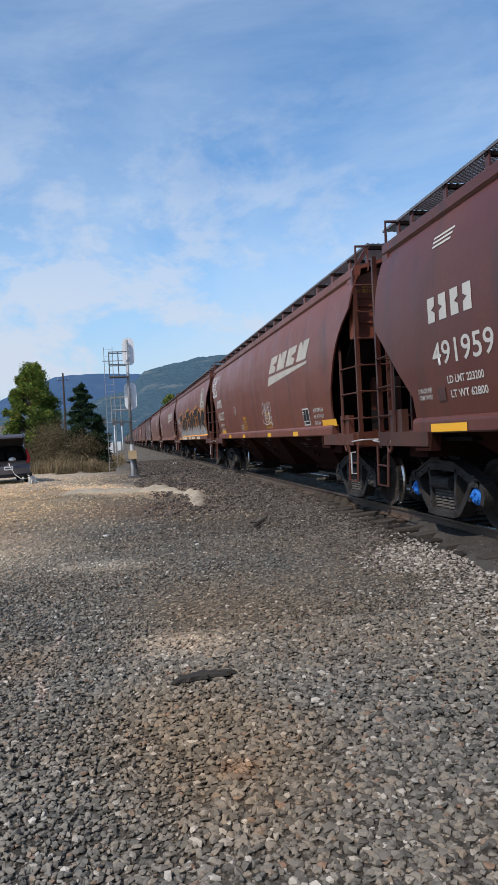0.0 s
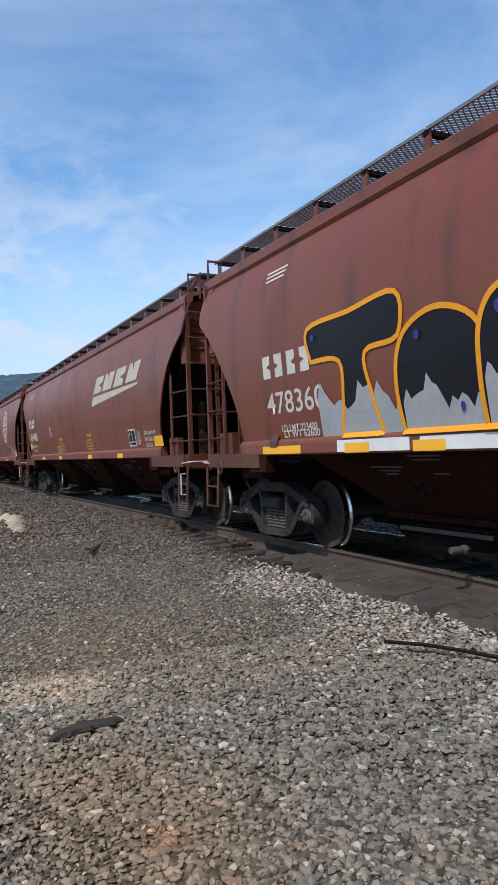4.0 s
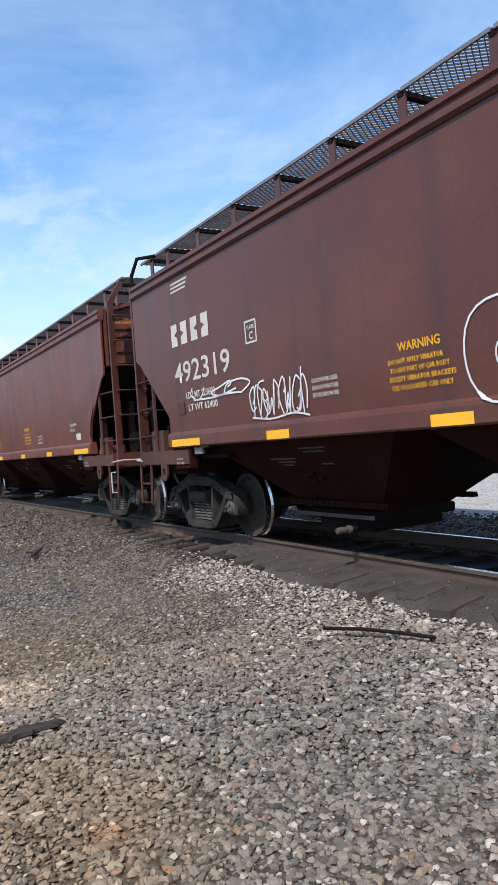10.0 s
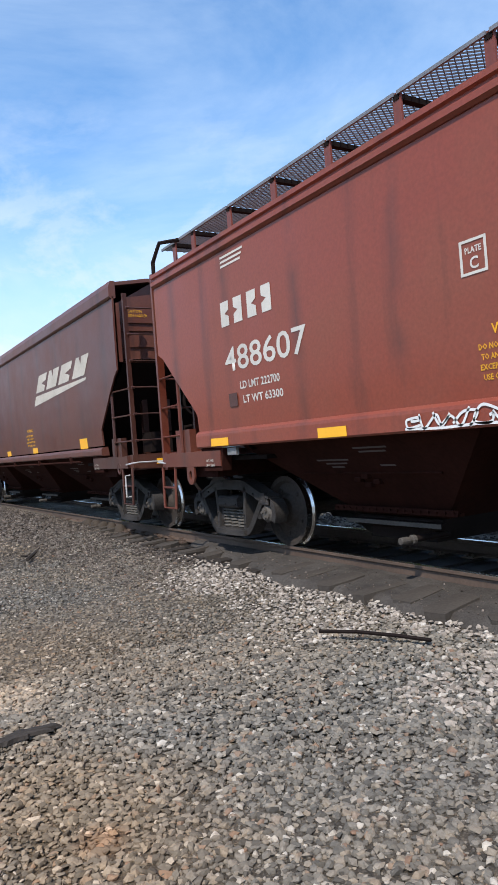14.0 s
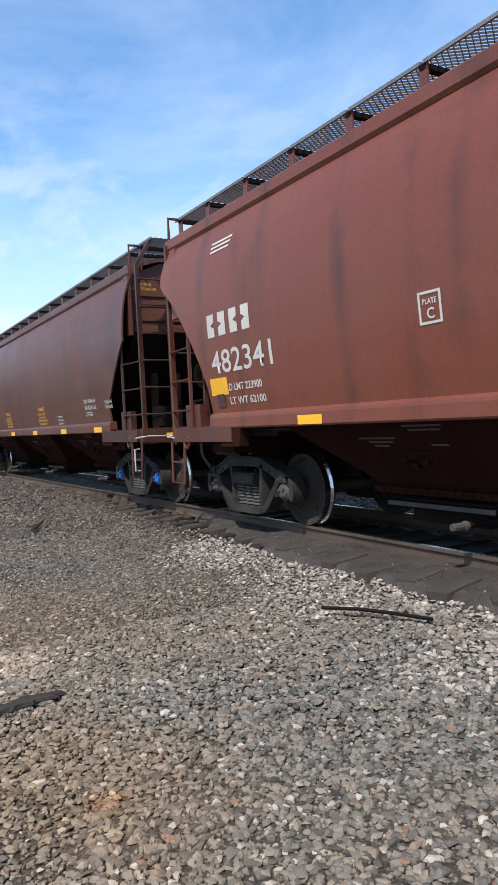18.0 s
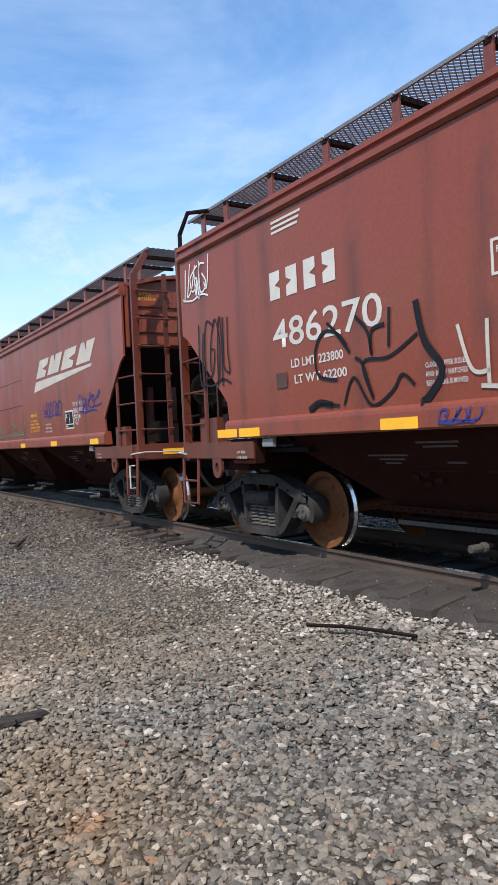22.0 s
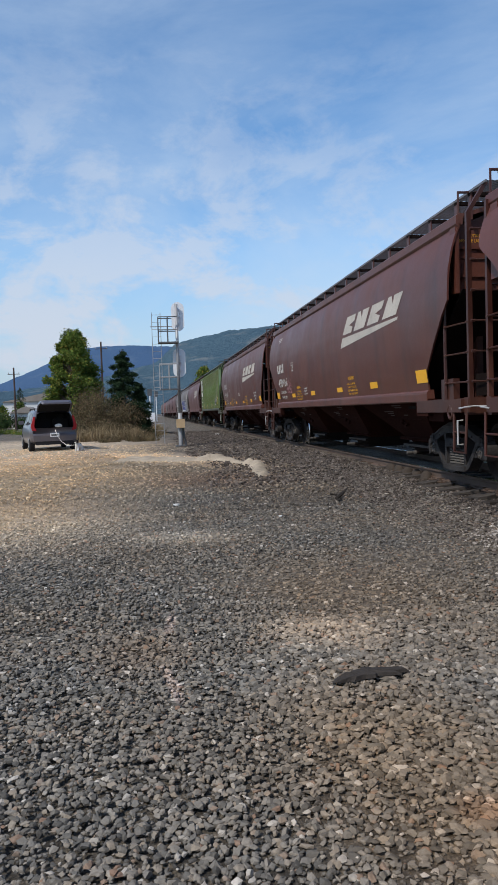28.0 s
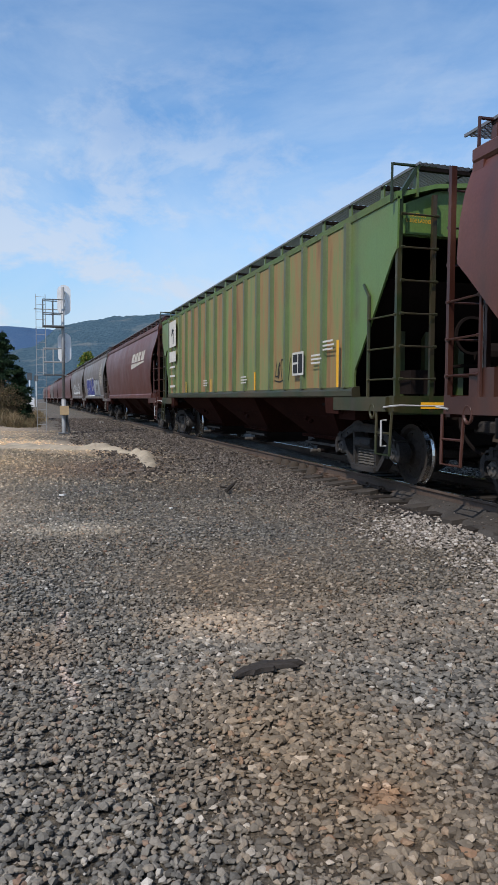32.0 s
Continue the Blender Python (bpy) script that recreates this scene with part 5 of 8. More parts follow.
    decal(c, "record_card", "flat", [rect(6.0, 1.64, 6.3, 1.77)], M_WHITE, "small white notice")
    part("stiffener_plate", Geo().prism([(-6.86, 2.26), (-7.20, 2.29), (-7.25, 2.20), (-7.04, 1.94), (-6.97, 1.68), (-6.89, 1.70)], -1.578, -1.53, "x"), M_PAINT, c, "raised plate welded to the side", colour=(0.140, 0.043, 0.028))
    part("reservoir", Geo().lathe([(-0.02, 0.02), (0.0, 0.09), (0.06, 0.135), (0.13, 0.15), (0.45, 0.15)], (-1.5, -7.3, 1.33), "x", 20), M_PAINT, c, "round red air reservoir end", colour=(0.16, 0.045, 0.03), smooth=True)
    panel = part("valve_panel", Geo().box(-1.36, -1.30, -7.2, -6.8, 1.65, 2.0), M_DARK, c, "dark louvred panel behind the sill")
    for i in range(9):
        part("louvre", cached("louvre", lambda: Geo().box(-1.375, -1.36, -0.19, 0.19, 0.0, 0.012).mesh("louvre", [M_TRUCK])), None, panel, at=(0, -7.0, 1.68 + 0.035 * i))
    c = hopper_car("flat", RED, "red covered hopper car with emblem and small graffiti", 7)
    markings(c, "flat", "488607", (-6.0, 2.25), 1.72, 0.28, mark=(1.18, 0.55, 0.3), limits=("LD LMT 222700", "LT WT 63300"), spans=FLAT_SPANS[1:5] + ((6.03, 6.48), (6.56, 7.0), (-6.5, -6.05)), warn=(-2.12, 1.52), dims=("EW 9-1 H 15-0", "EXW 10-8 H 9-2", "CU FT 5188"), dim=(5.2, 2.13), plate=(-2.22, 2.5), box=(4.42, 1.70), oval=(5.08, 1.9), shoes=(6.75, 1.82), close=((3.3, 1.75),))
    slant_logo(c, "flat", 2.58, 2.6)
    tag(c, "flat", 3.2, 1.9, 3.86, 2.18, 6, M_SPRAYW, 0.026, 8)
    draw_strokes(c, "flat", 5.95, 1.585, 6.42, 1.88, [[(0.08, 0.0), (0.0, 0.75), (0.25, 0.95), (0.42, 0.6), (0.15, 0.38), (0.22, 0.0)], [(0.2, 0.45), (0.5, 0.55), (0.68, 0.05)], [(0.5, 0.5), (0.8, 0.45), (0.98, 0.05)]], M_SPRAYW, 0.028, "fat white spray outline")
    decal(c, "record_card", "flat", [rect(6.21, 1.77, 6.48, 1.89)], M_EMBLEM, "small cream notice")
    tag(c, "flat", 6.46, 1.66, 6.75, 1.95, 4, M_FADEDP, 0.016, 61)
    tag(c, "flat", 5.28, 1.62, 5.66, 1.95, 4, M_FADEDP, 0.016, 62, "thin pinkish scribble")
    tag(c, "flat", -3.0, 1.36, -1.8, 1.5, 6, M_SPRAYW, 0.03, 10)
    tag(c, "flat", 0.4, 1.55, 1.0, 2.0, 5, M_FAINT, 0.02, 44)
    tag(c, "flat", -1.4, 1.6, 0.0, 2.2, 4, M_FAINT, 0.06, 45, "faint grey smeared marks")
    c = hopper_car("smooth_top", BROWN, "dark brown covered hopper car with deep roof edge", 8, board=False)
    markings(c, "smooth_top", "495336", (-6.88, 2.23), 1.52, 0.28, mark=(1.1, 0.53, 0.3), limits=("LD LMT 223900", "LT WT 62100"), patches=[R(-5.66, 1.57, 0.46, 0.2), R(-3.61, 1.515, 0.46, 0.13), R(-0.9, 1.515, 0.46, 0.13), R(1.9, 1.515, 0.46, 0.13), R(5.6, 1.5, 0.46, 0.2)], plate=(-4.66, 2.5), close=((-3.71, 1.82),), warn=(1.45,))
    slant_logo(c, "smooth_top", 2.5, 2.6)
    part("gate_rod", Geo().tube([(-1.56, 5.6, 1.25), (-1.56, -5.6, 1.25)], 0.02, 6), M_SHADEP, c, "long steel operating rod under the sill")
    for y in (5.0, 2.5, 0, -2.5, -5.0):
        part("rod_hanger", cached("rod_hanger", lambda: Geo().box(-1.585, -1.535, -0.04, 0.04, 1.22, 1.36).mesh("rod_hanger", [M_SHADEP])), None, c, at=(0, y, 0))
    c = hopper_car("bulge", RUSSET, "red-brown covered hopper car with worn paint and emblem", 9)
    markings(c, "bulge", "482341", (-7.2, 1.98), 1.46, 0.28, limits=("LD LMT 223900", "LT WT 62100"), spans=((-5.35, -4.91), (-2.6, -2.15), (1.52, 1.96), (4.88, 5.33)), patches=[R(7.0, 1.49, 0.5, 0.2), R(-7.31, 1.7, 0.45, 0.22)], plate=(-3.43, 2.07), box=(5.36, 1.5), oval=(6.1, 1.69), dim=(6.5, 1.75), warn=(-1.7, 0.95), close=((2.1, 1.6),))
    slant_logo(c, "bulge", 2.55, 2.57)
    c = hopper_car("bulge_short", (0.105, 0.040, 0.029), "dark brown covered hopper car with blue bearing caps", 10, cap=M_BLUECAP)
    markings(c, "bulge_short", "521728", (-6.1, 2.09), 1.4, 0.28, mark=(0.9, 0.53, 0.3), limits=("LD LMT 223000", "LT WT 63000"), spans=((-6.33, -5.45), (-3.89, -3.44), (-1.3, -0.85), (1.17, 1.6), (3.67, 4.1), (5.94, 6.4)), dims=("EXW 10-8 H 9-3", "EW  8-2 H 15-2", "CU FT 5204"), dim=(5.46, 1.86), plate=(-4.35, 2.4), warn=(-1.9, 1.75), close=((-4.47, 1.65), (3.4, 1.6)), shoes=(6.65, 1.8))
    c = hopper_car("flat", RED, "red covered hopper car with black and pale graffiti", 11, rust=True)
    markings(c, "flat", "486270", (-5.81, 2.29), 1.73, 0.29, mark=(1.17, 0.52, 0.3), limits=("LD LMT 223800", "LT WT 62200"), spans=((-7.12, -6.65), (-6.6, -6.15), (-4.16, -3.7), (-1.66, -1.2), (1.2, 1.64), (3.73, 4.17), (6.2, 6.65)), warn=(-2.12, 1.62), dims=("EW 9-1 H 15-0", "EXW 10-8 H 9-2", "CU FT 5188"), dim=(5.26, 2.13), plate=(-2.9, 2.45), box=(4.46, 1.71), oval=(6.0, 1.88), close=((-3.62, 1.85), (3.05, 1.8)))
    slant_logo(c, "flat", 2.61, 2.58)
    tag(c, "flat", 2.28, 1.72, 3.3, 2.4, 7, M_SPRAYW, 0.036, 12)
    tag(c, "flat", 3.2, 1.9, 3.65, 2.2, 2, M_SPRAYW, 0.03, 42)
    draw_strokes(c, "flat", -5.25, 1.57, -3.5, 2.42, [[(0.38, 0.7), (0.3, 0.86), (0.18, 0.9), (0.1, 0.7), (0.12, 0.42), (0.28, 0.34)], [(0.22, 1.0), (0.28, 0.9), (0.4, 0.62)], [(0.46, 1.0), (0.55, 0.8), (0.57, 0.55), (0.58, 0.8), (0.68, 0.84)], [(0.72, 1.0), (0.7, 0.6)]], M_SPRAYK, 0.035, "black spray drawing by the number")
    draw_strokes(c, "flat", -5.25, 1.57, -3.5, 2.42, [[(0.44, 0.55), (0.5, 0.46), (0.56, 0.08), (0.5, 0.48), (0.7, 0.5), (0.9, 0.68)], [(0.32, 0.05), (0.42, 0.34), (0.54, 0.02), (0.7, 0.14), (0.78, 0.3), (0.86, 0.18)], [(0.28, 0.05), (0.1, 0.08), (0.02, 0.0)]], M_SPRAYK, 0.03, "black spray drawing by the number")
    draw_strokes(c, "flat", -5.25, 1.57, -3.5, 2.42, [[(0.9, 1.0), (0.94, 0.6), (1.04, 0.3), (0.96, 0.08), (0.9, 0.0)], [(0.0, 0.02), (0.1, 0.1), (0.22, 0.06)]], M_SPRAYK, 0.07, "broad black spray strokes")
    tag(c, "flat", -3.5, 1.38, -3.1, 1.5, 4, M_SPRAYB, 0.02, 46)
    draw_strokes(c, "flat", -3.25, 1.6, -2.3, 2.15, [[(0.0, 1.0), (0.12, 0.35), (0.3, 0.3)], [(0.3, 1.0), (0.28, 0.1)], [(0.7, 0.75), (0.5, 0.7), (0.45, 0.3), (0.65, 0.25), (0.75, 0.6), (0.6, 0.75)], [(0.2, 0.1), (0.6, 0.05), (1.0, 0.15)], [(0.9, 0.9), (1.0, 0.4)]], M_EMBLEM, 0.035, "faded white spray strokes")
    tag(c, "flat", -7.55, 2.0, -6.75, 2.75, 5, M_SPRAYK, 0.035, 15)
    tag(c, "flat", -7.9, 3.15, -7.2, 3.6, 6, M_SPRAYW, 0.03, 47)
    c = hopper_car("flat", RED, "red covered hopper car with green and blue tags", 12, rust=True)
    markings(c, "flat", "485083", (-5.79, 2.28), 1.72, 0.29, mark=(1.18, 0.52, 0.31), limits=("LD LMT 224100", "LT WT 61900"), spans=((-7.03, -6.63), (-6.58, -6.15), (-4.14, -3.7), (-1.64, -1.2), (1.2, 1.64), (3.72, 4.16), (6.2, 6.65)), warn=(-2.12, 2.05), dims=("EW 9-1 H 15-0", "EXW 10-8 H 9-2", "CU FT 5188"), dim=(5.26, 2.11), plate=(-2.9, 2.45), box=(4.73, 1.68), oval=(5.42, 1.88), close=((-3.6, 1.82), (3.3, 1.8)))
    slant_logo(c, "flat", 2.60, 2.57)
    tag(c, "flat", -1.5, 1.62, -0.5, 1.95, 4, M_SPRAYN, 0.026, 16, "green spray tag")
    tag(c, "flat", -0.1, 1.65, 1.5, 1.95, 5, M_SPRAYN, 0.026, 48, "green spray tag")
    tag(c, "flat", 3.2, 1.98, 4.5, 2.28, 6, M_SPRAYB, 0.034, 17, "blue spray tag")
    tag(c, "flat", 5.6, 1.95, 6.6, 2.3, 4, M_SPRAYB, 0.034, 49, "blue spray tag")
    for z in (2.35, 2.95):
        decal(c, "pressed_line", "flat", [rect(-2.4, z, 1.5, z + 0.02)], M_FADED, "pressed line across the panels", 0.003, 9)
    c = hopper_car("bulge", MAROON, "maroon covered hopper car with grey and flame graffiti", 13)
    markings(c, "bulge", "475172", (-7.08, 1.89), 1.42, 0.28, mark=(1.4, 0.46, 0.29), limits=("LD LMT 224500", "LT WT 61500"), warn=(), box=(5.45, 1.55), dim=(6.2, 1.85))
    round_logo(c, "bulge", 6.8, 2.85, 0.78)
    for s in (-7.4, 7.35):
        decal(c, "yellow_stripe", "bulge", ribbon(curve_through([(s, 1.52), (s - 0.1, 1.9), (s - 0.2, 2.42)]), 0.1), M_YTEXT, "curved yellow stripe")
    flame(c, "bulge", -4.75, -3.55, 1.47, (0.6, 1.1, 0.8), M_SPRAYP, 0.005, "pink painted flame")
    flame(c, "bulge", -4.6, -3.6, 1.47, (0.25, 0.62), M_FLAME, 0.008, "orange painted flame")
    flame(c, "bulge", -4.4, -3.7, 1.47, (0.2, 0.35), M_SUNY, 0.011, "yellow painted flame")
    flame(c, "bulge", 1.9, 5.35, 1.47, (0.85, 0.95, 0.8, 1.0, 0.9, 0.98, 0.8, 0.6), M_SPRAYP, 0.005, "pink painted flame")
    flame(c, "bulge", 2.0, 4.6, 1.47, (0.75, 0.6, 0.82, 0.66, 0.4), M_FLAME, 0.008, "orange painted flame")
    flame(c, "bulge", 2.2, 4.4, 1.47, (0.5, 0.42, 0.38, 0.2), M_SUNY, 0.011, "yellow painted flame")
    decal(c, "sill_paint", "bulge", [rect(2.15, 1.29, 4.5, 1.44)], M_SUNY, "yellow paint on the sill", 0.005, 9)
    decal(c, "sill_paint", "bulge", [rect(4.5, 1.29, 5.2, 1.44)], M_SPRAYP, "pink paint on the sill", 0.005, 9)
    for n, (shape, s0, s1, z1) in enumerate((("R", -3.85, -2.5, 2.74), ("S", -2.55, -1.65, 2.76), ("L", -1.75, -0.75, 2.76), ("R", -0.85, 0.2, 2.80), ("O", 0.1, 1.0, 2.70), ("R", 0.85, 2.1, 2.76))):
        fat_letter(c, "bulge", shape, s0, s1, 1.40, z1, M_SPRAYS, M_SPRAYK, "fat silver graffiti letter with black outline", 0.014 + 0.009 * (n % 2), 1.47, None, 0.06, M_SPRAYW)
    decal(c, "letter_fill", "bulge", [[(1.5, 2.55), (2.35, 2.85), (1.95, 2.3)]], M_SPRAYS, "silver arrow shape", 0.012, 0.2)
    decal(c, "letter_edge", "bulge", ribbon([(1.5, 2.55), (2.35, 2.85), (1.95, 2.3)], 0.05), M_SPRAYK, "", 0.034, 9)
    spots(c, "bulge", [R(-3.25, 2.25, 0.05, 0.12), R(-2.9, 1.75, 0.06, 0.07), R(-2.2, 2.3, 0.06, 0.07), R(-1.35, 1.85, 0.07, 0.06), R(-0.45, 2.0, 0.06, 0.07), R(0.55, 2.15, 0.06, 0.2), R(1.45, 2.45, 0.07, 0.07), R(1.4, 1.75, 0.08, 0.09)], M_SPRAYT, 0.034, "turquoise gap in the letters")
    spots(c, "bulge", [R(-2.9, 1.69, 0.04, 0.04), R(-1.3, 1.8, 0.05, 0.03), R(1.4, 1.69, 0.06, 0.04)], M_FLAME, 0.037, "orange accent")
    fat_letter(c, "bulge", "O", 2.3, 3.1, 1.95, 2.78, M_SPRAYS, M_SPRAYK, "plain silver rounded shape", 0.014, 1.9)
    fat_letter(c, "bulge", "O", 2.15, 3.2, 1.40, 1.98, M_SUNY, M_SPRAYK, "plain yellow rounded shape", 0.018, 1.47)
    decal(c, "sill_paint", "bulge", [rect(-3.7, 1.29, 2.15, 1.44)], M_SPRAYS, "silver paint on the sill", 0.005, 9)
    c = hopper_car("bulge", MAROON, "maroon covered hopper car with round cream emblem", 14)
    markings(c, "bulge", "", (-6.9, 2.0), spans=((-0.2, 0.2), (2.1, 2.5), (4.5, 4.9)), patches=[R(7.2, 1.49, 0.5, 0.2)], box=(5.3, 1.52), oval=(5.0, 1.68), dim=(6.3, 1.8))
    round_logo(c, "bulge", 6.55, 2.74, 0.76)
    c = hopper_car("bulge_short", BROWN, "brown covered hopper car with white slanted emblem", 15)
    markings(c, "bulge_short", "490166", (-6.3, 2.0), 1.52, 0.26, mark=(1.1, 0.46, 0.28), limits=("LD LMT 223200", "LT WT 62800"), patches=SHORT_PATCHES, plate=(-3.95, 2.42), warn=(-3.55, 2.1), close=((-2.5, 1.8),))
    slant_logo(c, "bulge_short", 1.9, 2.6)
    tag(c, "bulge_short", -4.9, 1.75, -4.2, 2.2, 4, M_SPRAYP, 0.02, 18, "thin pink spray scribble")
    c = hopper_car("bulge_short", BROWN, "brown covered hopper car with emblem and yellow squares", 16)
    markings(c, "bulge_short", "489569", (-6.24, 2.03), 1.5, 0.26, mark=(1.1, 0.46, 0.28), limits=("LD LMT 222600", "LT WT 63400"), patches=SHORT_PATCHES, plate=(-4.03, 2.3), warn=(-3.5, 2.1), close=((-2.5, 1.8),), dim=(5.0, 1.95), oval=None)
    slant_logo(c, "bulge_short", 1.75, 2.58)
    decal(c, "record_card", "bulge_short", [rect(-0.1, 1.98, 0.25, 2.12)], M_WHITE, "small white notice")
    c = hopper_car("rib", GREEN, "rusty green ribbed covered hopper car with white block emblem", 17)
    green_details(c)
    c = hopper_car("bulge", MAROON, "maroon covered hopper car with small white emblem", 18)
    slant_logo(c, "bulge", 2.4, 2.6)
    c = hopper_car("bulge", GREY, "grey-brown covered hopper car with blue and white graffiti", 19)
    round_logo(c, "bulge", 6.2, 2.8, 0.75)
    for n, shape in enumerate("SROLS"):
        fat_letter(c, "bulge", shape, -5.0 + 1.2 * n, -3.75 + 1.2 * n, 1.45, 2.75, M_SPRAYB, M_SPRAYW, "blue graffiti letter with white outline", 0.008 + 0.009 * (n % 2), 1.47)
    for n, shape in enumerate("RTO"):
        fat_letter(c, "bulge", shape, 1.3 + 1.3 * n, 2.65 + 1.3 * n, 1.45, 2.6, M_SPRAYG, M_SPRAYK, "grey graffiti letter with black outline", 0.008 + 0.009 * (n % 2), 1.47)
    c = hopper_car("bulge", GREY, "grey covered hopper car with pale graffiti", 20)
    tag(c, "bulge", -4.5, 1.7, 4.5, 2.6, 9, M_SPRAYW, 0.16, 33)
    for k in range(21, 29):
        hopper_car("bulge", (MAROON, MAROON, BROWN, GREY, RED, BROWN, MAROON, GREY)[k - 21], "distant weathered covered hopper car", k, board=k < 24)


def bubble_line(car, kind, s0, s1, z0, heights, seed):
    """White outlines of fat letter shapes, with nothing filled in."""
    r = random.Random(seed)
    w = (s1 - s0) / len(heights)
    for i, h in enumerate(heights):
        sh = bubble(s0 + w * (i + 0.5), z0 + h / 2, w * 1.05, h, r, 26, 2.6)
        decal(car, "letter_outline", kind, ribbon(sh + sh[:1], 0.019), M_SPRAYW, "white spray outline of a letter shape", 0.009, 9)
        sh = bubble(s0 + w * (i + 0.5), z0 + h * 0.45, w * 0.28, h * 0.3, r, 16, 2.0)
        decal(car, "letter_outline", kind, ribbon(sh + sh[:1], 0.016), M_SPRAYW, "", 0.009, 9)


def car_row(k, t):
    return t, pose(TRACK_X, MID[k] - SPEED * t, RAIL_Z)


build_train()


# ---- ground and track ----
def ground_z(x, y):
    """Height of the yard: level near the eye, rising a hand's width towards the signal."""
    t = min(max((y - 8.0) / 18.0, 0.0), 1.0)
    return 0.25 * t * t * (3 - 2 * t) + 0.10 * min(max((x - 2.9) / 1.2, 0.0), 1.0) * (1 - t)


def patch(n, l, co, cx, cy, rx, ry, turn=0.0, soft=0.35, rough=0.5, scale=1.2):
    """A mask round one stain of the ground, its edge broken up by noise."""
    mp = n.new("ShaderNodeMapping")
    mp.vector_type = "TEXTURE"
    mp.inputs["Location"].default_value, mp.inputs["Rotation"].default_value, mp.inputs["Scale"].default_value = (cx, cy, 0), (0, 0, radians(turn)), (rx, ry, 1000)
    l.new(co, mp.inputs["Vector"])
    ln = n.new("ShaderNodeVectorMath")
    ln.operation = "LENGTH"
    l.new(mp.outputs[0], ln.inputs[0])
    ad = n.new("ShaderNodeMath")
    ad.operation = "MULTIPLY_ADD"
    l.new(noise_node(n, l, co, scale, 6, 0.65), ad.inputs[0])
    ad.inputs[1].default_value = rough * 2
    l.new(ln.outputs["Value"], ad.inputs[2])
    mr = n.new("ShaderNodeMapRange")
    mr.inputs["From Min"].default_value, mr.inputs["From Max"].default_value = 1 + rough + soft, 1 + rough - soft
    l.new(ad.outputs[0], mr.inputs["Value"])
    return mr.outputs[0]


def scaled(n, l, fac, k):
    x = n.new("ShaderNodeMath")
    x.operation, x.inputs[1].default_value = "MULTIPLY", k
    l.new(fac, x.inputs[0])
    return x.outputs[0]


def yard_tints(n, l, co, c, k=1.0):
    """Stains that lie across stones and soil alike: rust, pale dust, sand track, dry weeds."""
    c = mix(n, l, c, ramp(n, l, noise_node(n, l, co, 0.4, 5, 0.6), [(0.38, (0.94, 0.94, 0.92)), (0.6, (1.08, 0.97, 0.84))]), 0.8, "MULTIPLY")
    for tint, area, w in (((0.235, 0.155, 0.078), (0.62, 4.2, 0.55, 1.0, 10, 0.5, 0.4, 2.0), 0.44),
                          ((0.25, 0.18, 0.11), (1.3, 7.0, 1.0, 1.5, 0, 0.5, 0.4, 2.0), 0.36),
                          ((0.40, 0.34, 0.275), (0.63, 6.05, 0.42, 0.30, -35, 0.5, 0.5, 2.5), 0.65),
                          ((0.52, 0.42, 0.38), (-0.47, 5.3, 0.035, 0.28, 8, 0.3, 0.8, 6.0), 0.55),
                          ((0.50, 0.40, 0.36), (-0.45, 6.5, 0.035, 0.32, -6, 0.3, 0.8, 6.0), 0.5),
                          ((0.20, 0.145, 0.10), (-0.68, 5.9, 0.28, 0.40, 0, 0.5, 0.5, 2.5), 0.5),
                          ((0.27, 0.14, 0.065), (0.68, 3.78, 0.10, 0.11, 0, 0.5, 0.8, 6.0), 0.42),
                          ((0.40, 0.37, 0.32), (-0.1, 10.1, 0.6, 0.4, -5, 0.5, 0.5, 2.5), 0.75),
                          ((0.46, 0.41, 0.34), (-2.6, 11.6, 1.6, 1.9, 0, 0.6, 0.6, 1.2), 0.8),
                          ((0.56, 0.47, 0.36), (-6.4, 33.0, 5.6, 10.0, 0, 0.35, 0.35, 0.5), 0.95),
                          ((0.56, 0.48, 0.375), (0.4, 22.2, 4.0, 1.15, -63, 0.4, 0.4, 0.9), 0.92),
                          ((0.45, 0.355, 0.24), (-3.6, 18.6, 3.0, 6.2, 0, 0.5, 0.5, 0.8), 0.9),
                          ((0.085, 0.07, 0.06), (2.6, 30.0, 2.2, 22.0, 0, 0.5, 0.4, 0.5), 0.6),
                          ((0.27, 0.26, 0.24), (1.25, 27.6, 0.45, 1.0, -50, 0.5, 0.5, 1.5), 0.7),
                          ((0.17, 0.168, 0.165), (-0.9, 14.6, 1.0, 2.2, 0, 0.6, 0.5, 0.9), 0.45),
                          ((0.20, 0.115, 0.075), (0.9, 16.6, 1.3, 1.4, 0, 0.6, 0.6, 1.5), 0.35)):
        tinted = mix(n, l, c, tuple(q / 0.165 for q in tint), 1.0, "MULTIPLY")      # each stone keeps its own tone under the stain
        c = mix(n, l, c, mix(n, l, tint, tinted, 0.55), scaled(n, l, patch(n, l, co, *area), w * k))
    return c


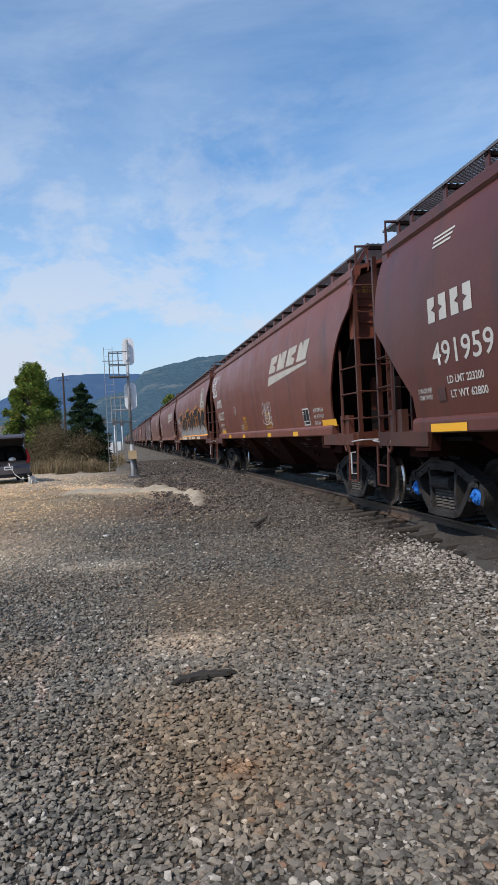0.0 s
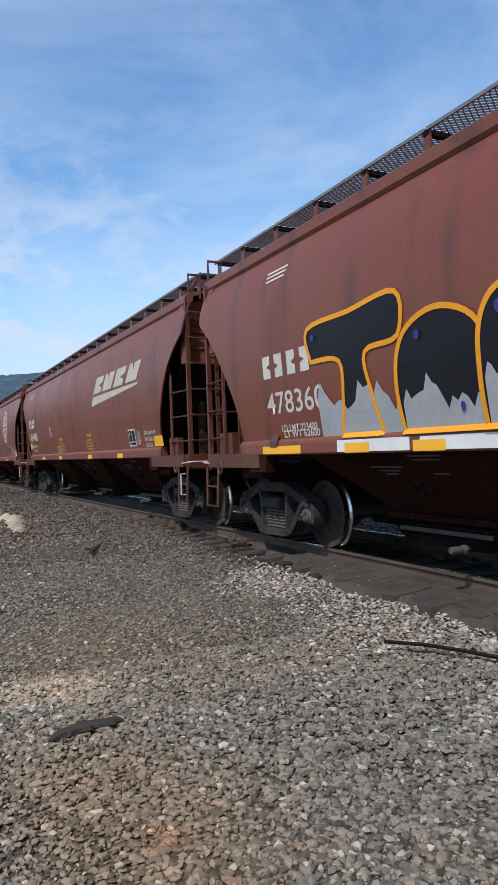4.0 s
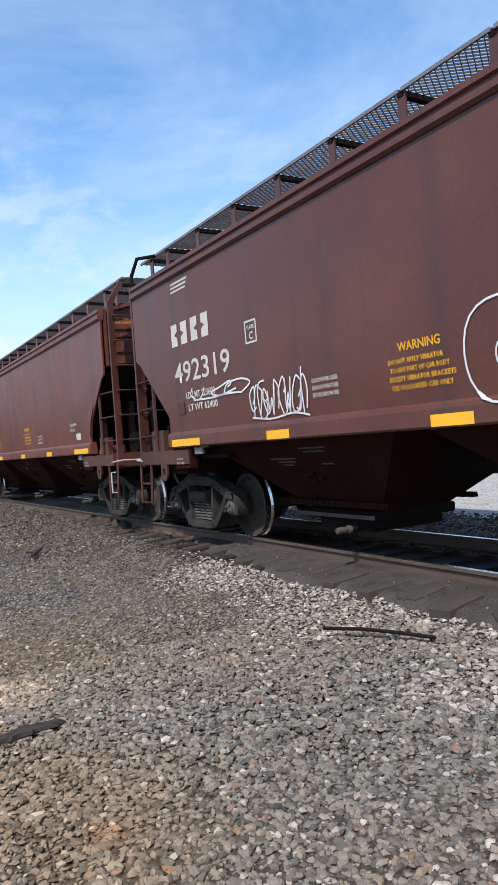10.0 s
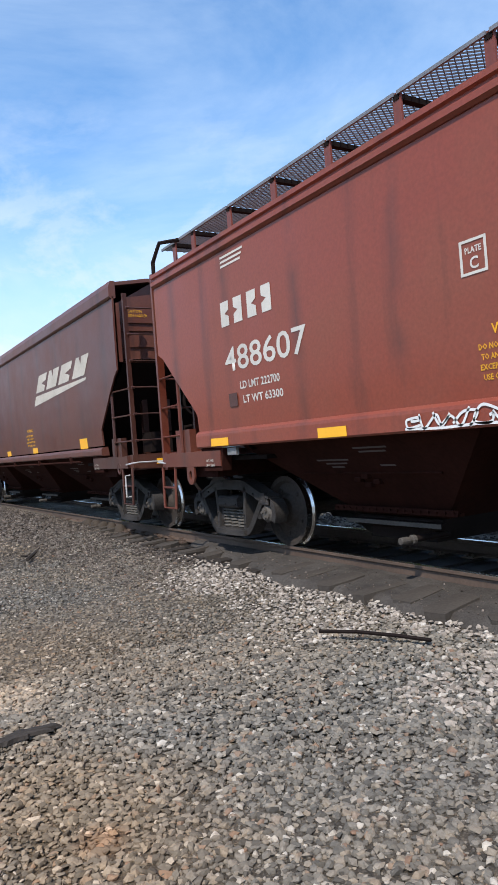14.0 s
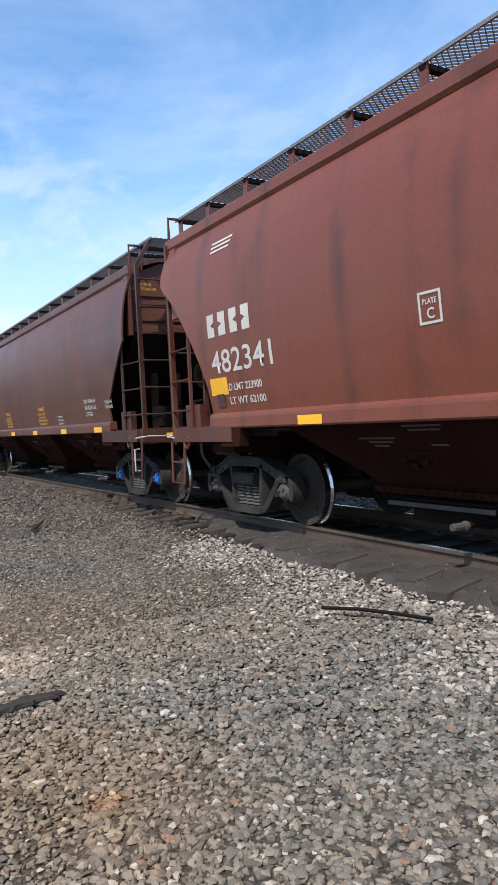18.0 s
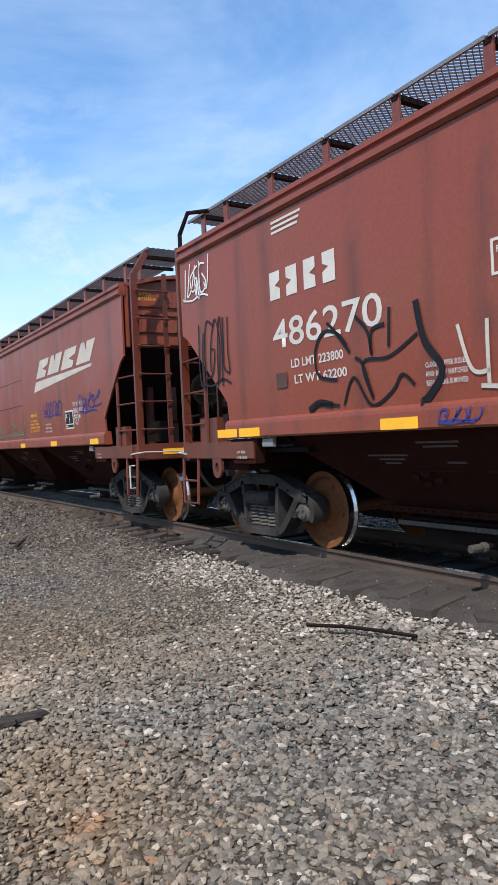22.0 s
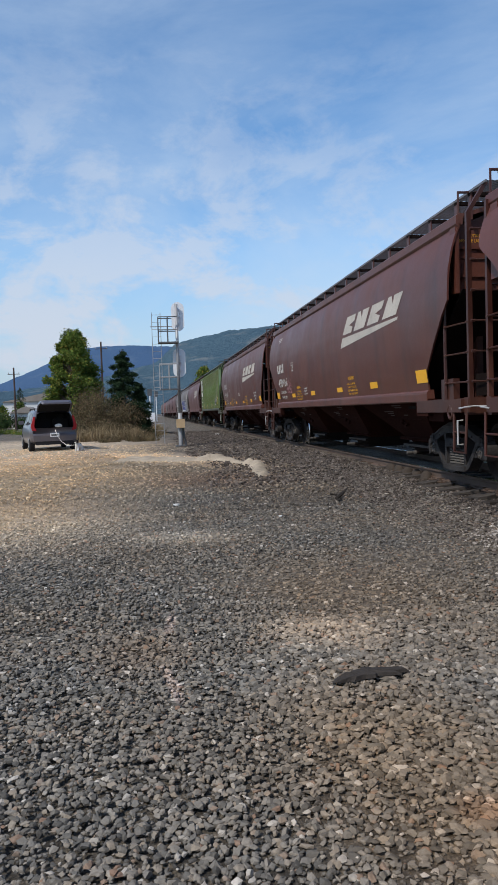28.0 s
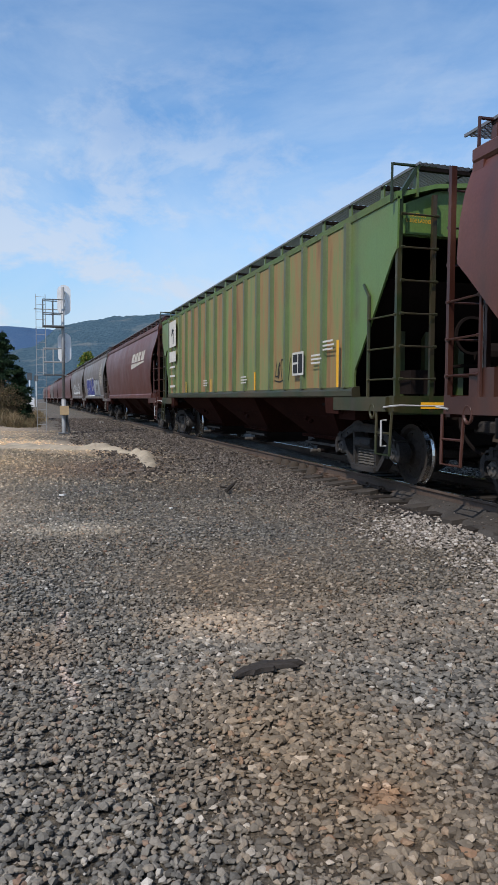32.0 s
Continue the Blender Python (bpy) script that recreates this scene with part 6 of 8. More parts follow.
def ground_material():
    m, n, l, b = material("gravel_ground", 0.92)
    co = n.new("ShaderNodeTexCoord").outputs["Object"]
    cols = []
    for sc, lo in ((30, 0.2), (75, 0.2)):
        v = n.new("ShaderNodeTexVoronoi")
        v.inputs["Scale"].default_value = sc
        l.new(co, v.inputs["Vector"])
        stone = ramp(n, l, v.outputs["Color"], [(0.0, (0.09, 0.081, 0.072)), (0.5, (0.18, 0.162, 0.14)), (0.85, (0.26, 0.232, 0.196)), (1.0, (0.44, 0.39, 0.33))])
        # Drawn stones darken towards their edges: painted shade in the gaps between them.
        gap_shade = ramp(n, l, v.outputs["Distance"], [(lo, (1, 1, 1)), (0.62, (0.42, 0.40, 0.37))])
        cols.append((mix(n, l, stone, gap_shade, 1.0, "MULTIPLY"), gap_shade))
    c = mix(n, l, cols[0][0], cols[1][0], 0.5)
    c = mix(n, l, c, ramp(n, l, noise_node(n, l, co, 0.5, 7, 0.65), [(0.3, (0.72, 0.72, 0.72)), (0.7, (1.2, 1.17, 1.1))]), 0.8, "MULTIPLY")
    c = mix(n, l, c, ramp(n, l, noise_node(n, l, co, 5.5, 9, 0.8), [(0.36, (0.45, 0.45, 0.45)), (0.5, (0.95, 0.95, 0.95)), (0.66, (1.7, 1.65, 1.55))]), 0.85, "MULTIPLY")
    c = yard_tints(n, l, co, c)
    c = mix(n, l, c, ramp(n, l, noise_node(n, l, co, 3.0, 10, 0.85), [(0.38, (0.5, 0.49, 0.47)), (0.5, (1, 1, 1)), (0.64, (1.4, 1.38, 1.34))]), 0.8, "MULTIPLY")
    l.new(c, b.inputs["Base Color"])
    bump(n, l, b, noise_node(n, l, co, 9.0, 8, 0.8), 0.9, 0.06)
    return m


M_GROUND = ground_material()
xs = [-900, -300, -100, -50, -30] + [-20 + 0.6 * i for i in range(50)] + [10.2, 12, 20, 40, 80, 200, 900]
ys = [-300, -60, -20] + [-6 + 0.6 * i for i in range(70)] + [36.6, 40, 50, 80, 150, 400, 1000, 2600]
g = Geo()
for y in ys:
    for x in xs:
        d = max(abs(x), abs(y))
        wob = 0.02 * noise.noise((x * 0.7, y * 0.7, 0)) + (0.03 * noise.noise((x * 0.25, y * 0.25, 3)) if d < 60 else 0)
        g.v.append((x, y, ground_z(x, y) - 0.035 + (wob if x < 3.0 else 0)))
nx = len(xs)
g.f = [(j * nx + i, j * nx + i + 1, (j + 1) * nx + i + 1, (j + 1) * nx + i) for j in range(len(ys) - 1) for i in range(nx - 1)]
g.m = [0] * len(g.f)
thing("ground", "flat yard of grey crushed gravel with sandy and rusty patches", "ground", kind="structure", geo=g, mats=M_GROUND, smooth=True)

ICO = []
for a, b_ in ((0.526, 0.851),):
    ICO = [(-a, b_, 0), (a, b_, 0), (-a, -b_, 0), (a, -b_, 0), (0, -a, b_), (0, a, b_), (0, -a, -b_), (0, a, -b_), (b_, 0, -a), (b_, 0, a), (-b_, 0, -a), (-b_, 0, a)]
ICO_F = np.array([(0, 11, 5), (0, 5, 1), (0, 1, 7), (0, 7, 10), (0, 10, 11), (1, 5, 9), (5, 11, 4), (11, 10, 2), (10, 7, 6), (7, 1, 8), (3, 9, 4), (3, 4, 2), (3, 2, 6), (3, 6, 8), (3, 8, 9), (4, 9, 5), (2, 4, 11), (6, 2, 10), (8, 6, 7), (9, 8, 1)])


CUBE = [(x, y, z) for z in (-0.62, 0.62) for x, y in ((-0.62, -0.62), (0.62, -0.62), (0.62, 0.62), (-0.62, 0.62))]
CUBE_F = np.array([(0, 2, 1), (0, 3, 2), (4, 5, 6), (4, 6, 7), (0, 1, 5), (0, 5, 4), (1, 2, 6), (1, 6, 5), (2, 3, 7), (2, 7, 6), (3, 0, 4), (3, 4, 7)])


def stones(name, label, pos, size, mat, seed, category="gravel", base=(ICO, ICO_F)):
    """Many broken stones as one heap; pos (n, 3), size (n,)."""
    rng = np.random.RandomState(seed)
    k = len(pos)
    nv = len(base[0])
    v = np.array(base[0])[None] * rng.uniform(0.58, 1.24, (k, nv, 1)) + rng.uniform(-0.16, 0.16, (k, nv, 3))
    v *= np.stack([rng.uniform(0.75, 1.3, k), rng.uniform(0.6, 1.0, k), rng.uniform(0.38, 0.75, k)], 1)[:, None]
    tilt, a = rng.uniform(-0.5, 0.5, k), rng.uniform(0, 6.283, k)
    c, s = np.cos(tilt)[:, None], np.sin(tilt)[:, None]
    v = np.stack([v[..., 0], v[..., 1] * c - v[..., 2] * s, v[..., 1] * s + v[..., 2] * c], -1)
    c, s = np.cos(a)[:, None], np.sin(a)[:, None]
    v = np.stack([v[..., 0] * c - v[..., 1] * s, v[..., 0] * s + v[..., 1] * c, v[..., 2]], -1)
    v = v * size[:, None, None] * 0.5 + pos[:, None]
    f = (base[1][None] + (np.arange(k) * nv)[:, None, None]).reshape(-1)
    me = bpy.data.meshes.new(name)
    me.vertices.add(k * nv)
    me.vertices.foreach_set("co", v.reshape(-1).astype(np.float32))
    me.loops.add(len(f))
    me.loops.foreach_set("vertex_index", f.astype(np.int32))
    me.polygons.add(len(f) // 3)
    me.polygons.foreach_set("loop_start", np.arange(0, len(f), 3, dtype=np.int32))
    me.update(calc_edges=True)
    me.validate()
    me.shade_flat()
    me.materials.append(mat)
    ob = new(name, me)
    return tagged(ob, label, category, kind="stuff")


def stone_material(name, stops, tint=1.0):
    m, n, l, b = material(name, 0.88)
    b.inputs["Specular IOR Level"].default_value = 0.25
    geo = n.new("ShaderNodeNewGeometry")
    co = n.new("ShaderNodeTexCoord").outputs["Object"]
    c = ramp(n, l, geo.outputs["Random Per Island"], stops)
    fine = noise_node(n, l, co, 90, 5, 0.7)
    c = mix(n, l, c, ramp(n, l, fine, [(0.3, (0.72, 0.72, 0.72)), (0.7, (1.2, 1.2, 1.2))]), 0.8, "MULTIPLY")
    l.new(yard_tints(n, l, co, c, tint) if tint else c, b.inputs["Base Color"])
    bump(n, l, b, fine, 0.4, 0.004)
    return m


M_STONE = stone_material("grey_stone", [(0.0, (0.075, 0.071, 0.065)), (0.35, (0.158, 0.149, 0.134)), (0.7, (0.225, 0.206, 0.180)), (0.88, (0.245, 0.210, 0.168)), (0.915, (0.22, 0.140, 0.10)), (0.935, (0.27, 0.245, 0.21)), (1.0, (0.48, 0.45, 0.41))], 0.85)
M_PALE = stone_material("pale_ballast", [(0.0, (0.16, 0.135, 0.114)), (0.45, (0.27, 0.23, 0.195)), (0.85, (0.36, 0.31, 0.265)), (1.0, (0.52, 0.47, 0.41))], 0.0)
M_FINE = stone_material("brown_ballast", [(0.0, (0.05, 0.04, 0.034)), (0.6, (0.11, 0.088, 0.072)), (1.0, (0.20, 0.165, 0.138))], 0.0)
rng = np.random.RandomState(5)


def scatter(count, x0, x1, y0, y1, lo, hi, keep, sink=0.25):
    p = np.stack([rng.uniform(x0, x1, count), rng.uniform(y0, y1, count)], 1)
    d = np.array([noise.noise((x * 0.9, y * 0.9, 7)) for x, y in p])
    ok = np.array([keep(x, y, q) for (x, y), q in zip(p, d)])
    p = p[ok]
    size = lo + (hi - lo) * rng.rand(len(p)) ** 1.6
    z = np.array([ground_z(x, y) for x, y in p]) - 0.03 + size * sink
    return np.column_stack([p, z]), size


def pale_share(x, y, q):
    """How much of the ground is pale ballast: a drifted band along the track shoulder that thins out."""
    edge = 2.95 + 0.55 * q + 0.30 * max(0, y - 8.0) + 0.12 * max(0, 5 - y) + 0.25 * math.sin(y * 2.3 + x)
    d = (x - edge) / 0.55
    far = (10.6 + 1.2 * q - y) / 1.6
    return min(max(d, 0.0), 1.0) * min(max(far, 0.0), 1.0)


pale_zone = lambda x, y, q: rng.rand() < pale_share(x, y, q)
in_yard = lambda x, y: x > -1.0 - 0.27 * (y - 1.0)
p, s = scatter(64000, -2.9, 3.9, 2.1, 6.4, 0.021, 0.060, lambda x, y, q: in_yard(x, y) and (y > 2.45 or x > 0.9) and (not pale_zone(x, y, q) or rng.rand() < 0.35))
s *= np.where(p[:, 0] < 0.2 + 0.3 * np.sin(p[:, 1] * 2.1), 0.78, 1.0)
stones("gravel", "grey and brown crushed gravel covering the yard", p, s, M_STONE, 1)
p, s = scatter(50000, -3.6, 3.9, 6.3, 12.0, 0.022, 0.056, lambda x, y, q: in_yard(x, y) and (not pale_zone(x, y, q) or rng.rand() < 0.35))
stones("gravel", "grey crushed gravel in the middle of the yard", p, s, M_STONE, 13, base=(CUBE, CUBE_F))
p, s = scatter(9000, -6.0, 3.9, -4.0, 4.5, 0.03, 0.075, lambda x, y, q: not (in_yard(x, y) and (y > 2.45 or (x > 0.9 and y > 2.1))))
stones("gravel", "thinner crushed gravel on the rest of the yard", p, s, M_STONE, 12, base=(CUBE, CUBE_F))
p, s = scatter(42000, -6.0, 4.2, 11.6, 22.0, 0.026, 0.062, lambda x, y, q: rng.rand() < min(1, 1.75 - (y - 7) / 12 + q * 0.5) * (0.4 if x < -1.2 and y > 12 else 1) and in_yard(x, y))
stones("gravel", "grey crushed gravel further along the yard", p, s, M_STONE, 2, base=(CUBE, CUBE_F))
p, s = scatter(19000, 2.2, 4.5, 2.4, 11.4, 0.022, 0.066, lambda x, y, q: pale_zone(x, y, q) and x < 4.32 + 0.25 * rng.rand() ** 2 - 0.12 * q and rng.rand() < 0.9, 0.3)
s *= np.where(p[:, 1] < 5.2, 1.12, 0.9)
stones("ballast", "pale broken ballast stones along the track shoulder", p, s, M_PALE, 3, "ballast")
p, s = scatter(21000, 2.9, 4.62, 8.0, 30.0, 0.028, 0.066, lambda x, y, q: rng.rand() < min(1.0, (y - 7.6) / 2.0) and rng.rand() > 0.75 * pale_share(x, y, q), 0.3)
stones("ballast", "brown dusty ballast beside the tie ends", p, s, M_FINE, 4, "ballast", (CUBE, CUBE_F))
p, s = scatter(9000, 0.6, 4.4, 15.0, 50.0, 0.05, 0.11, lambda x, y, q: x > 0.9 + 1.2 * q, 0.35)
stones("ballast", "dark brown ballast spread between signal and track", p, s, M_FINE, 6, "ballast", (CUBE, CUBE_F))

p, s = scatter(9000, -6.5, 3.0, 14.0, 32.0, 0.03, 0.085, lambda x, y, q: x > -1.6 - 0.27 * (y - 1.0) and q > -0.25, 0.2)
stones("gravel", "loose stones scattered over the sandy drive", p, s, stone_material("sandy_stone", [(0, (0.24, 0.2, 0.155)), (0.6, (0.36, 0.3, 0.23)), (1.0, (0.5, 0.45, 0.37))], 0.8), 9, base=(CUBE, CUBE_F))

# Dark stone colour here helps paint the train's shadow beyond the far rail.
p, s = scatter(9000, 6.95, 9.4, -2.0, 24.0, 0.04, 0.09, lambda x, y, q: True, 0.3)
p[:, 2] += 0.05
stones("ballast", "ballast beyond the far rail, dark stones deepening the train's shadow", p, s, M_FINE, 15, "ballast", (CUBE, CUBE_F))

M_RAIL = plain("rusty_rail", (0.10, 0.066, 0.048), 0.7, 0.2, 0.4, 5, 0.3)
for s in (-1, 1):
    rail = thing("rail", "rusty steel rail with a polished head", "rail", "rails of the track", "structure", at=(TRACK_X + s * 0.753, 0, RAIL_Z))
    part("rail_web", Geo().prism([(-0.075, -0.18), (0.075, -0.18), (0.075, -0.168), (0.012, -0.145), (0.010, -0.05), (0.036, -0.035), (0.036, -0.004), (-0.036, -0.004), (-0.036, -0.035), (-0.010, -0.05), (-0.012, -0.145), (-0.075, -0.168)], -60, 700, "y"), M_RAIL, rail)
    part("rail_head", Geo().box(-0.030, 0.030, -60, 700, -0.0035, 0.0), M_STEEL, rail, "polished running surface")

# track bed: raised ballast under the ties, on both sides of the rails; its colour holds the train's shade
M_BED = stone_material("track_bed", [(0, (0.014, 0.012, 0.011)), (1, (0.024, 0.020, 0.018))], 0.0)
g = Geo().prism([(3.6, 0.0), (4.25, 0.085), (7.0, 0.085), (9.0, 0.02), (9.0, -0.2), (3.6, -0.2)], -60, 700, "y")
thing("track_bed", "ballast bed under the ties, darkened for the train's shade", "ballast", kind="structure", geo=g, mats=M_BED)
# Tie wood is darkened as well, for the shade beneath the train.
M_TIE = plain("tie_wood", (0.030, 0.024, 0.020), 0.9, 0, 0.5, 3, 0.6)
track = thing("track", "weathered wooden ties under the rails", "railway track", kind="structure")
tie_g = Geo().box(-1.40, 1.36, -0.115, 0.115, -0.16, 0.0, 0, 0.012)
tie_me = tie_g.mesh("tie", [M_TIE])
plate_me = Geo().box(-0.17, 0.17, -0.09, 0.09, 0.0, 0.02).box(-0.12, -0.09, -0.06, -0.03, 0.02, 0.05).box(-0.12, -0.09, 0.03, 0.06, 0.02, 0.05).box(0.09, 0.12, -0.06, -0.03, 0.02, 0.05).mesh("tie_plate", [M_RAIL])
anchor_me = Geo().box(-0.10, 0.10, -0.02, 0.02, 0.02, 0.07).mesh("rail_anchor", [M_RAIL])
for i in range(110):
    y = -5 + 0.53 * i
    t = part("tie", tie_me, None, track, at=(TRACK_X + random.uniform(-0.06, 0.06), y + random.uniform(-0.03, 0.03), RAIL_Z - 0.2, 0, 0, random.uniform(-1.2, 1.2)))
    for s in (-1, 1):
        part("tie_plate", plate_me, None, t, at=(s * 0.753, 0, 0))
    if 12 < i < 75:
        part("rail_anchor", anchor_me, None, t, at=(-0.753, 0.15, 0.0))
g = Geo()
for i in range(700):
    y = 53.5 + 0.53 * i
    g.box(TRACK_X - 1.3, TRACK_X + 1.3, y - 0.11, y + 0.11, RAIL_Z - 0.36, RAIL_Z - 0.2)
part("far_ties", g, M_TIE, track)
track.children[-1]["kind"] = "stuff"

# oily hard-packed strip beside the near rail, with broken asphalt plates along its edge
def strip_edge(y):
    return 4.12 + 0.10 * noise.noise((y * 0.9, 0, 1)) + 0.07 * noise.noise((y * 3.1, 0, 2)) + 0.55 * min(max((y - 7.6) / 3.0, 0), 1)


def strip_z(x, y):
    q = min(max((x - strip_edge(y)) / (4.79 - strip_edge(y)), 0.0), 1.0)
    return 0.135 + 0.065 * q ** 0.8 + 0.012 * noise.noise((x * 4, y * 4, 9))


g = Geo()
ny, nu = 200, 8
for a in range(ny + 1):
    y = -6 + 17.0 * a / ny
    e = strip_edge(y)
    g.v += [(e - 0.10, y, 0.04)] + [(e + (4.80 - e) * u / nu, y, strip_z(e + (4.80 - e) * u / nu, y)) for u in range(nu + 1)]
w_ = nu + 2
g.f = [(a * w_ + u, a * w_ + u + 1, (a + 1) * w_ + u + 1, (a + 1) * w_ + u) for a in range(ny) for u in range(w_ - 1)]
g.m = [0] * len(g.f)
m_asph, n, l, b = material("oily_packed_dirt", 0.9)
b.inputs["Specular IOR Level"].default_value = 0.15
co = n.new("ShaderNodeTexCoord").outputs["Object"]
grit = noise_node(n, l, co, 55, 6, 0.75)
c = ramp(n, l, noise_node(n, l, co, 1.7, 8, 0.7), [(0.28, (0.040, 0.034, 0.030)), (0.5, (0.062, 0.054, 0.048)), (0.72, (0.092, 0.081, 0.072))])
c = mix(n, l, c, ramp(n, l, grit, [(0.32, (0.5, 0.5, 0.5)), (0.55, (1, 1, 1)), (0.75, (1.5, 1.48, 1.45))]), 0.8, "MULTIPLY")
c = mix(n, l, c, (0.02, 0.017, 0.015), ramp(n, l, noise_node(n, l, co, 1.0, 5, 0.6, (2.2, 0.9, 1)), [(0.55, (0, 0, 0)), (0.7, (0.6, 0.6, 0.6))]))
l.new(c, b.inputs["Base Color"])
bump(n, l, b, grit, 0.6, 0.012)
apron = thing("packed_strip", "dark oily packed strip beside the rail with caked tie ends", "pavement", kind="structure", geo=g, mats=m_asph, smooth=True)
M_PLATE = plain("caked_tie_end", (0.056, 0.047, 0.040), 0.95, 0, 0.45, 5, 0.7)
random.seed(71)
for i in range(44):
    y = 0.30 + 0.53 * i + random.uniform(-0.05, 0.05)
    far = min(max((y - 7.5) / 3.0, 0.0), 1.0)
    x0, x1 = 4.02 + 0.14 * far + random.uniform(-0.05, 0.10), 4.55 + 0.15 * far + random.uniform(-0.12, 0.1)
    w0, w1 = random.uniform(0.11, 0.15), random.uniform(0.08, 0.13)
    jag = lambda q: q * random.uniform(0.8, 1.2)
    ring = [(x0 + jag(0.03), -jag(w0)), ((x0 + x1) / 2, -jag(w0)), (x1, -jag(w1)), (x1 + 0.05, random.uniform(-0.05, 0.05)), (x1, jag(w1)), ((x0 + x1) / 2, jag(w0)), (x0 + 0.08, jag(w0)), (x0, jag(0.05))]
    if random.random() < 0.12:
        continue
    xm = (x0 + x1) / 2
    part("tie_end", Geo().prism([(px - xm, py) for px, py in ring], -0.09, 0.0, "z"), M_PLATE, apron, at=(xm, y, 0.165 - 0.022 * far + random.uniform(-0.008, 0.012), random.uniform(-2, 2), -4.5 + random.uniform(-1.5, 1.0), random.uniform(-3, 3)))
for i in range(5):
    y = 14.3 + 0.5 * i
    lump = [(0.11 * math.cos(a) * random.uniform(0.8, 1.1), 0.14 * math.sin(a) * random.uniform(0.8, 1.1)) for a in [2 * math.pi * q / 9 for q in range(9)]]
    g = Geo()
    g.v = [(u, w, -0.06) for u, w in lump] + [(0.85 * u, 0.85 * w, 0.05) for u, w in lump] + [(0.4 * u, 0.4 * w, 0.10) for u, w in lump] + [(0, 0, 0.11)]
    g.f = [(9 * r + q, 9 * r + (q + 1) % 9, 9 * r + 9 + (q + 1) % 9, 9 * r + 9 + q) for r in (0, 1) for q in range(9)] + [(18 + q, 18 + (q + 1) % 9, 27) for q in range(9)]
    g.m = [0] * len(g.f)
    thing("dirt_clod", "rounded brown clod of caked dirt against the rail", "debris", "clods against the rail", at=(4.72, y, 0.17, 0, 0, random.uniform(0, 90)), geo=g, mats=plain("clod_dirt", (0.055, 0.043, 0.034), 0.95, 0, 0.3, 8, 0.7) if i == 0 else bpy.data.materials["clod_dirt"], smooth=True)
p, s = scatter(2600, 4.05, 4.78, -2.0, 10.5, 0.012, 0.034, lambda x, y, q: x > strip_edge(y) - 0.02 and rng.rand() < 0.25 + 0.5 * max(q, 0), 0.0)
p[:, 2] = [strip_z(x, y) + 0.3 * z for (x, y, _), z in zip(p, s)]
stones("gravel", "small loose stones scattered on the oily strip", p, s, M_FINE, 14, base=(CUBE, CUBE_F))

# loose things on the ground
def slab(outline, h, seed):
    g = Geo()
    k = len(outline)
    cx, cy = sum(p[0] for p in outline) / k, sum(p[1] for p in outline) / k
    g.v = [(x, y, 0.0) for x, y in outline] + [(cx + (x - cx) * 0.86, cy + (y - cy) * 0.86, h * (0.7 + 0.5 * noise.noise((x * 9, y * 9, seed)))) for x, y in outline] + [(cx, cy, h)]
    g.f = [(i, (i + 1) % k, k + (i + 1) % k, k + i) for i in range(k)] + [(k + i, k + (i + 1) % k, 2 * k) for i in range(k)]
    g.m = [0] * len(g.f)
    return g


M_MUD = plain("dried_mud", (0.044, 0.037, 0.032), 0.9, 0, 0.5, 14, 0.9)
out = []
for i in range(44):
    a = 2 * math.pi * i / 44
    jag = 1 + 0.38 * noise.noise((math.cos(a) * 5, math.sin(a) * 5, 4)) + 0.34 * noise.noise((math.cos(a) * 17, math.sin(a) * 17, 2))
    out.append((0.245 * math.copysign(abs(math.cos(a)) ** 1.3, math.cos(a)) * (0.5 + 0.5 * jag), 0.068 * math.sin(a) * jag - 0.035 * math.cos(a) ** 2 + 0.02 * math.cos(a)))
thing("mud_slab", "flat dark broken slab of dried mud on the gravel", "debris", at=(0.655, 5.18, 0.0, 0, 0, 4), geo=slab(out, 0.032, 1), mats=M_MUD)
TONGUE = [(-1.3, 22.6, 1.3, 0.03), (-0.3, 22.2, 0.85, 0.04), (0.7, 21.3, 0.5, 0.05), (1.2, 21.4, 0.50, 0.13), (1.5, 20.7, 0.32, 0.07), (1.8, 19.9, 0.22, 0.05), (2.08, 19.2, 0.30, 0.10), (2.0, 17.7, 0.22, 0.06), (1.84, 16.4, 0.14, 0.02)]
rows = curve_through([(a, b) for a, b, _, _ in TONGUE], 9)
g = Geo()
for i, (x, y) in enumerate(rows):
    q = i / (len(rows) - 1) * (len(TONGUE) - 1)
    a, b = TONGUE[min(int(q), len(TONGUE) - 2)], TONGUE[min(int(q) + 1, len(TONGUE) - 1)]
    w, h = (a[c] + (b[c] - a[c]) * (q - min(int(q), len(TONGUE) - 2)) for c in (2, 3))
    nx_, ny_ = rows[min(i + 1, len(rows) - 1)][0] - rows[max(i - 1, 0)][0], rows[min(i + 1, len(rows) - 1)][1] - rows[max(i - 1, 0)][1]
    d = math.hypot(nx_, ny_)
    for j in range(13):
        u = j / 6 - 1
        e = u * w * (1 + 0.7 * noise.noise((i * 0.35, 3 * (u > 0), 2)))
        px, py = x + ny_ / d * e, y - nx_ / d * e
        g.v.append((px, py, ground_z(px, py) - 0.075 + (h + 0.07) * (1 - u * u) ** 0.7 * (1 + 0.55 * noise.noise((px * 4, py * 3, 8)))))
g.f = [(a * 13 + b, a * 13 + b + 1, a * 13 + b + 14, a * 13 + b + 13) for a in range(len(rows) - 1) for b in range(12)]
g.m = [0] * len(g.f)
thing("sand_mound", "low ragged tongue of pale sand at the end of the drive", "sand", geo=g, mats=plain("pale_sand", (0.34, 0.28, 0.205), 0.95, 0, 0.45, 9, 0.9), smooth=True)
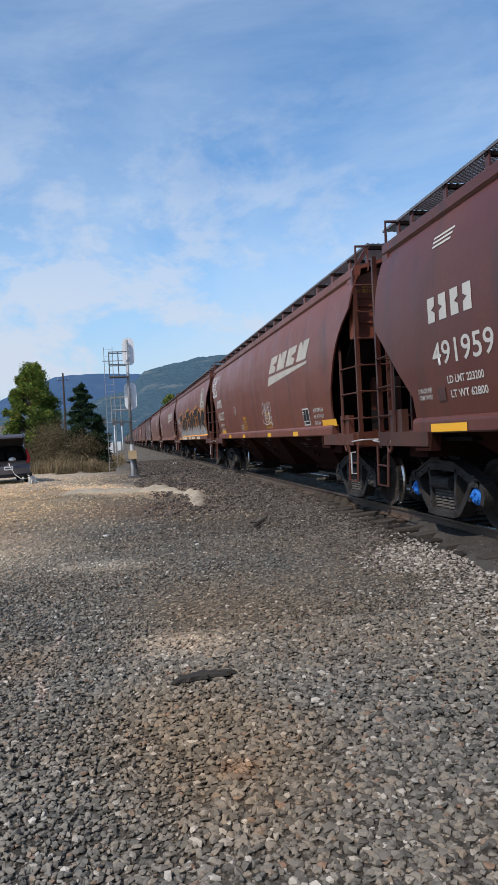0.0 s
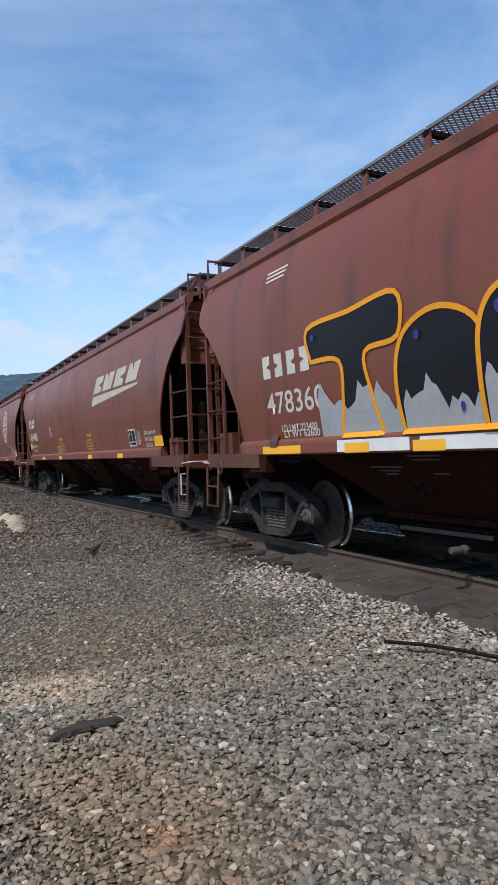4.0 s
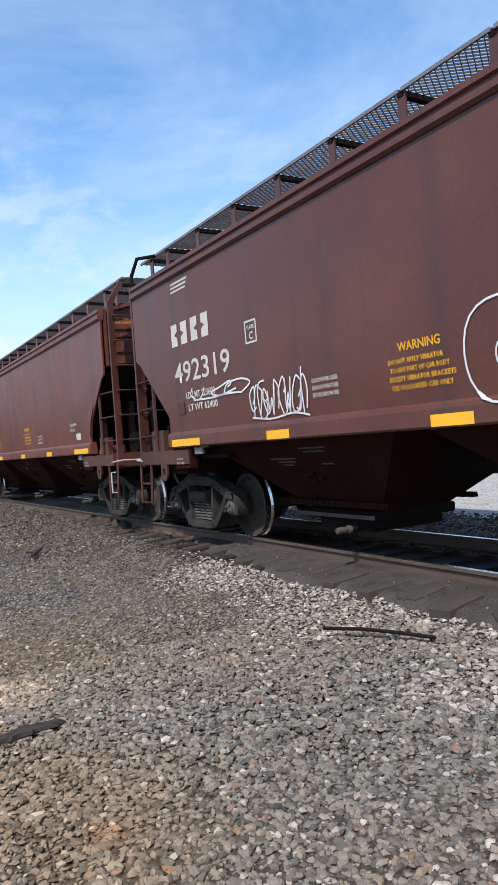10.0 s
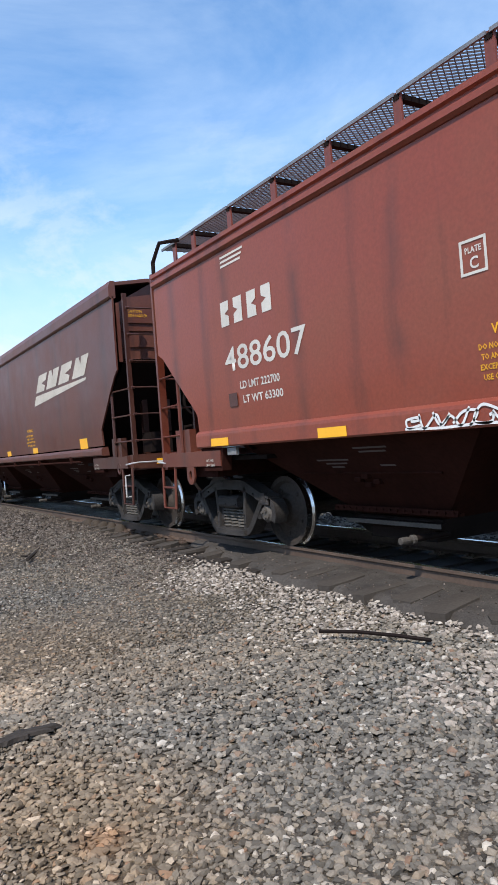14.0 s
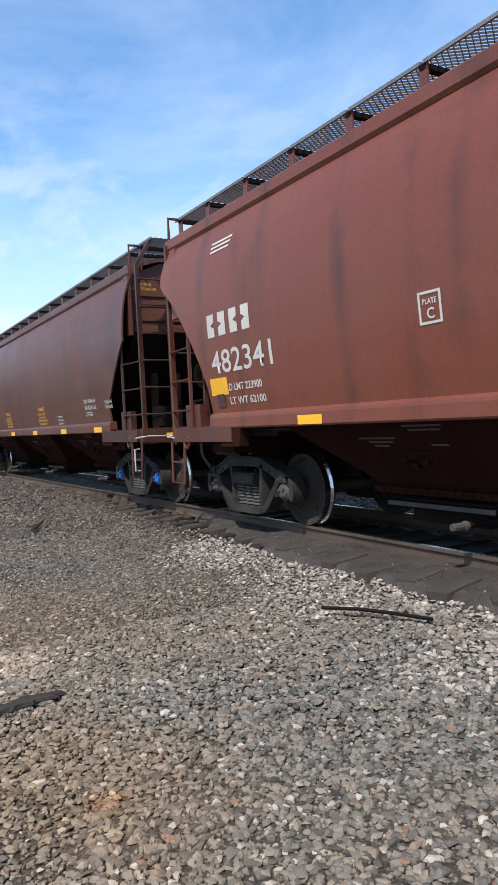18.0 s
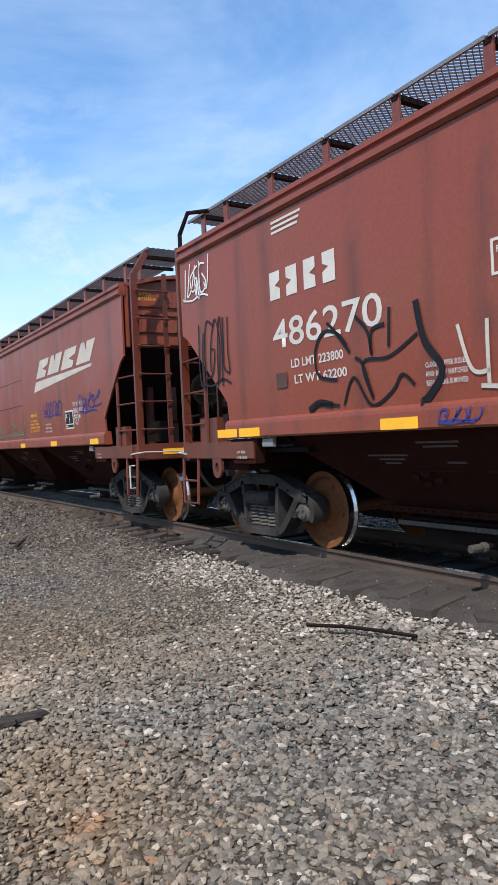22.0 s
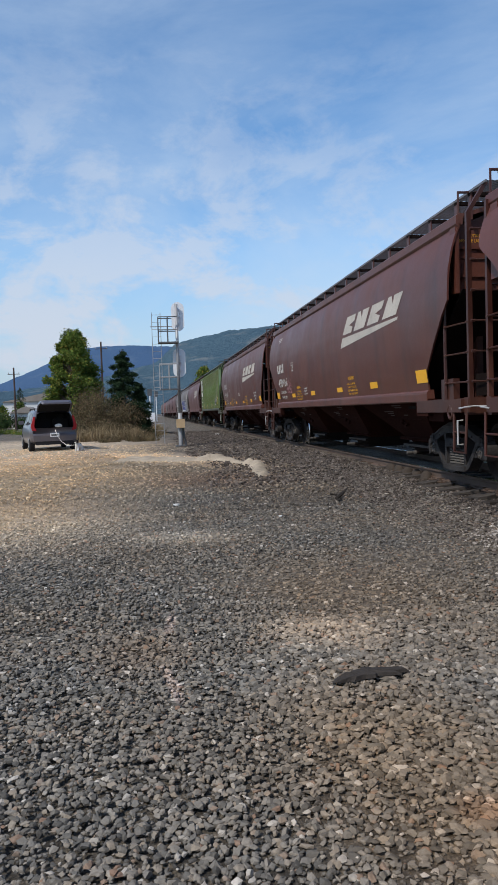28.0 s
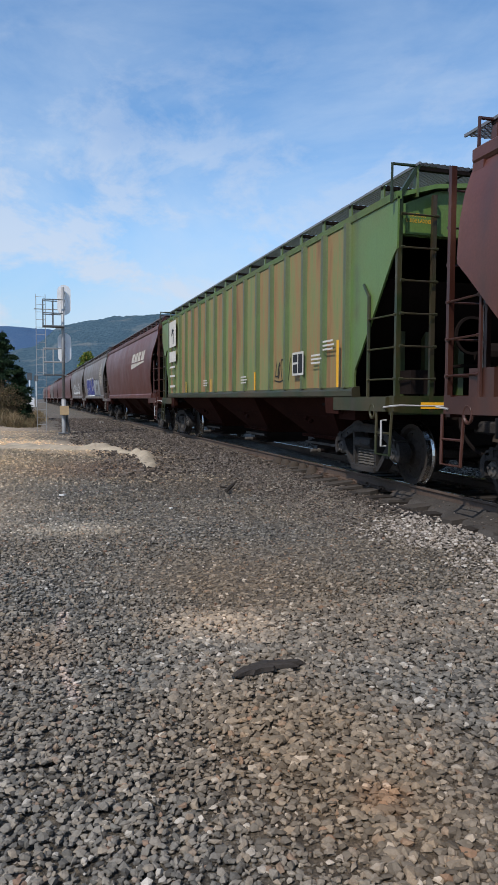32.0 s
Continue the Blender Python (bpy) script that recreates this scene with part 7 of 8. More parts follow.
M_LITTER = plain("pale_litter", (0.7, 0.68, 0.64), 0.8, 0, 0.15, 20, 0.1)
for x, y, q in ((3.3, 41.7, 0.11), (-0.15, 12.92, 0.055), (1.28, 11.27, 0.04)):
    thing("litter", "small crumpled pale scrap of litter on the gravel", "litter", "scraps of litter", at=(x, y, ground_z(x, y) - 0.02, 0, 0, 40 * x), geo=Geo().prism([(-q, -0.5 * q), (0.3 * q, -0.6 * q), (q, 0.1 * q), (0.2 * q, 0.6 * q), (-0.8 * q, 0.4 * q)], 0.0, 0.45 * q, "z"), mats=M_LITTER)
g = Geo().tube([(-0.47, 0, 0.012), (-0.15, 0.015, 0.025), (0.19, 0.0, 0.022), (0.46, -0.02, 0.012)], 0.017, 6)
thing("iron_bar", "rusty black iron bar lying on pale ballast", "scrap metal", at=(3.36, 5.07, ground_z(3.36, 5.07) + 0.035, 0, 0, -61), geo=g, mats=M_DARK)
g = Geo().tube([(-0.28, -0.05, 0.03), (0.0, 0.0, 0.06), (0.22, 0.05, 0.07), (0.34, 0.02, 0.14)], [0.03, 0.034, 0.025, 0.01], 6)
g.tube([(-0.05, 0, 0.05), (-0.16, 0.12, 0.08)], 0.015, 5)
thing("stick", "short dark broken stick on the gravel", "stick", at=(2.60, 12.8, 0.03, 0, 0, 50), geo=g, mats=M_MUD)

# pale gravel bank and service road beyond the track
g = Geo()
for i in range(120):
    y0, y1 = -40 + 2.0 * i, -38 + 2.0 * i
    z = lambda y, q: q + 0.08 * noise.noise((y * 0.2, q * 3, 5))
    sec = [(8.9, 0.0), (9.9, 0.12), (11.4, 0.38), (13.0, 0.5), (18.0, 0.5)]
    for (xa, za), (xb, zb) in zip(sec, sec[1:]):
        g.add([(xa, y0, z(y0, za)), (xb, y0, z(y0, zb)), (xb, y1, z(y1, zb)), (xa, y1, z(y1, za))], [(0, 1, 2, 3)])
m, n, l, b = material("bank_gravel", 0.95)
co = n.new("ShaderNodeTexCoord").outputs["Object"]
fine = noise_node(n, l, co, 14, 8, 0.75)
cc = ramp(n, l, fine, [(0.35, (0.20, 0.19, 0.175)), (0.6, (0.5, 0.48, 0.45))])
l.new(cc, b.inputs["Base Color"])
bump(n, l, b, fine, 0.8, 0.05)
thing("service_road", "pale gravel service road beyond the track", "road", kind="structure", geo=g, mats=m, smooth=True)


# ---- plants ----
def leaf_material(name, stops, sub=0.0):
    m, n, l, b = material(name, 0.85)
    b.inputs["Specular IOR Level"].default_value = 0.1
    geo = n.new("ShaderNodeNewGeometry")
    co = n.new("ShaderNodeTexCoord").outputs["Object"]
    c = ramp(n, l, geo.outputs["Random Per Island"], stops)
    c = mix(n, l, c, ramp(n, l, noise_node(n, l, co, 0.9, 4), [(0.3, (0.65, 0.65, 0.65)), (0.7, (1.25, 1.2, 1.1))]), 0.9, "MULTIPLY")
    l.new(c, b.inputs["Base Color"])
    return m


M_BARK = plain("bark", (0.09, 0.07, 0.055), 0.95, 0, 0.4, 6, 0.8)
M_LEAF = leaf_material("green_leaf", [(0, (0.045, 0.085, 0.018)), (0.6, (0.115, 0.175, 0.035)), (0.9, (0.20, 0.22, 0.045)), (1, (0.26, 0.19, 0.045))])
M_NEEDLE = leaf_material("fir_needle", [(0, (0.012, 0.026, 0.014)), (1, (0.04, 0.07, 0.032))])
M_TWIG = leaf_material("grey_green_leaf", [(0, (0.05, 0.045, 0.026)), (0.5, (0.12, 0.10, 0.055)), (0.8, (0.17, 0.11, 0.07)), (1, (0.22, 0.19, 0.10))])
M_HEDGE = leaf_material("hedge_leaf", [(0, (0.015, 0.032, 0.012)), (0.7, (0.04, 0.075, 0.025)), (1, (0.07, 0.10, 0.03))])
M_DRY = leaf_material("dry_grass", [(0, (0.13, 0.095, 0.055)), (0.6, (0.25, 0.19, 0.115)), (1, (0.38, 0.31, 0.2))])


def leaves(count, place, size, flat=0.5):
    """Small two-triangle leaves; place() gives a point and an outward way."""
    v, f = [], []
    for i in range(count):
        p, out = place()
        a = Vector((random.gauss(0, 1), random.gauss(0, 1), random.gauss(0, 0.7)))
        a = (a + out * 0.6).normalized()
        b = a.cross(Vector((random.gauss(0, 1), random.gauss(0, 1), random.gauss(0, 1)))).normalized()
        q = size * random.uniform(0.6, 1.4)
        o = len(v)
        v += [p - b * q * 0.4, p + a * q * 0.5, p + b * q * 0.4, p + a * q]
        f.append((o, o + 1, o + 2))
        f.append((o + 1, o + 3, o + 2) if i % 2 else (o, o + 3, o + 1))
    g = Geo()
    return g.add(v, f)


def broad_tree(name, label, at, h, w, count, seed, mat=None, size=0.16):
    random.seed(seed)
    tree = thing(name, label, "tree", at=at)
    g = Geo().tube([(0, 0, -0.1), (0.05, 0, h * 0.3), (-0.04, 0.03, h * 0.6), (0, 0, h * 0.92)], [h * 0.024, h * 0.018, h * 0.011, 0.01], 8)
    clumps = []
    for i in range(150):
        z = h * (0.05 + 0.93 * (i + random.random()) / 150)
        r = w * 0.47 * max(0.10, 1 - abs(z / h - 0.36) ** 1.6 * 1.75) * random.uniform(0.2, 1.0) ** 0.5 * random.uniform(0.85, 1.1)
        a = i * 2.4 + random.uniform(-0.7, 0.7)
        c = Vector((r * math.cos(a), r * math.sin(a), z))
        clumps.append((c, w * random.uniform(0.05, 0.125)))
        g.tube([(0, 0, max(0.2, z - h * 0.14)), c * 0.6 + Vector((0, 0, (z - h * 0.05) * 0.4)), c], [h * 0.008, h * 0.005, 0.006], 5)
    part("trunk", g, M_BARK, tree)

    def place():
        c, r = random.choice(clumps)
        d = Vector((random.gauss(0, 1), random.gauss(0, 1), random.gauss(0, 1))).normalized()
        return c + d * r * random.uniform(0.35, 1.15), d
    part("crown", leaves(count, place, size), mat or M_LEAF, tree)
    return tree


def fir_tree(label, at, h, w, count, seed):
    random.seed(seed)
    tree = thing("fir_tree", label, "tree", at=at)
    part("trunk", Geo().tube([(0, 0, -0.1), (0, 0, h)], [h * 0.03, 0.01], 7), M_BARK, tree)
    arms = []
    for i in range(46):
        z = h * (0.04 + 0.93 * (i / 46))
        r = w * 0.5 * (1 - z / h) ** 0.8 * random.uniform(0.6, 1.2) + 0.08
        a = i * 2.4 + random.uniform(-0.4, 0.4)
        arms.append((z, r, a))

    def place():
        z, r, a = random.choice(arms)
        q = random.random() ** 0.6
        p = Vector((r * q * math.cos(a), r * q * math.sin(a), z - 0.22 * r * q + random.gauss(0, 0.05)))
        s = (0.05 + 0.13 * r * (1 - q * 0.6))
        return p + Vector((random.gauss(0, s), random.gauss(0, s), random.gauss(0, s * 0.4))), Vector((math.cos(a), math.sin(a), -0.25))
    part("crown", leaves(count, place, 0.12), M_NEEDLE, tree)
    return tree


def bush(name, label, at, h, w, count, seed, mat, size=0.12):
    random.seed(seed)
    ob = thing(name, label, "bush", at=at)
    g = Geo()
    tips = []
    for i in range(22):
        a, r = random.uniform(0, 6.283), w * 0.5 * random.uniform(0.2, 1.0)
        tip = Vector((r * math.cos(a), r * math.sin(a), h * random.uniform(0.4, 1.0) * (1 - 0.35 * (2 * r / w) ** 2)))
        g.tube([(tip.x * 0.15, tip.y * 0.15, -0.05), tip * 0.55, tip], [0.025, 0.015, 0.005], 4)
        tips.append(tip)
    part("stems", g, M_BARK, ob)

    def place():
        t = random.choice(tips) * random.uniform(0.35, 1.05)
        return t + Vector((random.gauss(0, w * 0.09), random.gauss(0, w * 0.09), random.gauss(0, h * 0.07))), Vector((0, 0, 1))
    part("leaves", leaves(count, place, size), mat, ob)
    return ob


G0 = 0.22
broad_tree("aspen_tree", "green leafy tree with yellowing leaves", (-5.4, 50.0, G0), 6.9, 4.1, 46000, 3, size=0.14)
fir_tree("dark green fir tree beside the bushes", (-2.1, 47.2, G0), 5.5, 4.0, 26000, 4)
fir_tree("small dark fir in front of the bushes", (-1.1, 47.4, G0), 3.3, 2.2, 10000, 5)
for i, (x, y, h, w) in enumerate(((-5.0, 46.5, 2.3, 2.6), (-3.9, 45.5, 3.1, 3.0), (-3.0, 44.6, 3.0, 2.8), (-2.0, 46.0, 2.2, 2.4), (-4.4, 48.4, 3.2, 3.0), (-3.5, 42.6, 1.3, 2.0), (-2.3, 42.0, 1.0, 1.8), (-4.6, 42.8, 1.1, 1.6))):
    bush("bush", "grey-green twiggy bush at the edge of the yard", (x, y, G0 - 0.05), h, w, 7000, 20 + i, M_TWIG, 0.085)
broad_tree("tree", "green tree standing behind the train", (11.2, 150, 0), 11.0, 6.0, 7000, 8, size=0.4)


def grass_patch(label, x0, x1, y0, y1, count, h, seed, mat):
    random.seed(seed)
    g = Geo()
    for i in range(count // 16):
        cx, cy = random.uniform(x0, x1), random.uniform(y0, y1)
        if noise.noise((cx * 0.8, cy * 0.5, seed)) < -0.12:
            continue
        tall = h * random.uniform(0.45, 1.15) * (0.8 + 0.7 * noise.noise((cx * 1.3, cy * 0.9, seed + 5)))
        for _ in range(16):
            x, y = cx + random.gauss(0, 0.10), cy + random.gauss(0, 0.10)
            z, q, a = ground_z(x, y) - 0.04, tall * random.uniform(0.4, 1.1), random.uniform(0, 6.283)
            lx, ly, w = (x - cx) * 1.6 + random.gauss(0, 0.22) * q, (y - cy) * 1.6 + random.gauss(0, 0.22) * q, 0.011
            dx, dy = w * math.cos(a), w * math.sin(a)
            g.add([(x - dx, y - dy, z), (x + dx, y + dy, z), (x + 0.35 * lx + 0.7 * dx, y + 0.35 * ly + 0.7 * dy, z + 0.62 * q), (x + 0.35 * lx - 0.7 * dx, y + 0.35 * ly - 0.7 * dy, z + 0.62 * q), (x + lx, y + ly, z + 0.95 * q)], [(0, 1, 2, 3), (3, 2, 4)])
    ob = thing("grass", label, "grass", kind="stuff", geo=g, mats=mat)
    return ob


grass_patch("tall dry straw-coloured grass under the bushes", -5.4, -1.2, 38.0, 44.5, 11000, 0.85, 31, M_DRY)
grass_patch("low yellow-green grass along the track side", -2.8, -0.2, 35.5, 46.0, 8000, 0.42, 32, M_TWIG)
grass_patch("dry grass beside the gravel path", -1.6, 0.4, 44.0, 70.0, 6000, 0.5, 33, M_DRY)
grass_patch("thin dry weeds growing through the sand", -7.5, -0.5, 15.0, 26.0, 2200, 0.05, 34, M_DRY)
grass_patch("green verge beyond the sandy drive", -24, -9, 58, 78, 12000, 0.35, 35, M_LEAF)
for i, (x, y, h, w) in enumerate(((-17.4, 86, 2.2, 3.0), (-15.6, 87, 1.6, 2.4), (-19.6, 85, 2.8, 3.4), (-22.5, 86, 2.4, 3.4), (-13.9, 88, 1.3, 2.2))):
    bush("bush", "dark green hedge bush beyond the drive", (x, y, G0 - 0.05), h, w, 2500, 120 + i, M_HEDGE, 0.16)
for i, (x, y, h) in enumerate(((18.5, 8, 4.5), (19.5, 15, 5.2), (18.8, 22, 4.6), (20, 30, 5.5), (19, 39, 5), (20, 50, 5.5))):
    broad_tree("tree", "leafy tree beyond the service road", (x, y, 0.3), h, 4.8, 2600, 60 + i, size=0.3)


# ---- hills ----
def ridge(name, label, pts, depth, back, seed, mat, rough):
    """A wooded hillside: rows of terrain rising to a crest given by (x, height)."""
    g = Geo()
    cols, rows = 640, 14
    x0, x1 = pts[0][0], pts[-1][0]
    for j in range(rows + 1):
        t = j / rows
        for i in range(cols + 1):
            x = x0 + (x1 - x0) * i / cols
            crest = interp(pts, x)
            n1 = noise.fractal((x * 0.004, t * 2.2, seed), 1.0, 2.0, 6)
            n2 = (noise.noise((x * 0.03, t * 20, seed)) + 0.8 * noise.noise((x * 0.16, t * 40, seed))) * rough
            g.v.append((x, depth + back * t + 60 * n1, max(-2, crest * (t ** 0.85) + (n1 * 0.09 * crest + n2) * math.sin(math.pi * min(1, t * 0.9 + 0.1)) + (n2 if j == rows else 0))))
    n = cols + 1
    g.f = [(j * n + i, j * n + i + 1, (j + 1) * n + i + 1, (j + 1) * n + i) for j in range(rows) for i in range(cols)]
    g.m = [0] * len(g.f)
    return thing(name, label, "hill", kind="structure", geo=g, mats=mat, smooth=True)


def forest(name, a, b, clear, amount):
    m, n, l, bs = material(name, 1.0)
    bs.inputs["Specular IOR Level"].default_value = 0.0
    co = n.new("ShaderNodeTexCoord").outputs["Object"]
    f1, f2 = noise_node(n, l, co, 0.16, 10, 0.8), noise_node(n, l, co, 0.012, 7, 0.65)
    c = ramp(n, l, f1, [(0.3, a), (0.7, b)])
    c = mix(n, l, c, clear, ramp(n, l, f2, [(0.56, (0, 0, 0)), (0.68, (amount, amount, amount))]))
    l.new(c, bs.inputs["Base Color"])
    bump(n, l, bs, f1, 1.0, 6.0)
    return m


# Distance haze is painted into the forest colours: bluer and paler than real trees.
ridge("backdrop_ridge_far", "far wooded mountain ridge, tinted blue for haze", [(-2600, 60), (-900, 40), (-560, 96), (-352, 179), (-196, 235), (-82, 240), (96, 238), (400, 215), (900, 260), (2600, 200)], 1900, 620, 2.0, forest("far_forest_haze", (0.055, 0.105, 0.19), (0.085, 0.145, 0.25), (0.11, 0.16, 0.235), 0.5), 3)
ridge("backdrop_ridge_near", "wooded hillside with clearings behind the track, tinted blue-green for haze", [(-1500, 40), (-500, 48), (-270, 60), (-115, 78), (20, 112), (62, 152), (97, 163), (183, 180), (295, 190), (340, 206), (700, 245), (1600, 250)], 1050, 520, 5.0, forest("near_forest_haze", (0.026, 0.062, 0.100), (0.125, 0.190, 0.225), (0.25, 0.26, 0.25), 0.6), 3.2)

# ---- the signal ----
M_GALV = plain("galvanised_pole", (0.30, 0.30, 0.30), 0.55, 0.4, 0.2, 3)
M_ALU = plain("aluminium_paint", (0.72, 0.73, 0.74), 0.5, 0.1, 0.1, 4)
M_BOX = plain("faded_box", (0.46, 0.33, 0.19), 0.8, 0, 0.2, 5)
M_DKMET = plain("dark_frame", (0.09, 0.095, 0.1), 0.6, 0.3, 0.3, 6)
sig = thing("railway_signal", "grey signal mast with two oval white signal backs and platforms", "railway signal", at=(0.66, 29.0, 0.24))
part("mast", Geo().tube([(0, 0, -0.2), (0, 0, 0.05), (0, 0, 1.3)], 0.085, 12).tube([(0, 0, 1.3), (0, 0, 5.5)], 0.06, 12), M_GALV, sig, smooth=True)
part("base_plate", Geo().box(-0.2, 0.2, -0.2, 0.2, -0.05, 0.04), M_DKMET, sig)
part("junction_box", Geo().box(-0.15, 0.17, -0.28, -0.06, 0.72, 1.06, 0, 0.02), M_BOX, sig, "faded pinkish junction box")
part("cable_duct", Geo().tube([(0.1, 0.0, 0.75), (0.13, 0.02, 0.4), (0.22, 0.05, -0.05)], 0.045, 8), M_DKMET, sig)
for z in (2.2, 4.0):
    pl = part("platform", Geo().box(-0.74, 0.05, -0.25, 0.25, z, z + 0.05), M_DKMET, sig)
    for x, y in ((-0.72, -0.24), (-0.72, 0.24), (-0.36, -0.24), (-0.36, 0.24)):
        part("railing_post", Geo().tube([(x, y, z), (x, y, z + 1.0)], 0.02, 6), M_DKMET if z > 3 else M_GALV, pl)
    for q in (0.5, 1.0):
        part("railing", Geo().tube([(0.0, -0.24, z + q), (-0.72, -0.24, z + q), (-0.72, 0.24, z + q), (0.0, 0.24, z + q)], 0.02, 6), M_DKMET if z > 3 else M_GALV, pl)
for z in (3.25, 5.05):
    hd = part("signal_back", Geo().prism([(0.26 * math.cos(a) * 0.95, 0.24 * math.sin(a) + (0.32 if math.sin(a) > 0 else -0.32)) for a in [2 * math.pi * i / 32 for i in range(32)]], -0.02, 0.02, "y"), M_ALU, sig, "white oval signal back", at=(0.06, 0.16, z))
    for q in (-0.28, 0.0, 0.28):
        part("lamp_housing", Geo().lathe([(0.0, 0.06), (-0.05, 0.055), (-0.08, 0.03)], (0, 0, 0), "y", 14), M_ALU, hd, at=(0.0, -0.02, q))
        part("hood", Geo().lathe([(0.0, 0.11), (0.25, 0.11)], (0, 0, 0), "y", 12), M_DKMET, hd, at=(0.0, 0.03, q))
lad = thing("signal_ladder", "tall thin galvanised ladder with a cross walkway", "ladder", at=(-0.1, 31.0, 0.22))
for x in (-0.18, 0.18):
    part("ladder_rail", Geo().tube([(x, 0, -0.1), (x, 0, 5.5)], 0.013, 6), M_GALV, lad)
for i in range(18):
    part("rung", Geo().tube([(-0.18, 0, 0.3 + 0.3 * i), (0.18, 0, 0.3 + 0.3 * i)], 0.009, 5), M_GALV, lad)
for z in (2.28, 4.9):
    part("walkway_arm", Geo().box(-0.25, 1.05, -0.03, 0.03, z, z + 0.03), M_GALV, lad)
for x, y, h in ((-1.4, 78, 4.2), (-0.3, 96, 4.6), (0.8, 120, 5.0)):
    sg = thing("far_signal_post", "small pale signal post beside the track", "railway signal", "far signal posts", at=(x, y, 0.2))
    part("post", Geo().tube([(0, 0, -0.1), (0, 0, h)], 0.09, 8), M_ALU, sg)
    part("head", Geo().box(-0.3, 0.3, -0.1, 0.1, h - 0.9, h, 0, 0.03), M_DKMET, sg)
    part("cabinet", Geo().box(-0.9, -0.3, -0.3, 0.3, 0, 1.5, 0, 0.03), M_ALU, sg)

# ---- poles, fence and sheds far off ----
M_WOODP = plain("pole_wood", (0.07, 0.05, 0.042), 0.9, 0, 0.3, 3)
for x, y, h in ((-4.9, 72, 8.5), (-14.3, 78, 6.6), (-34, 150, 9.0)):
    po = thing("utility_pole", "weathered brown wooden utility pole", "utility pole", "utility poles", at=(x, y, 0.2))
    part("pole", Geo().tube([(0, 0, -0.3), (0, 0, h)], [0.12, 0.08], 10), M_WOODP, po)
    part("crossarm", Geo().box(-0.6, 0.6, -0.04, 0.04, h - 0.72, h - 0.65), M_WOODP, po)
    for q in (-0.52, 0.52):
        part("insulator", Geo().lathe([(0, 0.04), (0.14, 0.03)], (q, 0, h - 0.65), "z", 8), M_GALV, po)
M_SHED = plain("white_siding", (0.62, 0.62, 0.6), 0.8, 0, 0.12, 2)
M_ROOF = plain("shed_roof", (0.25, 0.22, 0.19), 0.8, 0, 0.2, 2)


def shed(label, x, y, w, d, h, roof, wall=None):
    ob = thing("shed", label, "shed", at=(x, y, 0.2))
    part("wall", Geo().box(-w / 2, w / 2, -d / 2, d / 2, -0.1, h), wall or M_SHED, ob)
    part("roof", Geo().prism([(-w / 2 - 0.3, h), (w / 2 + 0.3, h), (0, h + roof)], -d / 2 - 0.3, d / 2 + 0.3, "y"), M_ROOF if roof > 0.6 else M_ALU, ob)
    for i in range(3):
        part("window", Geo().box(-w * 0.3 + i * w * 0.3 - 0.4, -w * 0.3 + i * w * 0.3 + 0.4, -d / 2 - 0.03, -d / 2, h * 0.4, h * 0.75), M_DKMET, ob)
    return ob


shed("long white warehouse far behind the trees", -17.8, 128, 13, 10, 4.0, 1.3)
shed("pale shed with a tan roof beside the drive", -15.2, 92, 3.4, 5, 1.9, 0.8)
shed("light blue steel shed beyond the service road", 21.5, 33.0, 3.2, 3.0, 2.4, 0.3, plain("blue_siding", (0.30, 0.47, 0.62), 0.6, 0, 0.12, 2))
fence = thing("fence", "pale weathered board fence at the edge of the drive", "fence", at=(-13.5, 57, 0.2))
M_FENCE = plain("weathered_boards", (0.42, 0.42, 0.41), 0.8, 0, 0.25, 3)
for i in range(70):
    part("board", cached("fence_board", lambda: Geo().box(-0.10, 0.10, -0.012, 0.012, 0, 2.3).mesh("board", [M_FENCE])), None, fence, at=(-0.024 * i, 0.23 * i, 0, 0, 0, 84))
for i in range(9):
    part("post", cached("fence_post", lambda: Geo().box(-0.05, 0.05, -0.05, 0.05, -0.2, 2.4).mesh("post", [M_WOODP])), None, fence, at=(-0.21 * i - 0.1, 2.0 * i, 0))
fir_tree("dark fir tree far behind the drive", (-17.6, 100, 0.1), 5.6, 3.2, 2500, 96)
broad_tree("tree", "broad green tree beyond the fence", (-21.5, 90, 0.1), 8.0, 4.6, 4000, 97, size=0.3)
for i, (x, y, h) in enumerate(((-17, 96, 3.4), (-20, 100, 3.0), (-14, 104, 3.6), (-26, 110, 4.4), (-11, 118, 3.2))):
    broad_tree("tree", "small dark tree far behind the drive", (x, y, 0.1), h, 2.8, 900, 90 + i, size=0.3)

# ---- the car on the drive ----
M_CARP, n, l, b = material("grey_car_paint", 0.28, 0.25)
b.inputs["Base Color"].default_value = (0.115, 0.108, 0.125, 1)
b.inputs["Coat Weight"].default_value = 0.6
M_GLASS, n, l, b = material("car_glass", 0.05)
b.inputs["Base Color"].default_value = (0.02, 0.022, 0.025, 1)
M_BOOT = plain("boot_lining", (0.012, 0.012, 0.013), 0.95, 0, 0.3, 8)
M_SEAT = plain("seat_cloth", (0.018, 0.018, 0.02), 0.9, 0, 0.2, 8)
M_TRIM = plain("black_trim", (0.018, 0.018, 0.02), 0.6, 0, 0.2, 8)
M_TAIL = plain("red_lamp", (0.35, 0.02, 0.025), 0.25, 0, 0.15, 8, 0.02)
M_TYRE = plain("tyre", (0.02, 0.02, 0.021), 0.85, 0, 0.2, 8)


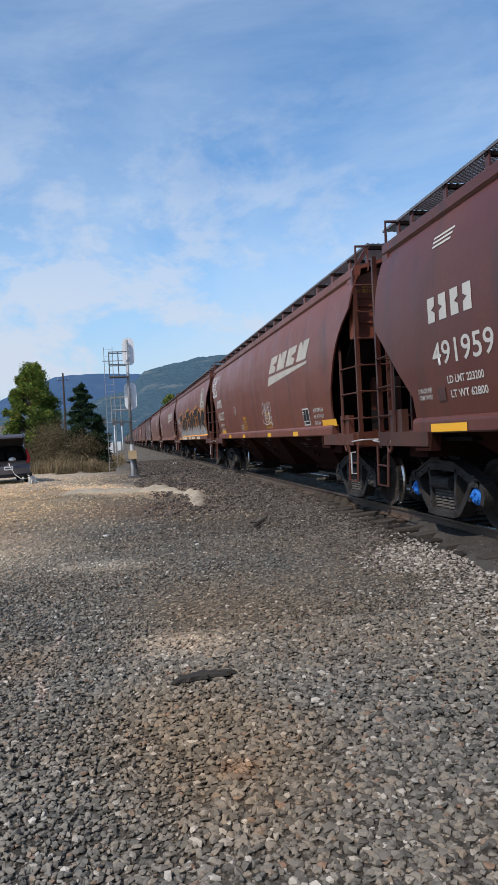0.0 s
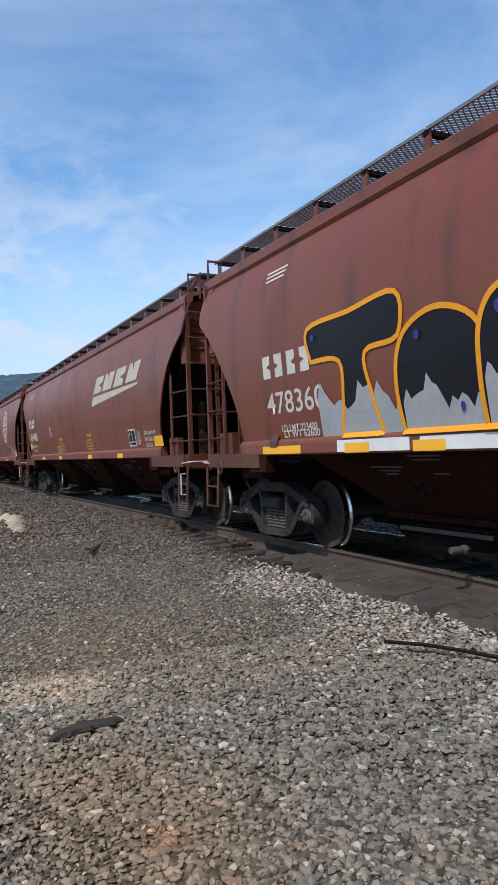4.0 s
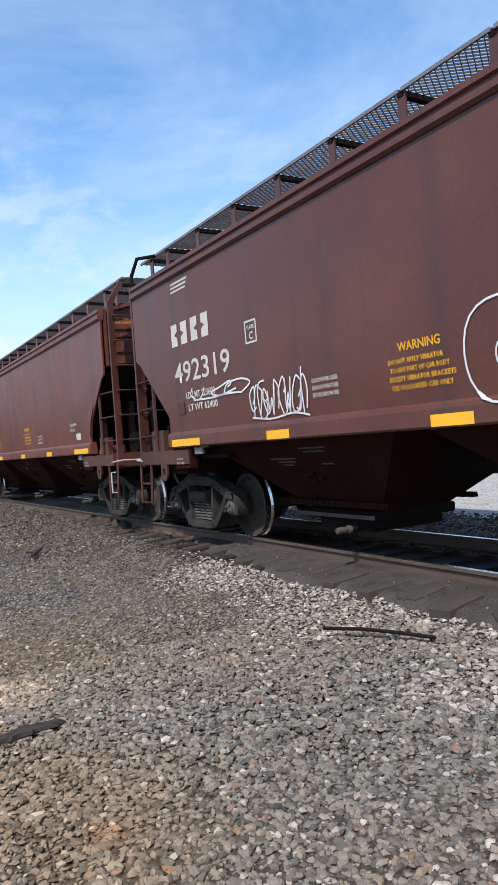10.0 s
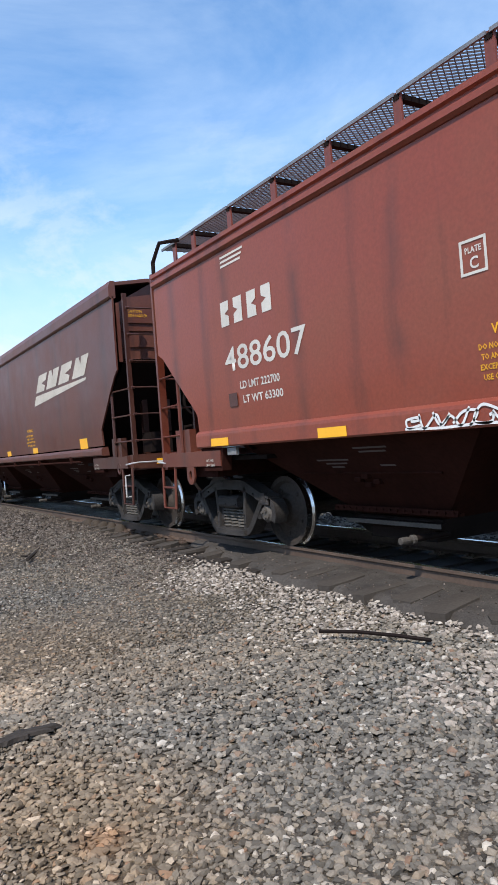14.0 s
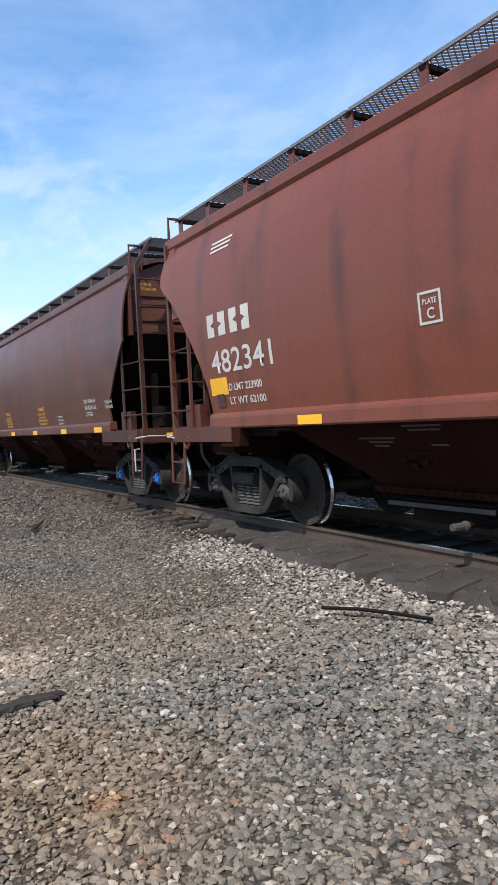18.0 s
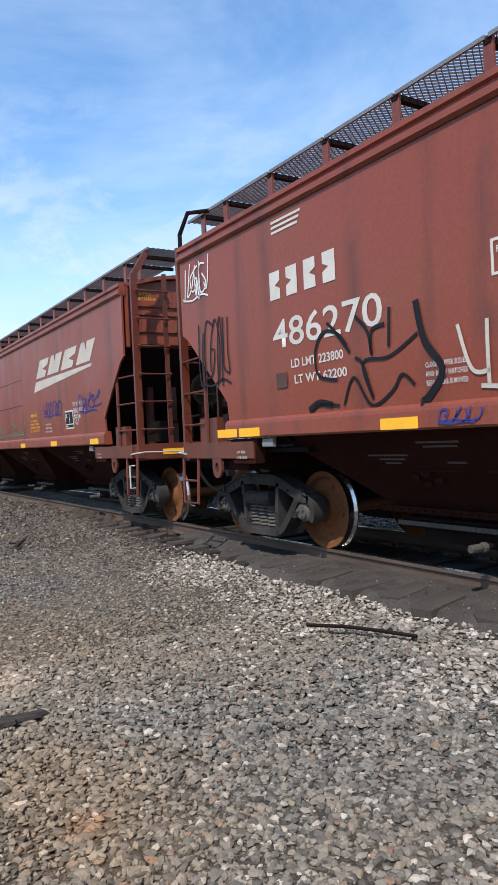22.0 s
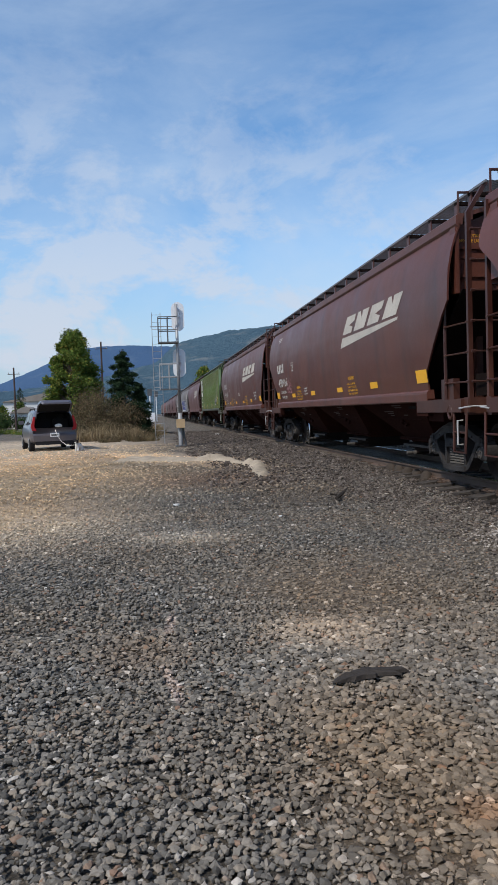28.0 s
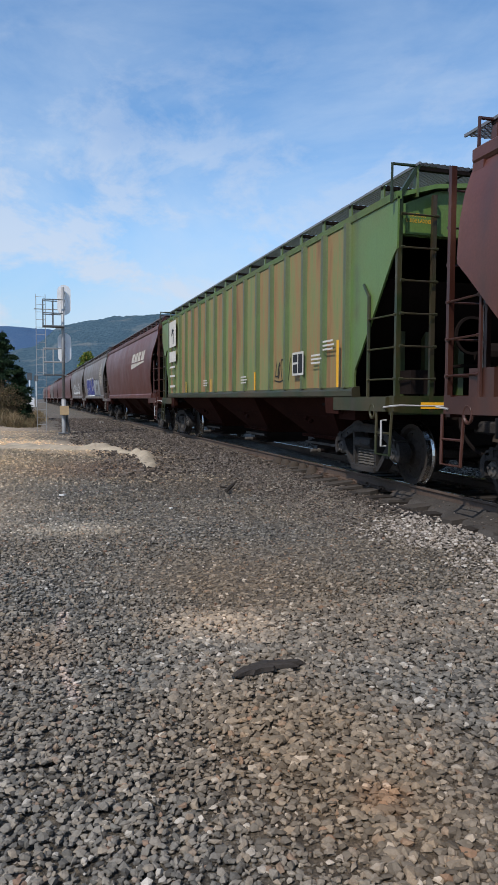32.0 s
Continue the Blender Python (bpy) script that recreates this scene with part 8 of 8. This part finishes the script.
def build_suv(at):
    suv = thing("hatchback_car", "dark grey hatchback parked on sand with its tailgate open", "car", at=at)
    # one shell from the tail at y = 0 to the nose: floor, belt and roof heights, widths at hip and roof
    sec = [(0.0, 0.44, 0.96, 1.50, 0.80, 0.58), (0.10, 0.36, 1.0, 1.56, 0.87, 0.62), (0.5, 0.27, 1.03, 1.61, 0.905, 0.66), (1.4, 0.24, 1.03, 1.63, 0.905, 0.67), (2.15, 0.24, 1.02, 1.60, 0.90, 0.66), (2.6, 0.24, 1.02, 1.40, 0.90, 0.68), (3.05, 0.25, 1.0, 1.07, 0.89, 0.72), (3.65, 0.29, 0.92, 0.98, 0.86, 0.7), (4.0, 0.36, 0.78, 0.84, 0.78, 0.62), (4.08, 0.44, 0.66, 0.70, 0.70, 0.56)]
    half = lambda zb, belt, top, w, wr: [(0.80 * w, zb), (0.96 * w, zb + 0.07), (w, zb + 0.26), (w, 0.5 * (zb + belt) + 0.1), (0.97 * w, belt - 0.05), (0.93 * w, belt + 0.02), (wr + 0.06, top - 0.10), (wr + 0.01, top - 0.03), (wr - 0.10, top), (0.3 * wr, top + 0.015)]
    g = Geo()
    for y, *q in sec:
        r = half(*q)
        g.v += [(a, y, b) for a, b in r] + [(-a, y, b) for a, b in r[::-1]]
    m = 20
    g.f = [(m * j + k, m * j + (k + 1) % m, m * j + m + (k + 1) % m, m * j + m + k) for j in range(len(sec) - 1) for k in range(m)]
    g.f += [(0, 1, 2, 3, 4, 15, 16, 17, 18, 19), tuple(range(m * len(sec) - m, m * len(sec)))]
    g.m = [0] * len(g.f)
    part("body", g, M_CARP, suv, smooth=True)
    for s in (-1, 1):
        g = Geo()
        for y0, y1 in ((0.42, 1.12), (1.22, 2.12)):
            at_y = lambda y: [sec[a][c] + (sec[a + 1][c] - sec[a][c]) * (y - sec[a][0]) / (sec[a + 1][0] - sec[a][0]) for a in [max(i for i in range(len(sec) - 1) if sec[i][0] <= y)] for c in range(1, 6)]
            pane = []
            for y in (y0, y1):
                r = half(*at_y(y))
                pane.append([(s * (r[5][0] + 0.006), y, r[5][1]), (s * (r[6][0] + 0.006), y, r[6][1])])
            g.add([pane[0][0], pane[1][0], pane[1][1], pane[0][1]], [(0, 1, 2, 3)])
        g.add([(s * 0.843, 2.2, 1.045), (s * 0.838, 2.85, 1.045), (s * 0.745, 2.5, 1.36), (s * 0.732, 2.2, 1.485)], [(0, 1, 2, 3)])
        part("side_window", g, M_GLASS, suv)
        part("roof_rail", Geo().tube([(s * 0.66, 0.3, 1.6), (s * 0.66, 0.4, 1.66), (s * 0.66, 1.9, 1.66), (s * 0.66, 2.0, 1.6)], 0.022, 6), M_TRIM, suv)
        part("tail_lamp", Geo().prism([(s * 0.66, 0.80), (s * 0.83, 0.82), (s * 0.86, 1.0), (s * 0.76, 1.36), (s * 0.70, 1.36), (s * 0.74, 1.0)], -0.02, 0.16, "y"), M_TAIL, suv, "red tail lamp")
        part("fog_lamp", Geo().lathe([(-0.03, 0.075), (0.02, 0.075)], (s * 0.62, 0.0, 0.55), "y", 14), M_TAIL, suv)
        part("mirror", Geo().box(s * 0.98 - 0.1, s * 0.98 + 0.1, 2.5, 2.62, 1.05, 1.2, 0, 0.03), M_CARP, suv)
        for y in (0.72, 3.25):
            w = part("wheel", Geo().lathe([(-0.10, 0.2), (-0.10, 0.30), (-0.07, 0.33), (0.07, 0.33), (0.10, 0.30), (0.10, 0.2)], (0, 0, 0), "x", 24), M_TYRE, suv, at=(s * 0.80, y, 0.33))
            part("rim", Geo().lathe([(s * 0.06, 0.21), (s * 0.11, 0.19), (s * 0.09, 0.05), (s * 0.11, 0.0)], (0, 0, 0), "x", 16), M_GALV, w)
    part("windscreen", Geo().add([(-0.7, 3.02, 1.09), (0.7, 3.02, 1.09), (0.62, 2.2, 1.605), (-0.62, 2.2, 1.605)], [(0, 1, 2, 3)]), M_GLASS, suv)
    v = [(a, y, z) for y in (0.01, 0.85) for a, z in ((-0.72, 0.90), (0.72, 0.90), (0.58, 1.49), (-0.58, 1.49))]
    part("boot_opening", Geo().add(v, [(0, 1, 5, 4), (1, 2, 6, 5), (2, 3, 7, 6), (3, 0, 4, 7), (4, 5, 6, 7)]), M_BOOT, suv, "dark open luggage space")
    for x in (-0.34, 0.34):
        part("rear_seat", Geo().box(x - 0.29, x + 0.29, 0.62, 0.76, 0.91, 1.26, 0, 0.05).box(x - 0.13, x + 0.13, 0.64, 0.73, 1.28, 1.44, 0, 0.04), M_SEAT, suv)
    part("bumper", Geo().prism([(-0.05, 0.40), (-0.07, 0.62), (0.04, 0.74), (0.1, 0.7), (0.1, 0.36)], -0.80, 0.80, "x"), M_CARP, suv)
    part("bumper_skirt", Geo().box(-0.72, 0.72, -0.04, 0.1, 0.26, 0.42, 0, 0.02), M_TRIM, suv)
    part("number_plate", Geo().box(-0.17, 0.17, -0.085, -0.07, 0.56, 0.70), M_ALU, suv, "pale number plate with plain bars")
    part("plate_bar", Geo().box(-0.13, 0.13, -0.09, -0.084, 0.60, 0.66), M_DKMET, suv)
    # the tailgate, swung up
    sec = [(0.14, 1.50, 1.585, 0.62), (-0.45, 1.76, 1.87, 0.64), (-0.80, 1.86, 1.95, 0.58), (-0.90, 1.80, 1.86, 0.50)]
    g = Geo()
    for y, z0, z1, w in sec:
        g.v += [(-w, y, z0), (w, y, z0), (w - 0.04, y, z1), (-w + 0.04, y, z1)]
    g.f = [(4 * j + k, 4 * j + (k + 1) % 4, 4 * j + 4 + (k + 1) % 4, 4 * j + 4 + k) for j in range(3) for k in range(4)] + [(3, 2, 1, 0), (12, 13, 14, 15)]
    g.m = [0] * len(g.f)
    tg = part("tailgate", g, M_CARP, suv)
    part("tailgate_lining", Geo().add([(-0.58, 0.05, 1.53), (0.58, 0.05, 1.53), (0.58, -0.45, 1.75), (0.54, -0.80, 1.85), (-0.54, -0.80, 1.85), (-0.58, -0.45, 1.75)], [(0, 1, 2, 5), (5, 2, 3, 4)]), M_BOOT, tg)
    part("rear_glass", Geo().add([(-0.5, 0.06, 1.63), (0.5, 0.06, 1.63), (0.5, -0.4, 1.855), (-0.5, -0.4, 1.855)], [(0, 1, 2, 3)]), M_GLASS, tg)
    for s in (-1, 1):
        part("gas_strut", Geo().tube([(s * 0.66, 0.02, 1.28), (s * 0.62, -0.35, 1.7)], 0.014, 6), M_DKMET, tg)
    return suv


SUV_AT = (-4.18, 29.4, 0.215, 0, 0, 15)
build_suv(SUV_AT)
bag = thing("bag", "small white bag in the luggage space", "bag", at=(-4.02, 29.44, 1.145), geo=Geo().lathe([(0, 0.02), (0.0, 0.12), (0.05, 0.15), (0.11, 0.1), (0.13, 0.02)], (0, 0, 0), "z", 12), mats=M_ALU, smooth=True)

# ---- the dog ----
M_FURW = plain("white_fur", (0.68, 0.65, 0.6), 0.95, 0, 0.12, 12, 0.4)
M_FURB = plain("black_fur", (0.02, 0.018, 0.017), 0.9, 0, 0.3, 12, 0.4)
dog = thing("dog", "small black and white dog sitting on the sand", "dog", at=(-3.24, 28.85, 0.215, 0, 0, -20))
part("body", Geo().tube([(0, 0.16, 0.10), (0, 0.08, 0.16), (0, -0.04, 0.22), (0, -0.12, 0.28)], [0.09, 0.12, 0.105, 0.06], 12), M_FURW, dog, smooth=True)
part("saddle", Geo().tube([(0, 0.14, 0.17), (0, 0.05, 0.235), (0, -0.03, 0.27)], [0.06, 0.09, 0.06], 10), M_FURB, dog, "black saddle patch", smooth=True)
hd = part("head", Geo().tube([(0, -0.08, 0.36), (0, -0.15, 0.37), (0, -0.22, 0.35), (0, -0.27, 0.335)], [0.055, 0.075, 0.05, 0.025], 10), M_FURB, dog, smooth=True)
part("muzzle", Geo().tube([(0, -0.20, 0.345), (0, -0.285, 0.33)], [0.045, 0.028], 8), M_FURW, hd)
for s in (-1, 1):
    part("ear", Geo().add([(s * 0.03, -0.12, 0.42), (s * 0.075, -0.11, 0.40), (s * 0.07, -0.1, 0.49), (s * 0.05, -0.14, 0.41)], [(0, 1, 2), (0, 2, 3), (1, 3, 2)]), M_FURB, hd)
    part("leg", Geo().tube([(s * 0.05, -0.11, 0.24), (s * 0.05, -0.13, 0.12), (s * 0.05, -0.15, 0.01)], [0.035, 0.027, 0.03], 8), M_FURW, dog)
    part("leg", Geo().tube([(s * 0.09, 0.12, 0.1), (s * 0.11, 0.0, 0.05), (s * 0.1, -0.06, 0.02)], [0.06, 0.04, 0.025], 8), M_FURW, dog)
part("tail", Geo().tube([(0, 0.22, 0.06), (0.05, 0.31, 0.04), (0.12, 0.35, 0.05)], [0.03, 0.022, 0.012], 7), M_FURW, dog)
thing("leash", "pale slack leash from the open car to the dog", "leash", geo=Geo().tube([(-4.14, 29.35, 1.04), (-4.07, 29.22, 0.88), (-3.92, 29.12, 0.62), (-3.67, 29.0, 0.42), (-3.37, 28.85, 0.45), (-3.27, 28.75, 0.55)], 0.011, 6), mats=M_GRAB)


def motions():
    for k, car in CARS:
        walk(car, [car_row(k, 0.0), car_row(k, 32.0)])
    first = {}
    for w, y in WHEELS:
        if y not in first:
            walk(w, [(i / 15, pose(0, y, 0.457, math.degrees(SPEED / 0.457) * i / 15)) for i in range(481)])
            first[y] = w.animation_data
        else:
            w.rotation_mode = "QUATERNION"
            w.animation_data_create()
            w.animation_data.action = first[y].action
            w.animation_data.action_slot = first[y].action_slot


motions()
